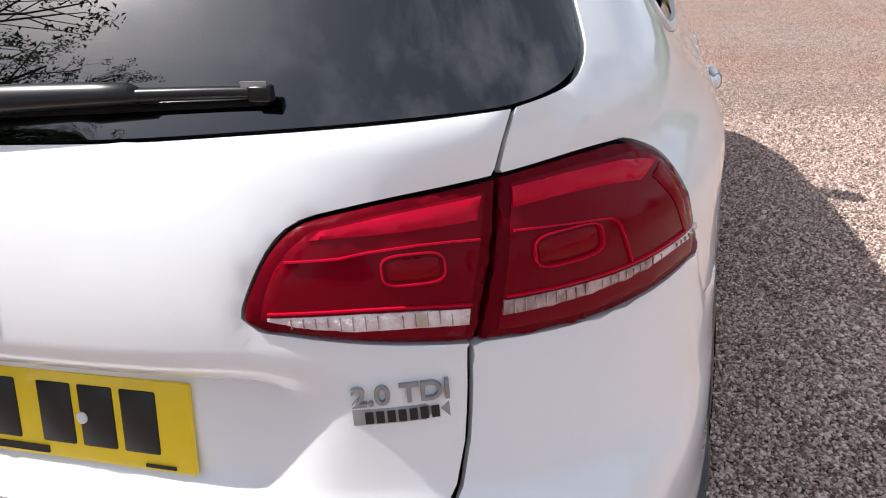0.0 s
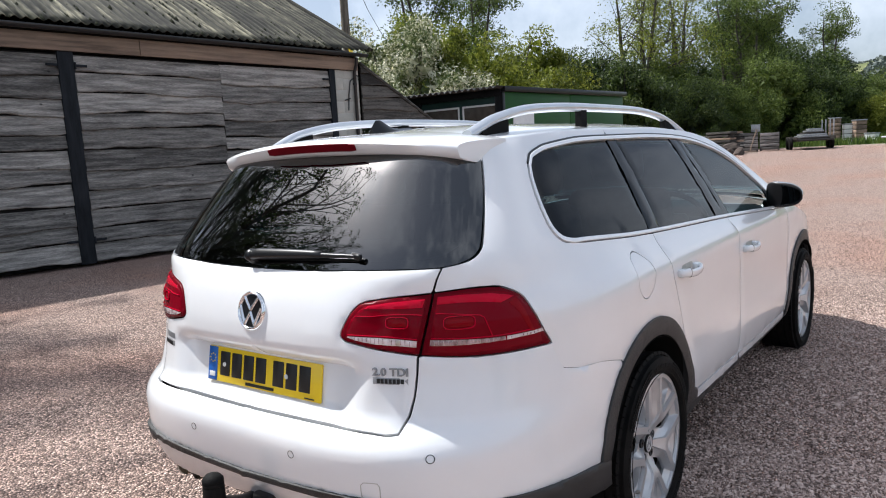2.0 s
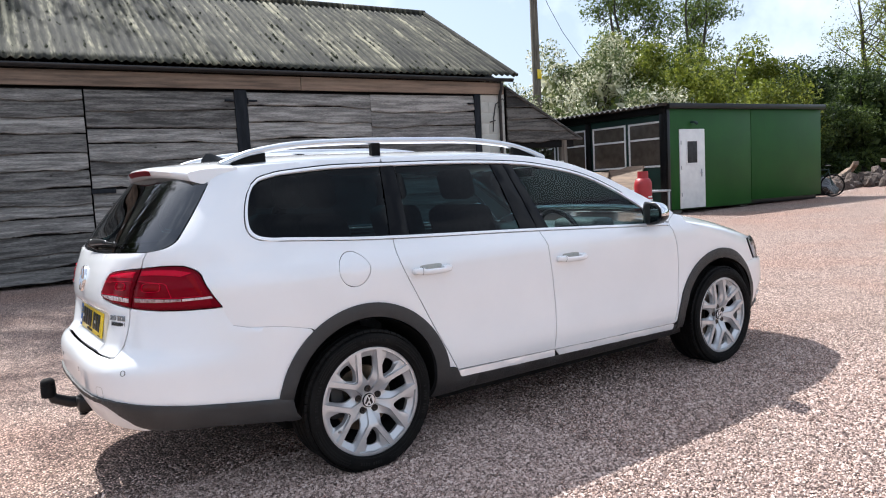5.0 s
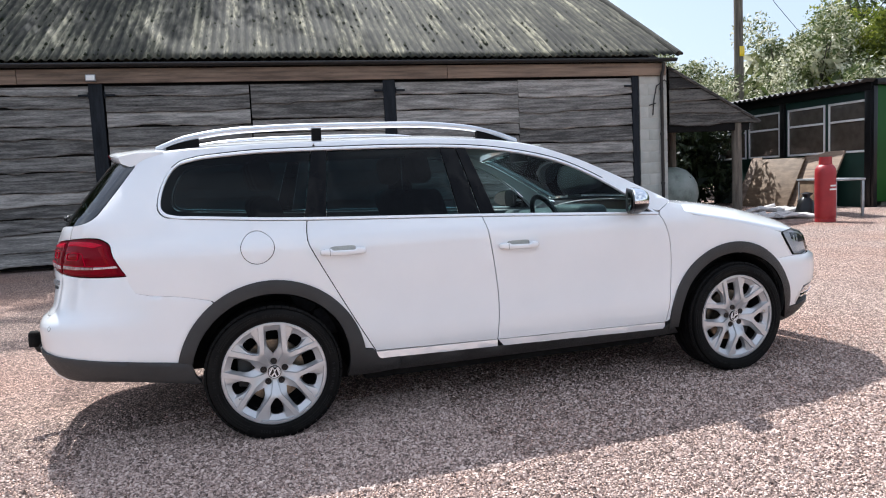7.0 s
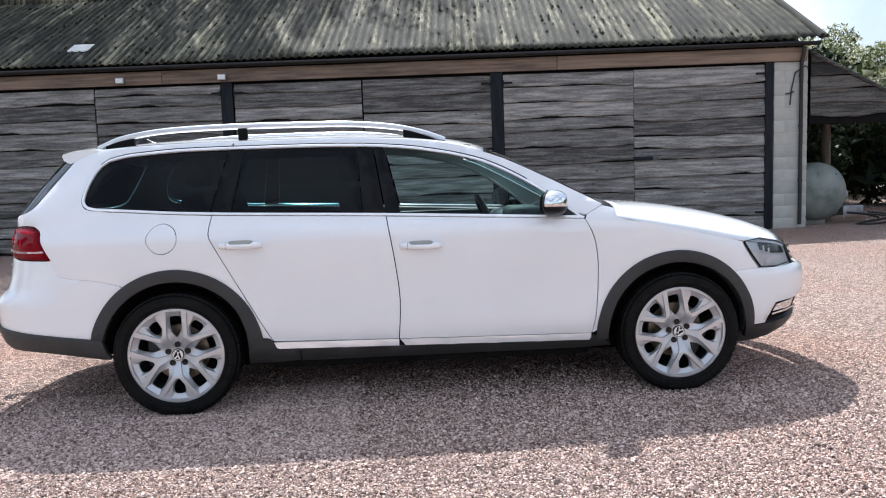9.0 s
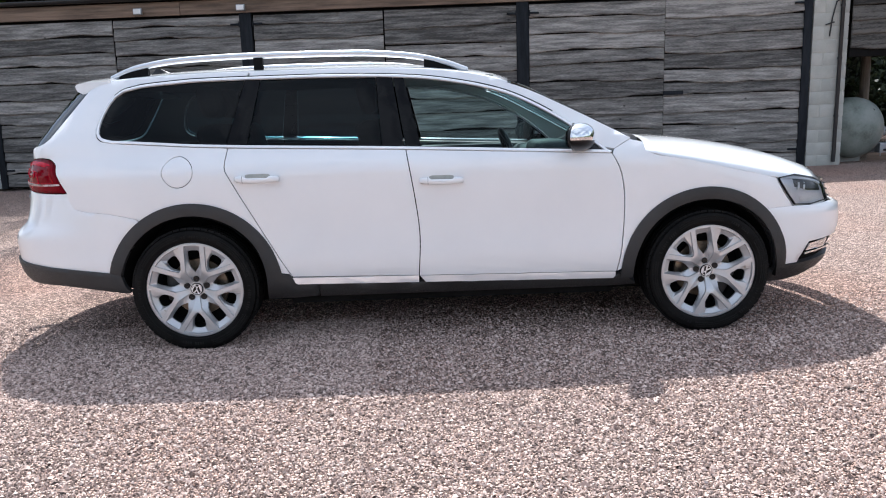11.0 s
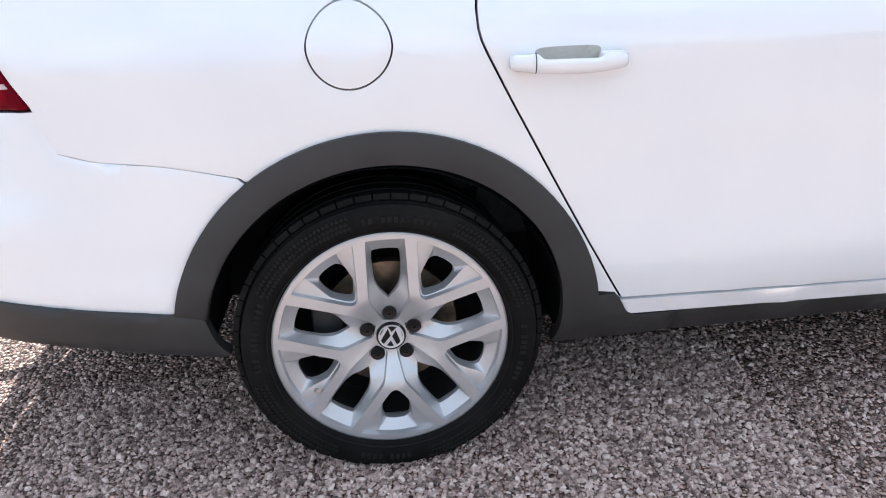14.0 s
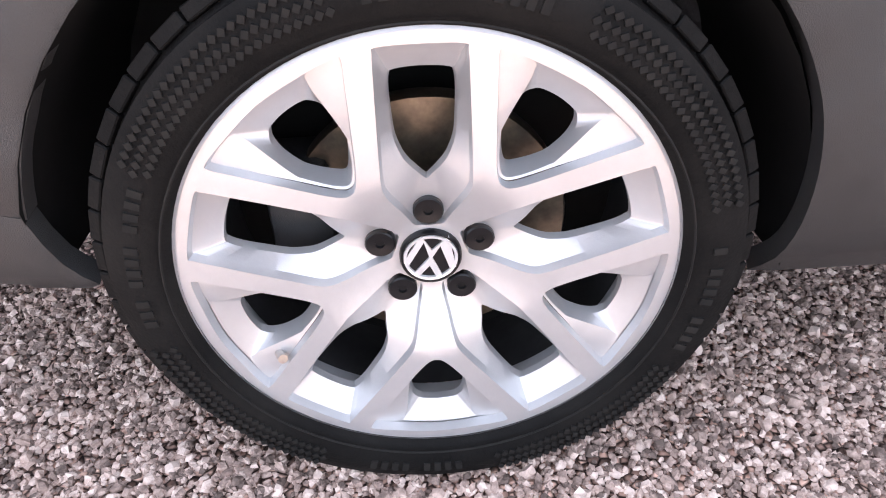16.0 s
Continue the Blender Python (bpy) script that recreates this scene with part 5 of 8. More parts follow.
def car_panels():
    P = lambda *a, **k: panel(*a, **k)
    belt = lambda a, b: [q for q in BELT if a < q[0] < b]
    # doors
    rear_door = [(x + GAP, z) for x, z in SEAM_C] + [(x - GAP, z) for x, z in SEAM_B[::-1]]
    rear_door += [(x, z - 0.003) for x, z in belt(0.23, 1.11)[::-1]]
    front_door = [(x + GAP, z) for x, z in SEAM_B] + [(x - GAP, z) for x, z in SEAM_A[::-1]]
    front_door += [(x, z - 0.003) for x, z in belt(1.15, 2.18)[::-1]]
    # rear quarter
    quarter = [(x - GAP, z) for x, z in SEAM_C[::-1]] + [(x, z - 0.003) for x, z in belt(-0.46, 0.19)[::-1]]
    hoop = offset_line([q for q in DLO_TOP if q[0] < -0.3 or (q[0] < 0.3 and q[1] > 1.3)], 0.003)
    hoop = [(u - 0.002, z) if u < -0.4 else (u, z) for u, z in hoop]
    quarter += [q for q in hoop if q[1] > 1.107]
    quarter += [(ux(x, DITCH(x)), DITCH(x)) for x in (0.30, 0.15, 0.0, -0.1, -0.2, -0.3, -0.4, -0.48)] + [(-0.775, 1.408)]
    quarter += bend([(-0.785, 1.385), (-0.806, 1.27), (-0.831, 1.168), (-0.846, 1.132), (-0.882, 1.1075), (-0.953, 1.0945)], 0.012)
    quarter += [(-0.967, 1.064), (-0.9755, 1.036)]
    quarter += bend([(-0.9735, 1.0325), (-0.893, 1.0375), (-0.835, 1.0365), (-0.797, 1.0315), (-0.744, 1.005), (-0.7165, 0.959), (-0.689, 0.905), (-0.663, 0.862)], 0.012)
    quarter += bend([(-0.650, 0.814), (-0.627, 0.7775), (-0.57, 0.7625), (-0.44, 0.7465), (-0.30, 0.716)])
    quarter += arc(*RA, R_OUT, 125, 9)
    quarter += [(0.492, 0.40)]
    bumper = [(-0.661, 0.8545)] + bend([(-0.70, 0.853), (-0.79, 0.8525), (-0.896, 0.8555), (-1.012, 0.8655)])
    bumper += bend([(-1.0215, 0.862), (-1.0245, 0.82), (-1.033, 0.76), (-1.046, 0.711), (-1.073, 0.6695), (-1.14, 0.6675), (-1.25, 0.669), (MID, 0.6675)])
    bumper += bend([(MID, 0.480), (-1.16, 0.493), (-1.03, 0.490), (-0.80, 0.463), (ux(-0.41, 0.423), 0.423)])
    bumper += arc(*RA, R_OUT, 166, 126)
    bumper += bend([(-0.305, 0.7152), (-0.44, 0.7453), (-0.57, 0.7612), (-0.6258, 0.7758), (-0.6482, 0.812)])
    # wing and front bumper
    wing = [(2.232, 0.352)] + [(x + GAP, z) for x, z in SEAM_A[::-1]] + [(2.21, 1.0), (2.30, 1.045), (2.365, 1.03)]
    wing += U(*bend([(2.372, 0.985), (2.42, 0.965), (2.54, 0.940), (2.85, 0.872), (3.08, 0.818)]))
    wing += U((3.085, 0.80), (3.13, 0.73), (3.18, 0.665), (3.10, 0.662)) + arc(*RF, R_OUT, 46, 176)
    nose = U((3.022, 0.6575), (3.10, 0.6615), (3.18, 0.664), (3.30, 0.660), (3.45, 0.667)) + [(NOSE + 1.2, 0.655), (NOSE + math.pi / 2, 0.64), (NOSE + math.pi / 2, 0.46), (NOSE + 1.15, 0.47)]
    nose += U((3.50, 0.475), (3.30, 0.46), (3.25, 0.375), (3.24, 0.345), (3.16, 0.342)) + arc(*RF, R_OUT, 2, 44)
    frame_side = [(x, DITCH(x)) for x in np.linspace(0.30, 2.30, 40)] + [(2.30, 1.048), (2.21, 1.003)]
    frame_side += [q for q in offset_line(DLO_TOP, 0.003)[::-1] if q[0] > 0.30 and q[1] > 1.0]
    for s, word in (("r", ""), ("l", "")):
        door_r = P("rear_door", rear_door, PAINT, CAR, sides=s)
        door_f = P("front_door", front_door, PAINT, CAR, sides=s)
        hole = [(-0.048 + 0.089 * math.cos(a), 0.951 + 0.081 * math.sin(a)) for a in np.linspace(0, 2 * math.pi, 48)[:-1]]
        if s == "r":
            q = P("rear_quarter", quarter, PAINT, CAR, sides=s, holes=[hole])
            P("fuel_flap", [(-0.048 + 0.0855 * math.cos(a), 0.951 + 0.0775 * math.sin(a)) for a in np.linspace(0, 2 * math.pi, 48)[:-1]], PAINT, q, off=-0.0005, sides=s)
        else:
            P("rear_quarter", quarter, PAINT, CAR, sides=s)
        P("wing", wing, PAINT, CAR, sides=s)
        P("roof_side_frame", frame_side, PAINT, CAR, sides=s)
        # bright strips along the foot of the doors
        for d, a, b in ((door_r, 0.50, 1.1735), (door_f, 1.1785, 2.222)):
            z = lambda x: 0.380 - (x - 0.5) * 0.0175
            P("door_strip", [(a, z(a) - 0.002), (b, z(b) - 0.002), (b, z(b) - 0.036), (a + 0.03, z(a) - 0.036)], BRIGHT, d, "bright strip along the door foot", sides=s, off=0.002,
              place=lambda u, v: (skin(u, v) + skin_normal(u, v) * 0.006 * max(0.0, min(1.0, (z(u) - 0.002 - v) / 0.034)), skin_normal(u, v)))
    P("rear_bumper", bumper, PAINT, CAR, "white rear bumper", sides="c", grid=0.02)
    P("front_bumper", nose, PAINT, CAR, "white front bumper", sides="c")
    # dark inner skin behind the gaps
    inner = [(MID, 0.42), (-0.8, 0.41), (ux(-0.43, 0.37), 0.37)] + arc(*RA, 0.395, 172, -13) + arc(*RF, 0.385, 193, -13) + [(NOSE + 1.3, 0.25), (NOSE + 1.3, 0.62), (2.9, 0.80), (2.3, 0.95), (1.2, 1.0), (-0.4, 1.07), (-0.9, 1.06), (MID, 1.06)]
    P("inner_shell", inner, DARK, CAR, "dark inner body shell", off=-0.024, thick=0.004, sides="c", grid=0.07, place=lambda u, z: (skin(u, z) + Vector((0.05 * float(smoothstep(-1.02, -1.16, u)), 0, 0)), skin_normal(u, z)))

    # cladding: arches, sill, bumper corners
    for s in "rl":
        for (c, a0, a1) in ((RA, -10, 167.5), (RF, -6, 183)):
            if c is RA:
                # the rear trim runs out into the sill
                ring = arc(*c, R_OUT + 0.004, a1, 8) + [(0.456, 0.400), (0.492, 0.398), (0.509, 0.377), (0.522, 0.350), (0.545, 0.3395), (0.640, 0.3385), (0.640, 0.272), (0.52, 0.262), (0.405, 0.260), (0.366, 0.262)]
                r_at = lambda a: R_IN - 0.022 * float(1 - smoothstep(-12, 42, a))
                ring += U(*[(c[0] + r_at(a) * math.cos(radians(a)), c[1] + r_at(a) * math.sin(radians(a))) for a in np.linspace(-11, a1, 60)])
            else:
                ring = arc(*c, R_OUT + 0.004, a1, a0) + arc(*c, R_IN, a0, a1)
            P("wheel_arch_trim", ring, CLAD, CAR, "grained dark plastic arch trim", sides=s, off=0.012, thick=0.03, round_edge=0.006)
        zs = lambda x: 0.343 - (x - 0.5) * 0.0175
        sill = [(x, zs(x)) for x in np.linspace(0.643, 2.2, 12)] + [(2.236, 0.335), (2.27, 0.335), (2.34, 0.27)] + [(x, 0.262) for x in np.linspace(2.2, 0.643, 8)]
        P("sill_trim", sill, CLAD, CAR, "grained dark plastic sill trim", sides=s, off=0.008, thick=0.05, round_edge=0.006)
        front = U((3.15, 0.338), (3.24, 0.340), (3.40, 0.355)) + [(NOSE + 1.2, 0.37), (NOSE + 1.2, 0.30)] + U((3.40, 0.262), (3.20, 0.235), (3.06, 0.235), (3.075, 0.30))
        P("bumper_trim", front, CLAD, CAR, "dark plastic front bumper lip", sides=s, off=0.008, thick=0.06, round_edge=0.006)
    rear = bend([(ux(-0.376, 0.424), 0.424), (ux(-0.435, 0.4385), 0.4385), (-0.80, 0.478), (-1.03, 0.499), (-1.16, 0.50), (MID, 0.487)])
    rear += bend([(MID, 0.468), (-1.2, 0.478), (-1.10, 0.472), (-1.0, 0.415), (-0.93, 0.383), (-0.70, 0.372), (ux(-0.43, 0.3385), 0.3385)])
    rear += U((-0.41, 0.336), (-0.375, 0.329), (-0.350, 0.327), (-0.338, 0.333), (-0.350, 0.346), (-0.362, 0.366), (-0.370, 0.392))
    P("bumper_trim", rear, CLAD, CAR, "grained dark plastic rear bumper trim", sides="c", off=0.012, thick=0.03, round_edge=0.004, grid=0.018)
    skid = bend([(MID, 0.464), (-1.2, 0.474), (-1.10, 0.468), (-1.0, 0.411), (-0.935, 0.374), (-1.1, 0.372), (MID, 0.385)])
    P("skid_plate", skid, SATIN, CAR, "silver rear skid plate", sides="c", off=0.002, thick=0.03, round_edge=0.004, grid=0.02)


def car_glass():
    # window cut into three panes a side, black pillar covers between, bright surround
    inset = 0.0125
    dlo = [q for q in DLO_TOP] + [q for q in BELT[::-1]][1:-1]
    ring = shrink(dlo, -0.002)

    def clip(x_lo, x_hi):
        """The part of the window band between two slanted lines, each (x at belt, x at roof)."""
        lo = lambda z, l: l[0] + (l[1] - l[0]) * (z - 1.03) / 0.39
        inner = shrink(dlo, inset)
        out = []
        n = len(inner)
        for i in range(n):
            p, q = inner[i], inner[(i + 1) % n]
            keep = lambda r: (x_lo is None or r[0] >= lo(r[1], x_lo)) and (x_hi is None or r[0] <= lo(r[1], x_hi))
            a, b = keep(p), keep(q)
            if a:
                out.append(p)
            if a != b:
                t0, t1 = 0.0, 1.0
                for _ in range(24):
                    t = (t0 + t1) / 2
                    r = (p[0] + (q[0] - p[0]) * t, p[1] + (q[1] - p[1]) * t)
                    if keep(r) == a:
                        t0 = t
                    else:
                        t1 = t
                out.append(r)
        return out

    for s in "rl":
        panel("rear_quarter_glass", clip(None, (0.185, 0.275)), GLASS_DARK, CAR, "dark privacy quarter glass", off=-0.006, thick=0.004, sides=s)
        panel("pillar_cover", clip((0.19, 0.28), (0.30, 0.36)), PILLAR, CAR, "gloss black pillar cover", off=-0.003, thick=0.012, sides=s)
        panel("rear_door_glass", clip((0.304, 0.364), (1.005, 0.975)), GLASS_DARK, CAR, "dark privacy door glass", off=-0.006, thick=0.004, sides=s)
        panel("pillar_cover", clip((1.009, 0.979), (1.125, 1.062)), PILLAR, CAR, "gloss black pillar cover", off=-0.003, thick=0.012, sides=s)
        panel("pillar_cover", clip((1.132, 1.069), (1.212, 1.122)), PILLAR, CAR, "gloss black pillar cover", off=-0.003, thick=0.012, sides=s)
        panel("front_door_glass", clip((1.216, 1.126), (2.02, 2.02)), GLASS_CLEAR, CAR, "clear tinted door glass", off=-0.006, thick=0.004, sides=s)
        panel("mirror_sail", clip((2.024, 2.024), None), BLACK, CAR, "black mirror mounting panel", off=-0.004, thick=0.01, sides=s, grid=0.02)
        ribbon("door_gap", [q for q in offset_line(DLO_TOP, 0.0035) if q[1] > 1.2 and q[0] > -0.58], BLACK, CAR, 0.006, 0.0012, 0.004, "black gap round the door frames", sides=s)
        strip = shrink(dlo, 0.0065)
        ribbon("window_strip", strip, BRIGHT, CAR, 0.012, 0.003, 0.012, "satin bright window surround", sides=s, closed=True)
    rear = bend([(MID, 1.083), (-1.36, 1.0855), (-1.2, 1.0915), (-1.06, 1.0960), (-0.955, 1.0985), (-0.89, 1.1115), (-0.8555, 1.133), (-0.840, 1.170), (-0.8145, 1.27), (-0.793, 1.381)], 0.012)
    rear += bend([(-1.0, 1.398), (-1.3, 1.411), (MID, 1.415)])
    panel("rear_window", rear, GLASS_REAR, CAR, "dark tinted heated rear window", off=-0.002, thick=0.004, sides="c", grid=0.03)
    # black ceramic band round its edge
    edge = bend([(MID, 1.105), (-1.36, 1.107), (-1.2, 1.113), (-1.0, 1.1205), (-0.95, 1.128), (-0.905, 1.150), (-0.886, 1.18), (-0.862, 1.27), (-0.845, 1.366)])
    edge += bend([(-1.0, 1.378), (-1.3, 1.388), (MID, 1.392)])
    band = rear + edge[::-1]
    panel("window_band", band, BLACK, CAR, "black painted window border", off=-0.009, thick=0.003, sides="c", round_edge=0)


def car_top():
    ye = lambda x: abs(skin(ux(x, DITCH(x)), DITCH(x)).y)

    def top_grid(name, rows, mat, label, k=20, off=0.0, power=2.4):
        """rows: (x at edge, forward bow, edge y, edge z, crown)."""
        bm = bmesh.new()
        vs = []
        for x, bow, y, z, crown in rows:
            vs.append([bm.verts.new((x + bow * (1 - (abs(s)) ** 2), y * s, z + crown * (1 - abs(s) ** power) + off)) for s in (2 * i / k - 1 for i in range(k + 1))])
        for a, b in zip(vs, vs[1:]):
            for i in range(k):
                bm.faces.new((a[i], b[i], b[i + 1], a[i + 1]))
        bmesh.ops.recalc_face_normals(bm, faces=bm.faces[:])
        if sum(f.normal.z for f in bm.faces) < 0:
            bmesh.ops.reverse_faces(bm, faces=bm.faces[:])
        ob = finish(name, bm, mat, CAR, label, smooth=60)
        mod = ob.modifiers.new("thickness", "SOLIDIFY")
        mod.thickness, mod.offset = 0.006, -1
        return ob

    crown = curve((-0.65, 0.045), (0.0, 0.052), (0.9, 0.052), (1.7, 0.05))
    top_grid("roof", [(x, 0.05 * smoothstep(1.3, 1.72, x), ye(x) - 0.004, DITCH(x) - 0.002, crown(x)) for x in np.linspace(-0.60, 1.68, 34)], PAINT, "white roof panel")
    # windscreen
    rows = []
    for t in np.linspace(0, 1, 16):
        x = 1.70 + 0.60 * t
        rows.append((x, 0.05 + 0.03 * t, ye(x) - 0.012, DITCH(x) - 0.006, 0.045 - 0.02 * t))
    top_grid("windscreen", rows, GLASS_CLEAR, "clear windscreen")
    top_grid("scuttle", [(2.30 + 0.07 * t, 0.09 + 0.02 * t, 0.70, 1.046 - 0.022 * t, 0.028) for t in (0, 0.5, 1)], BLACK, "black scuttle grille")
    edge = curve((2.36, 0.985), (2.45, 0.962), (2.54, 0.942), (2.85, 0.874), (3.08, 0.822), (3.30, 0.792), (3.42, 0.76))
    mid = curve((2.36, 1.045), (2.6, 1.028), (2.9, 0.985), (3.2, 0.915), (3.42, 0.84))
    hood_y = lambda x, z: abs(skin(ux(x, z), z).y) - 0.006
    top_grid("bonnet", [(x, 0.11 - 0.02 * (x - 2.36), hood_y(x, edge(x)), edge(x) + 0.002, mid(x) - edge(x)) for x in np.linspace(2.37, 3.40, 24)], PAINT, "white bonnet", power=3.2)
    # spoiler over the rear window
    bm = bmesh.new()
    k, rings = 24, []
    for i in range(k + 1):
        s = 2 * i / k - 1
        a = abs(s)
        y = 0.532 * s
        xf, xt = -0.44, -0.735 + 0.085 * a ** 2.5
        zt = 1.452 - 0.036 * a ** 2.2
        base = DITCH(-0.44) + crown(-0.44) * (1 - a ** 2.4)
        rings.append([bm.verts.new(p) for p in ((xf, y * 1.07, base + 0.002), (-0.56, y * 1.06, base * 0.5 + zt * 0.5 + 0.008), (xt + 0.05, y, zt + 0.010), (xt + 0.008, y, zt + 0.003), (xt, y, zt - 0.008),
                                                (xt + 0.010, y, zt - 0.034), (xt + 0.04, y, zt - 0.046), (-0.62 + 0.02 * a, y * 1.05, zt - 0.05), (xf, y * 1.07, zt - 0.05))])
    n = len(rings[0])
    for a, b in zip(rings, rings[1:]):
        for j in range(n):
            bm.faces.new((a[j], a[(j + 1) % n], b[(j + 1) % n], b[j]))
    bm.faces.new(rings[0])
    bm.faces.new(rings[-1][::-1])
    bmesh.ops.recalc_face_normals(bm, faces=bm.faces[:])
    sp = finish("roof_spoiler", bm, PAINT, CAR, "white roof spoiler", smooth=55)
    bm = bmesh.new()
    rings = []
    for i in range(17):
        y = 0.2 * (2 * i / 16 - 1)
        a = abs(y) / 0.532
        xt, zt = -0.735 + 0.085 * a ** 2.5, 1.452 - 0.036 * a ** 2.2
        e = 0.003 if i in (0, 16) else 0.0
        rings.append([bm.verts.new(p) for p in ((xt + 0.012, y, zt - 0.002 - e), (xt - 0.004, y, zt - 0.008 - e), (xt + 0.004, y, zt - 0.030 + e), (xt + 0.016, y, zt - 0.034 + e))])
    for a, b in zip(rings, rings[1:]):
        for j in range(3):
            bm.faces.new((a[j], a[j + 1], b[j + 1], b[j]))
    bm.faces.new(rings[0])
    bm.faces.new(rings[-1][::-1])
    bmesh.ops.recalc_face_normals(bm, faces=bm.faces[:])
    finish("brake_light", bm, RED_DEEP, sp, "dark red high brake light", smooth=40)
    # roof rails
    for s in (1, -1):
        bm = bmesh.new()
        rail_z = curve((-0.48, 0.0), (-0.33, 0.041), (-0.1, 0.063), (0.3, 0.071), (0.8, 0.069), (1.15, 0.055), (1.35, 0.029), (1.48, 0.0))
        rings = []
        for x in np.unique(np.concatenate([np.linspace(-0.48, -0.2, 11), np.linspace(-0.2, 1.25, 28), np.linspace(1.25, 1.48, 10)])):
            y = ye(x) - 0.108
            z = DITCH(x) + 0.018 + rail_z(x) + 0.004
            h = 0.017
            rings.append([bm.verts.new((x, -s * (y + 0.021 * math.cos(a)), z + h * math.sin(a))) for a in [math.pi * 2 * q / 12 for q in range(12)]])
        for a, b in zip(rings, rings[1:]):
            for j in range(12):
                bm.faces.new((a[j], a[(j + 1) % 12], b[(j + 1) % 12], b[j]))
        bm.faces.new(rings[0])
        bm.faces.new(rings[-1][::-1])
        bmesh.ops.recalc_face_normals(bm, faces=bm.faces[:])
        rail = finish("roof_rail", bm, RAIL, CAR, "satin silver roof rail", smooth=60)
        for x0, x1, u in ((-0.43, -0.27, 0.5), (0.305, 0.355, 1.0), (1.24, 1.42, 0.5)):
            bm = bmesh.new()
            prof = []
            for x in np.linspace(x0, x1, 7):
                prof.append((x, DITCH(x) + 0.006, DITCH(x) + 0.018 + max(rail_z(x) - 0.006, 0.002)))
            y = ye((x0 + x1) / 2) - 0.108
            vs = [[bm.verts.new((x, -s * yy, z)) for yy, z in ((y - 0.014, a), (y - 0.014, b), (y + 0.014, b), (y + 0.014, a))] for x, a, b in prof]
            for a, b in zip(vs, vs[1:]):
                for j in range(4):
                    bm.faces.new((a[j], a[(j + 1) % 4], b[(j + 1) % 4], b[j]))
            bm.faces.new(vs[0])
            bm.faces.new(vs[-1][::-1])
            bmesh.ops.recalc_face_normals(bm, faces=bm.faces[:])
            finish("rail_foot", bm, DARK, rail, "black rail foot", smooth=40)
    # antenna fin
    bm = bmesh.new()
    rings = []
    for t in np.linspace(0, 1, 10):
        x = -0.42 + 0.23 * t
        h = 0.008 + 0.042 * math.exp(-((t - 0.16) / 0.26) ** 2) * (1 if t > 0.0 else 0.5)
        w = 0.028 * math.sin(math.pi * (0.1 + 0.85 * t)) + 0.006
        z0 = DITCH(x) + crown(x) - 0.004
        rings.append([bm.verts.new((x, w * math.cos(a) * (1 - 0.75 * math.sin(a)), z0 + h * math.sin(a))) for a in [math.pi * q / 10 for q in range(11)]])
    for a, b in zip(rings, rings[1:]):
        for j in range(10):
            bm.faces.new((a[j], a[j + 1], b[j + 1], b[j]))
    bm.faces.new(rings[0])
    bm.faces.new(rings[-1][::-1])
    bmesh.ops.recalc_face_normals(bm, faces=bm.faces[:])
    finish("antenna_fin", bm, BLACK, CAR, "black shark-fin antenna", smooth=50)


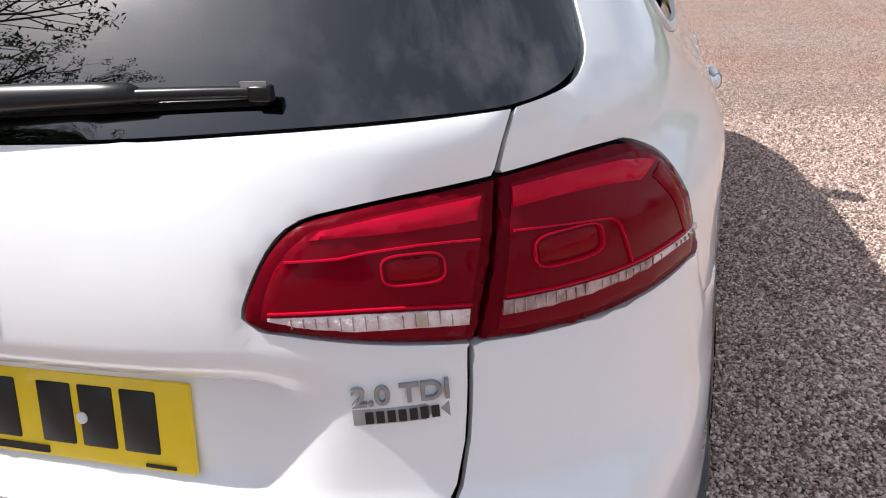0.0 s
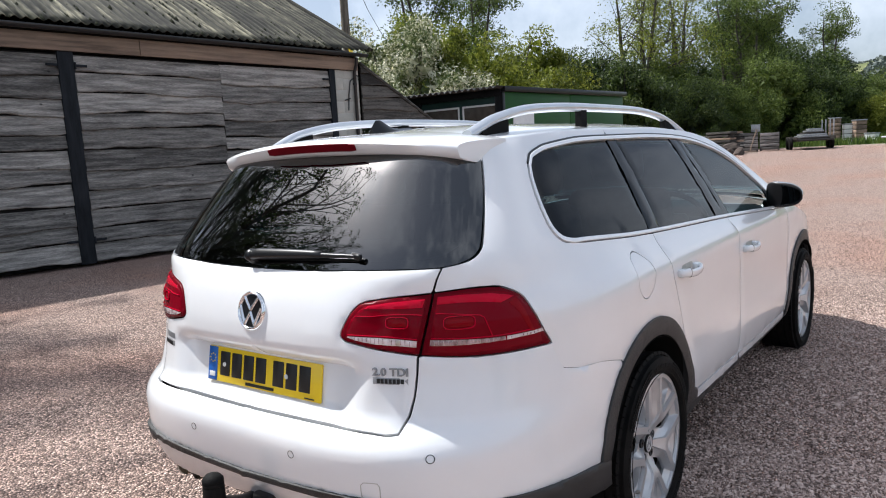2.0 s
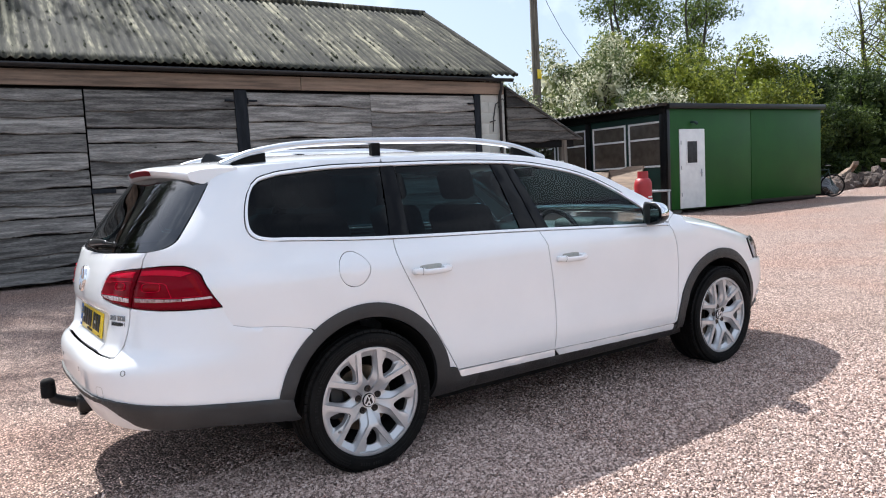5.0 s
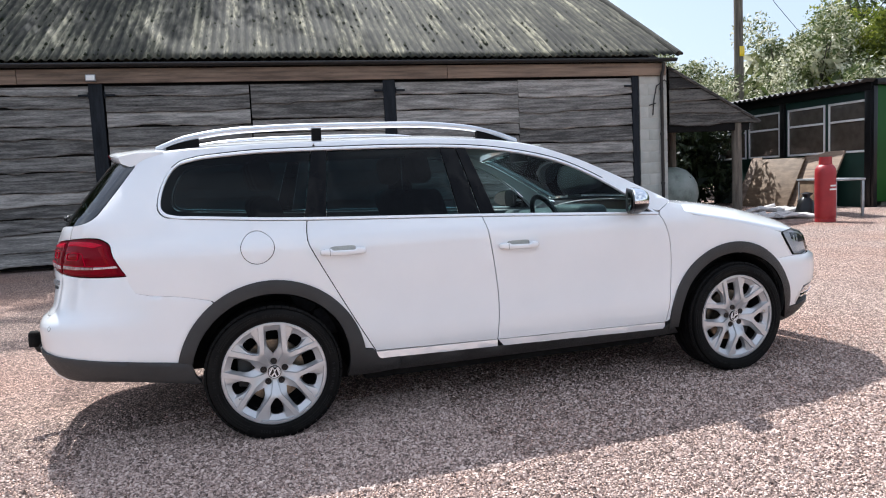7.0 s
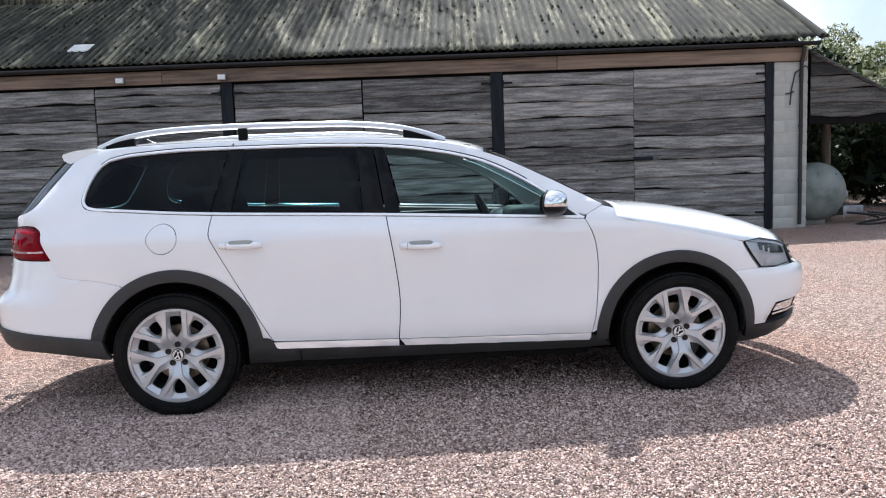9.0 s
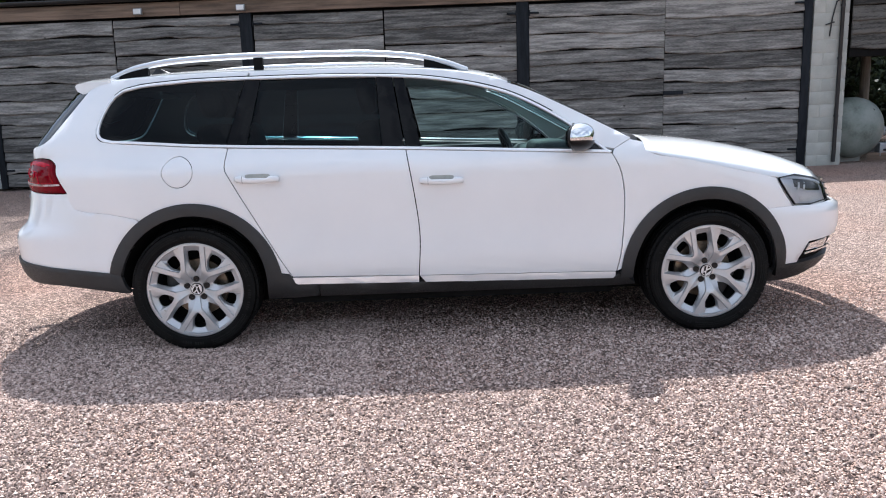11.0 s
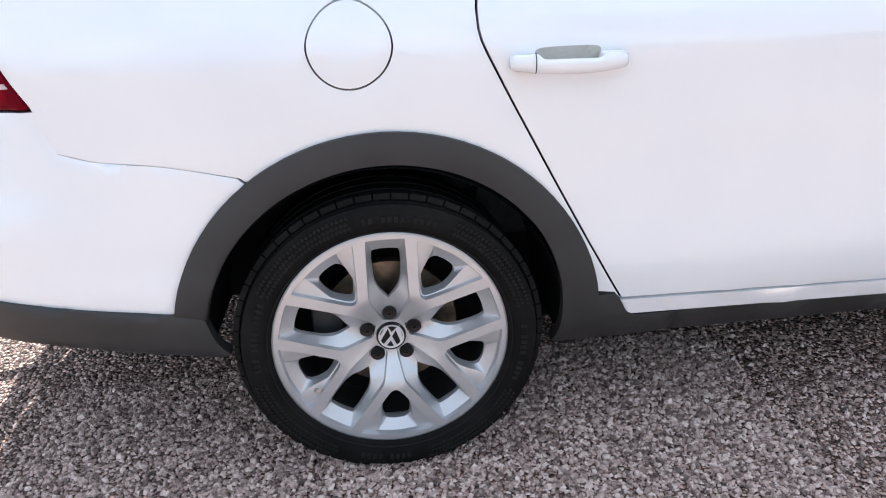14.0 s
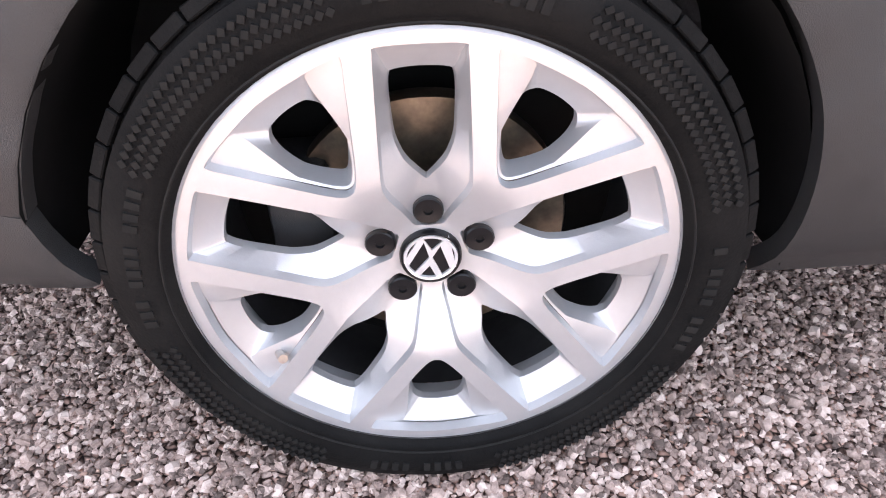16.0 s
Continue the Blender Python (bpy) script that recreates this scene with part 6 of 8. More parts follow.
def car_tail():
    # tailgate below the window, cut out for the lamps
    gate = bend([(MID, 1.0785), (-1.36, 1.081), (-1.2, 1.087), (-1.06, 1.0913), (-0.959, 1.0935)]) + [(-0.9725, 1.064), (-0.981, 1.037)]
    gate += bend([(-0.9855, 1.0315), (-1.065, 1.0255), (-1.12, 1.0185), (-1.167, 1.0090), (-1.193, 0.9915), (-1.2112, 0.9665), (-1.2262, 0.9375), (-1.2335, 0.914), (-1.2205, 0.9005), (-1.195, 0.8945), (-1.12, 0.880), (-1.0245, 0.8662)], 0.012)
    gate += bend([(-1.0275, 0.862), (-1.0305, 0.82), (-1.039, 0.76), (-1.052, 0.7145), (-1.0765, 0.675), (-1.14, 0.673), (-1.25, 0.675), (MID, 0.673)])
    tail = panel("tailgate", gate, PAINT, CAR, "white tailgate", sides="c", grid=0.02)
    out_edge = bend([(-0.668, 0.862), (-0.694, 0.905), (-0.7215, 0.958), (-0.7485, 1.0025), (-0.799, 1.0275)], 0.012)
    outer = bend([(-1.0145, 0.8705), (-0.896, 0.8605), (-0.79, 0.8575), (-0.672, 0.8585)]) + out_edge + bend([(-0.835, 1.0325), (-0.893, 1.0335), (-0.977, 1.0285)])
    inner = bend([(-1.0215, 0.871), (-1.12, 0.8845), (-1.195, 0.899), (-1.2175, 0.9045), (-1.2295, 0.914), (-1.2225, 0.937), (-1.2075, 0.965), (-1.19, 0.988), (-1.165, 1.005), (-1.12, 1.014), (-1.065, 1.021), (-0.983, 1.027)], 0.012)
    for s in "rl":
        for poly, holder, seg in ((outer, CAR, "o"), (inner, tail, "i")):
            lamp = panel("tail_lamp", poly, RED_DEEP, holder, "red tail lamp with clear strip", sides=s, off=0.001, thick=0.03, grid=0.009, round_edge=0.004)
            side, clear = None, []
            if seg == "o":
                body = bend([(-0.998, 0.8785), (-0.896, 0.870), (-0.79, 0.868), (-0.700, 0.8695)]) + bend([(-0.703, 0.905), (-0.730, 0.958), (-0.757, 0.998), (-0.800, 1.0185)], 0.015) + bend([(-0.893, 1.0245), (-0.969, 1.0215)])
                band = bend([(-0.972, 0.999), (-0.912, 1.0005), (-0.854, 0.9965), (-0.811, 0.990)], 0.02) + bend([(-0.772, 1.0020), (-0.828, 1.0145), (-0.907, 1.0195), (-0.969, 1.0178)], 0.02)
                side = bend([(-0.768, 0.998), (-0.748, 0.965), (-0.734, 0.930), (-0.722, 0.905), (-0.733, 0.9045), (-0.748, 0.930), (-0.766, 0.962), (-0.790, 0.988)], 0.015)
                clear = [(LENS_SMOKE, "smoked ribbed lens strip", bend([(-0.993, 0.895), (-0.916, 0.8925), (-0.806, 0.893)]) + bend([(-0.806, 0.903), (-0.867, 0.904), (-0.916, 0.907), (-0.991, 0.9105)])),
                         (LENS_WHITE, "ribbed clear lens strip", bend([(-0.802, 0.893), (-0.745, 0.895), (-0.694, 0.898)]) + bend([(-0.700, 0.907), (-0.746, 0.904), (-0.802, 0.903)]))]
                lines = ([(-0.975, 0.9775), (-0.932, 0.974), (-0.868, 0.966), (-0.858, 0.9594), (-0.8405, 0.910)], [(-0.989, 0.9145), (-0.90, 0.910), (-0.81, 0.908), (-0.735, 0.910)])
                centre, half = (-0.9195, 0.952), (0.038, 0.0165)
            else:
                body = bend([(-1.031, 0.879), (-1.12, 0.891), (-1.195, 0.906), (-1.213, 0.914), (-1.208, 0.934), (-1.196, 0.961), (-1.180, 0.981), (-1.160, 0.996), (-1.12, 1.005), (-1.065, 1.012), (-0.996, 1.0175)], 0.014)
                band = bend([(-1.160, 0.9895), (-1.133, 0.9905), (-1.082, 0.991), (-1.008, 0.993)], 0.02) + bend([(-1.000, 1.0145), (-1.08, 1.0082), (-1.148, 0.998)], 0.015)
                clear = [(LENS_WHITE, "ribbed clear lens strip", bend([(-1.0255, 0.892), (-1.072, 0.8965), (-1.118, 0.8985), (-1.1635, 0.9035), (-1.206, 0.9135)]) + bend([(-1.206, 0.9165), (-1.12, 0.9165), (-1.07, 0.914), (-1.0235, 0.9085)]))]
                lines = ([(-1.184, 0.9705), (-1.135, 0.9713), (-1.11, 0.975), (-1.0535, 0.9775), (-1.008, 0.975)], [(-1.205, 0.9205), (-1.12, 0.9205), (-1.07, 0.918), (-1.022, 0.913)])
                centre, half = (-1.071, 0.956), (0.028, 0.0145)
            panel("lens_body", body, RED_MID, lamp, sides=s, off=0.0036, thick=0.006, grid=0.008, round_edge=0.002)
            panel("lens_band", band, RED_BRIGHT, lamp, sides=s, off=0.0066, thick=0.006, grid=0.008, round_edge=0.002)
            if side:
                panel("lens_side", side, RED_LENS, lamp, sides=s, off=0.0066, thick=0.006, grid=0.008, round_edge=0.002)
            for mat, lab, strip in clear:
                cs = panel("clear_strip", strip, mat, lamp, lab, sides=s, off=0.0068, thick=0.006, grid=0.008, round_edge=0.002)
                n_rib = int((max(q[0] for q in strip) - min(q[0] for q in strip)) / 0.011)
                for k in range(1, n_rib):
                    u = min(q[0] for q in strip) + 0.011 * k
                    lo_hi = [q[1] for q in strip if abs(q[0] - u) < 0.022]
                    if lo_hi and max(lo_hi) - min(lo_hi) > 0.006:
                        ribbon("lens_rib", [(u, min(lo_hi) + 0.0025), (u, max(lo_hi) - 0.0015)], STEEL if mat is LENS_SMOKE else LENS_SMOKE, cs, 0.0016, 0.0076, 0.004, sides=s)
            if seg == "i":
                bulb = [(-1.069 + 0.0075 * math.cos(a), 0.9055 + 0.0075 * math.sin(a)) for a in np.linspace(0, 2 * math.pi, 19)[:-1]]
                panel("lens_bulb", bulb, STEEL, cs, "round reverse bulb", sides=s, off=0.0078, thick=0.003, grid=0.006, round_edge=0.0012)
            for ln in lines:
                ribbon("lens_line", bend(ln, 0.015), RED_BRIGHT, lamp, 0.0028, 0.0068, 0.004, sides=s)
            bowl = [(centre[0] + half[0] * np.sign(math.cos(a)) * abs(math.cos(a)) ** 0.55, centre[1] + half[1] * np.sign(math.sin(a)) * abs(math.sin(a)) ** 0.55) for a in np.linspace(0, 2 * math.pi, 41)[:-1]]
            ribbon("lens_ring", bowl, RED_BRIGHT, lamp, 0.0028, 0.0082, 0.004, sides=s, closed=True)
            panel("lens_bowl", shrink(bowl, 0.004), RED_LENS, lamp, sides=s, off=0.0064, thick=0.004, grid=0.008, round_edge=0.002)
    # registration plate: bars for the characters
    plate_x = -0.991
    pl = empty("number_plate", label="yellow rear number plate with dark character bars")
    pl.parent = tail
    pl.matrix_local = pose(plate_x, 0.0, 0.760, 0, 10.0, 0)
    block("plate_board", (-0.008, 0.0, -0.26, 0.26, -0.056, 0.056), YELLOW, pl, 0.003, "yellow reflective board")
    block("plate_band", (-0.0095, -0.004, 0.214, 0.258, -0.054, 0.054), BLUE, pl, 0.001, "blue band")
    for k in range(8):
        a = 2 * math.pi * k / 8
        block("star", (-0.0105, -0.009, 0.236 + 0.013 * math.cos(a) - 0.002, 0.236 + 0.013 * math.cos(a) + 0.002, 0.016 + 0.013 * math.sin(a), 0.020 + 0.013 * math.sin(a)), YELLOW, pl, 0.0)
    block("band_bar", (-0.0105, -0.009, 0.222, 0.250, -0.042, -0.026), PLATE_WHITE, pl, 0.001)
    y = 0.198
    for k in range(7):
        block("character_bar", (-0.0098, -0.007, y - 0.047, y, -0.034, 0.043), INK, pl, 0.002)
        y -= 0.0575 + (0.022 if k == 3 else 0.0)
    block("dealer_bar", (-0.0098, -0.007, -0.06, 0.07, -0.050, -0.041), INK, pl, 0.0)
    block("maker_bar", (-0.0098, -0.007, -0.235, -0.195, -0.051, -0.047), INK, pl, 0.0)
    for yy in (0.176, -0.115):
        bm = bmesh.new()
        lathe(bm, [(0.0, -0.013), (0.007, -0.012), (0.008, -0.006)], "x", 16, (0, yy, 0.002))
        part("plate_screw", bm, WHITE_FRAME, pl, smooth=50)
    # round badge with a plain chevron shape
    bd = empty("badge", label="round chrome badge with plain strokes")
    bd.parent = tail
    bd.matrix_local = pose(-1.010, 0.0, 0.957, 0, 12, 0)
    bm = bmesh.new()
    lathe(bm, [(0.0, -0.004), (0.050, -0.004), (0.052, 0.004)], "x", 40)
    part("badge_field", bm, BLACK, bd, smooth=40)
    bm = bmesh.new()
    lathe(bm, [(0.048, -0.003), (0.050, -0.010), (0.055, -0.012), (0.060, -0.008), (0.061, 0.004)], "x", 48)
    part("badge_ring", bm, CHROME, bd, smooth=60)
    for pts in (((0.030, 0.040), (0.0, 0.002), (-0.030, 0.040)), ((0.047, 0.012), (0.022, -0.042), (0.0, -0.004), (-0.022, -0.042), (-0.047, 0.012))):
        for (a, b), (c, d) in zip(pts, pts[1:]):
            bm = bmesh.new()
            tube(bm, [(-0.007, a, b), (-0.007, c, d)], 0.0058, 8)
            part("stroke", bm, CHROME, bd, smooth=60)
    # model lettering
    txt = bpy.data.curves.new("engine_badge", "FONT")
    txt.body, txt.size, txt.extrude, txt.bevel_depth, txt.align_x = "2.0 TDI", 0.034, 0.004, 0.0007, "CENTER"
    p, n = skin(-1.094, 0.823), skin_normal(-1.094, 0.823)
    t_ob = new("engine_badge", txt)
    t_ob.data.materials.append(GALV)
    yy = n.cross(Vector((0, 0, 1))).normalized() * -1
    rot = Matrix((yy, Vector((0, 0, 1)) - n * n.z, n)).transposed().to_4x4()
    t_ob.parent = tail
    t_ob.matrix_local = Matrix.Translation(p + n * 0.002 - Vector((0, 0, 0.008))) @ rot @ Matrix.Diagonal((0.98, 0.86, 1, 1))
    for sgn, u0, u1, zc in ((1, -1.050, -1.141, 0.800), (-1, -1.055, -1.146, 0.800)):
        bar = [(u0, zc - 0.009), (u1, zc - 0.009), (u1, zc + 0.009), (u0, zc + 0.009)]
        s = "r" if sgn == 1 else "l"
        bdg = panel("badge_bar", bar, GALV, tail, "chrome badge bar", sides=s, off=0.003, thick=0.006, grid=0.02)
        n_bar = 7
        for k in range(n_bar):
            a = u0 - 0.010 - (0.072) * k / n_bar
            panel("badge_mark", [(a, zc - 0.006), (a - 0.0075, zc - 0.006), (a - 0.0075, zc + 0.006), (a, zc + 0.006)], INK, bdg, sides=s, off=0.0036, thick=0.003, grid=0.02, round_edge=0)
    for k in range(6):
        a = -1.062 - 0.0145 * k
        panel("badge_mark", [(a, 0.817), (a - 0.011, 0.817), (a - 0.011, 0.835), (a, 0.835)], GALV, tail, sides="l", off=0.003, thick=0.005, grid=0.02, round_edge=0.001)
    # wiper
    wp = empty("rear_wiper", label="black rear wiper arm and blade")
    wp.parent = CAR
    at = lambda u, z, h: skin(u, z) + skin_normal(u, z) * h
    yw = lambda y, z, h: at(-math.atan2(tail_x(z), -y) if y < 0 else -(math.pi - math.atan2(tail_x(z), y)), z, h)
    bm = bmesh.new()
    tube(bm, [yw(0.055, 1.106, -0.006), yw(0.055, 1.106, 0.026), yw(0.055, 1.106, 0.034)], [0.020, 0.019, 0.010], 16)
    rings = []
    for y, z, h, wd, th in ((0.066, 1.103, 0.016, 0.010, 0.008), (0.055, 1.106, 0.020, 0.020, 0.012), (0.01, 1.110, 0.022, 0.021, 0.012), (-0.10, 1.114, 0.021, 0.018, 0.011), (-0.20, 1.117, 0.019, 0.0145, 0.010), (-0.238, 1.1175, 0.018, 0.0125, 0.009), (-0.248, 1.1175, 0.015, 0.008, 0.005)):
        n = skin_normal(-1.3, z)
        up = Vector((0, 0, 1)) - n * n.z
        rings.append([bm.verts.new(yw(y, z, h) + up.normalized() * wd * 0.8 * math.cos(a) + n * th * np.sign(math.sin(a)) * abs(math.sin(a)) ** 0.6) for a in [2 * math.pi * k / 14 for k in range(14)]])
    for a, b in zip(rings, rings[1:]):
        for k in range(14):
            bm.faces.new((a[k], a[(k + 1) % 14], b[(k + 1) % 14], b[k]))
    bm.faces.new(rings[0])
    bm.faces.new(rings[-1][::-1])
    bmesh.ops.recalc_face_normals(bm, faces=bm.faces[:])
    part("wiper_arm", bm, BLACK, wp, "satin black wiper arm cover", smooth=60)
    bm = bmesh.new()
    tube(bm, [yw(-0.24, 1.117, 0.015), yw(-0.32, 1.118, 0.014), yw(-0.385, 1.1185, 0.011)], [0.0075, 0.0065, 0.006], 8)
    box(bm, -0.007, 0.007, -0.012, 0.012, -0.008, 0.008, 0.003, 2, m=Matrix.Translation(yw(-0.378, 1.117, 0.012)))
    blade = part("wiper_blade", bm, BLACK, wp, smooth=60)
    box_m = Matrix.Translation(yw(-0.372, 1.1215, 0.0195))
    bm = bmesh.new()
    box(bm, -0.0012, 0.0012, -0.014, 0.014, -0.003, 0.003, 0, 1, m=box_m)
    part("maker_bar", bm, GALV, blade, "small grey marking on the blade end")
    bm = bmesh.new()
    tube(bm, [yw(0.04, 1.103, 0.002), yw(-0.2, 1.109, 0.003), yw(-0.38, 1.113, 0.003)], 0.004, 6)
    part("wiper_rubber", bm, RUBBER, wp, smooth=60)
    # parking sensors and towing-eye cover
    for u, z in ((-1.0, 0.62), (-1.37, 0.583)):
        for s in "rl":
            ring = [(u + 0.0095 * math.cos(a), z + 0.0105 * math.sin(a)) for a in np.linspace(0, 2 * math.pi, 21)[:-1]]
            sen = panel("parking_sensor", shrink(ring, 0.0015), PAINT, CAR, "round white parking sensor", sides=s, off=0.0015, thick=0.004, grid=0.01, round_edge=0.0008)
            ribbon("sensor_ring", ring, BLACK, sen, 0.0018, 0.0012, 0.003, sides=s, closed=True)
    cover = [(-1.118, 0.505), (-1.165, 0.503), (-1.165, 0.538), (-1.158, 0.546), (-1.123, 0.548), (-1.118, 0.54)]
    ribbon("towing_eye_cover", bend([cover[1], cover[2], cover[3], cover[4], cover[5], cover[0]], 0.01), BLOCK, CAR, 0.0025, 0.0006, 0.003, "thin seam of the towing eye cover")
    # tow ball and its black cap, exhaust tips
    tow = empty("tow_bar", label="black capped tow ball under the bumper")
    tow.parent = CAR
    bm = bmesh.new()
    tube(bm, [(-0.80, 0.0, 0.37), (-1.0, 0.0, 0.372), (-1.12, 0.0, 0.388), (-1.185, 0.0, 0.418), (-1.203, 0.0, 0.46)], [0.03, 0.028, 0.026, 0.024, 0.022], 12)
    part("tow_neck", bm, BLACK, tow, smooth=60)
    bm = bmesh.new()
    lathe(bm, [(0.0, 0.517), (0.020, 0.514), (0.030, 0.503), (0.031, 0.496), (0.029, 0.494), (0.031, 0.491), (0.031, 0.484), (0.029, 0.482), (0.031, 0.479), (0.032, 0.450), (0.030, 0.430), (0.0, 0.428)], "z", 24, (-1.205, 0, 0))
    part("tow_ball_cap", bm, RUBBER, tow, "ribbed black rubber cap", smooth=40)
    bm = bmesh.new()
    box(bm, -1.10, -1.0, -0.11, -0.03, 0.350, 0.425, 0.012)
    tube(bm, [(-1.05, -0.07, 0.36), (-1.075, -0.08, 0.345), (-1.09, -0.085, 0.352)], 0.014, 10)
    box(bm, -1.0, -0.9, -0.2, 0.2, 0.33, 0.39, 0.015)
    part("tow_socket", bm, BLACK, tow)
    for y in (0.44, 0.52):
        bm = bmesh.new()
        lathe(bm, [(0.030, -0.965), (0.034, -0.97), (0.036, -0.965), (0.036, -0.80), (0.03, -0.80)], "x", 24, (0, y, 0.335), close=True)
        part("exhaust_tip", bm, DISC, CAR, "dulled steel exhaust tip", smooth=50)


def car_fittings():
    for s in (1, -1):
        sd = "r" if s == 1 else "l"
        # door handles
        for x0, z in ((0.255, 0.905), (1.195, 0.868)):
            h = empty("door_handle", label="white body-coloured door handle")
            h.parent = CAR
            bm = bmesh.new()
            rings = []
            for t in np.linspace(0, 1, 29):
                x = x0 + 0.225 * t
                w = side_w(z)
                e = math.sin(math.pi * (0.06 + 0.88 * t)) ** 0.35
                out = w + 0.012 + 0.026 * math.sin(math.pi * t) ** 0.5
                hh = 0.0205 * e
                low_top = 1.0 - 0.62 * float(smoothstep(0.20, 0.27, t) * smoothstep(0.80, 0.73, t))
                rings.append([bm.verts.new((x, -s * (out + 0.009 * math.cos(a)), z + hh * math.sin(a) * (low_top if math.sin(a) > 0 else 1.0) + 0.004 * (0.5 - t))) for a in [2 * math.pi * q / 14 for q in range(14)]])
            for a, b in zip(rings, rings[1:]):
                for j in range(14):
                    bm.faces.new((a[j], a[(j + 1) % 14], b[(j + 1) % 14], b[j]))
            bm.faces.new(rings[0])
            bm.faces.new(rings[-1][::-1])
            bmesh.ops.recalc_face_normals(bm, faces=bm.faces[:])
            part("grip", bm, PAINT, h, smooth=60)
            # seam of the end cap
            t = 0.19
            e, out = math.sin(math.pi * (0.06 + 0.88 * t)) ** 0.35, side_w(z) + 0.012 + 0.026 * math.sin(math.pi * t) ** 0.5
            bm = bmesh.new()
            tube(bm, [(x0 + 0.225 * t, -s * (out + 0.0093 * math.cos(a)), z + 0.0208 * e * math.sin(a) + 0.0012) for a in [math.pi * 2 * q / 20 for q in range(21)]], 0.0009, 5, caps=False)
            part("cap_seam", bm, DARK, h, "thin dark seam of the handle end cap", smooth=60)
            for xx in (x0 + 0.028, x0 + 0.197):
                bm = bmesh.new()
                box(bm, xx - 0.026, xx + 0.026, min(-s * (side_w(z) - 0.004), -s * (side_w(z) + 0.022)), max(-s * (side_w(z) - 0.004), -s * (side_w(z) + 0.022)), z - 0.015, z + 0.015, 0.008)
                part("mount", bm, PAINT, h)
            # flat grey patch paints the shade of the grip recess
            cup = [(x0 + 0.113 + 0.064 * np.sign(math.cos(a)) * abs(math.cos(a)) ** 0.4, z + 0.012 + 0.014 * np.sign(math.sin(a)) * abs(math.sin(a)) ** 0.5) for a in np.linspace(0, 2 * math.pi, 25)[:-1]]
            panel("cup", cup, BLOCK, h, "grip recess, its shade put into a flat grey", sides=sd, off=0.0012, thick=0.004, grid=0.02, round_edge=0.001)
        # door mirror
        mir = empty("door_mirror", label="door mirror with chrome shell and black foot")
        mir.parent = CAR
        for nm, mat, low, lab in (("mirror_shell", CHROME, False, "chrome mirror shell"), ("mirror_underside", BLACK, True, "black mirror underside")):
            g = bmesh.new()
            bmesh.ops.create_uvsphere(g, u_segments=28, v_segments=18, radius=1.0)
            bmesh.ops.delete(g, geom=[f for f in g.faces if (f.calc_center_median().z < -0.22) != low], context="FACES")
            for v in g.verts:
                x, y, z = v.co
                fx = 0.098 * np.sign(x) * abs(x) ** 0.8 if x > 0 else 0.026 * x
                v.co = Vector((1.998 + fx + 0.045 * y * s, -s * 0.892 + 0.102 * np.sign(y) * abs(y) ** 0.75, 1.066 + 0.076 * np.sign(z) * abs(z) ** 0.75 * (0.92 - 0.30 * y * -s)))
            part(nm, g, mat, mir, lab, smooth=60)
        g = bmesh.new()
        bmesh.ops.create_uvsphere(g, u_segments=20, v_segments=10, radius=1.0)
        for v in g.verts:
            x, y, z = v.co
            v.co = Vector((1.980 + 0.010 * x + 0.045 * y * s, -s * 0.892 + 0.103 * np.sign(y) * abs(y) ** 0.6, 1.066 + 0.073 * np.sign(z) * abs(z) ** 0.6 * (0.92 - 0.30 * y * -s)))
        part("mirror_rim", g, BLACK, mir, "black mirror rim", smooth=60)
        g = bmesh.new()
        ring = [(0.094 * np.sign(math.cos(a)) * abs(math.cos(a)) ** 0.6, 0.060 * np.sign(math.sin(a)) * abs(math.sin(a)) ** 0.6) for a in np.linspace(0, 2 * math.pi, 41)[:-1]]
        g.faces.new([g.verts.new((1.969 + 0.46 * a * s, -s * 0.892 + a, 1.066 + b * (0.92 - 3.0 * a * -s))) for a, b in ring])
        bmesh.ops.solidify(g, geom=g.faces[:], thickness=0.004)
        part("mirror_glass", g, MIRROR, mir, "mirror glass", smooth=60)
        bm = bmesh.new()
        tube(bm, [(2.07, -s * 0.775, 1.010), (2.05, -s * 0.81, 1.016), (2.02, -s * 0.85, 1.028)], [0.022, 0.018, 0.022], 12)
        part("mirror_foot", bm, BLACK, mir, smooth=60)
        # headlamp
        hl = U((3.092, 0.808), (3.10, 0.822), (3.20, 0.832), (3.34, 0.805), (3.41, 0.775), (3.455, 0.672), (3.30, 0.662), (3.195, 0.668), (3.14, 0.735))
        lamp = panel("headlamp", hl, SATIN, CAR, "headlamp with clear cover and chrome inside", sides=sd, off=-0.012, thick=0.05, grid=0.03)
        panel("lamp_cover", shrink(hl, 0.002), GLASS_LENS, lamp, "clear lamp cover", sides=sd, off=0.001, thick=0.004, grid=0.02).visible_shadow = False
        ribbon("lamp_rim", shrink(hl, 0.004), BLACK, lamp, 0.005, 0.002, 0.01, "black lamp rim", sides=sd, closed=True)
        panel("lamp_reflector", U((3.24, 0.68), (3.42, 0.685), (3.40, 0.715), (3.30, 0.725), (3.23, 0.71)), PLATE_WHITE, lamp, "bright reflector", sides=sd, off=-0.008, thick=0.006, grid=0.02)
        panel("lamp_strip", U((3.12, 0.775), (3.18, 0.70), (3.20, 0.70), (3.15, 0.785)), PLATE_WHITE, lamp, "bright side strip", sides=sd, off=-0.008, thick=0.006, grid=0.02)
        panel("lamp_bezel", U((3.19, 0.815), (3.33, 0.79), (3.39, 0.765), (3.40, 0.73), (3.29, 0.74), (3.20, 0.765)), DARK_GREY, lamp, "dark grey upper bezel", sides=sd, off=-0.008, thick=0.006, grid=0.02)
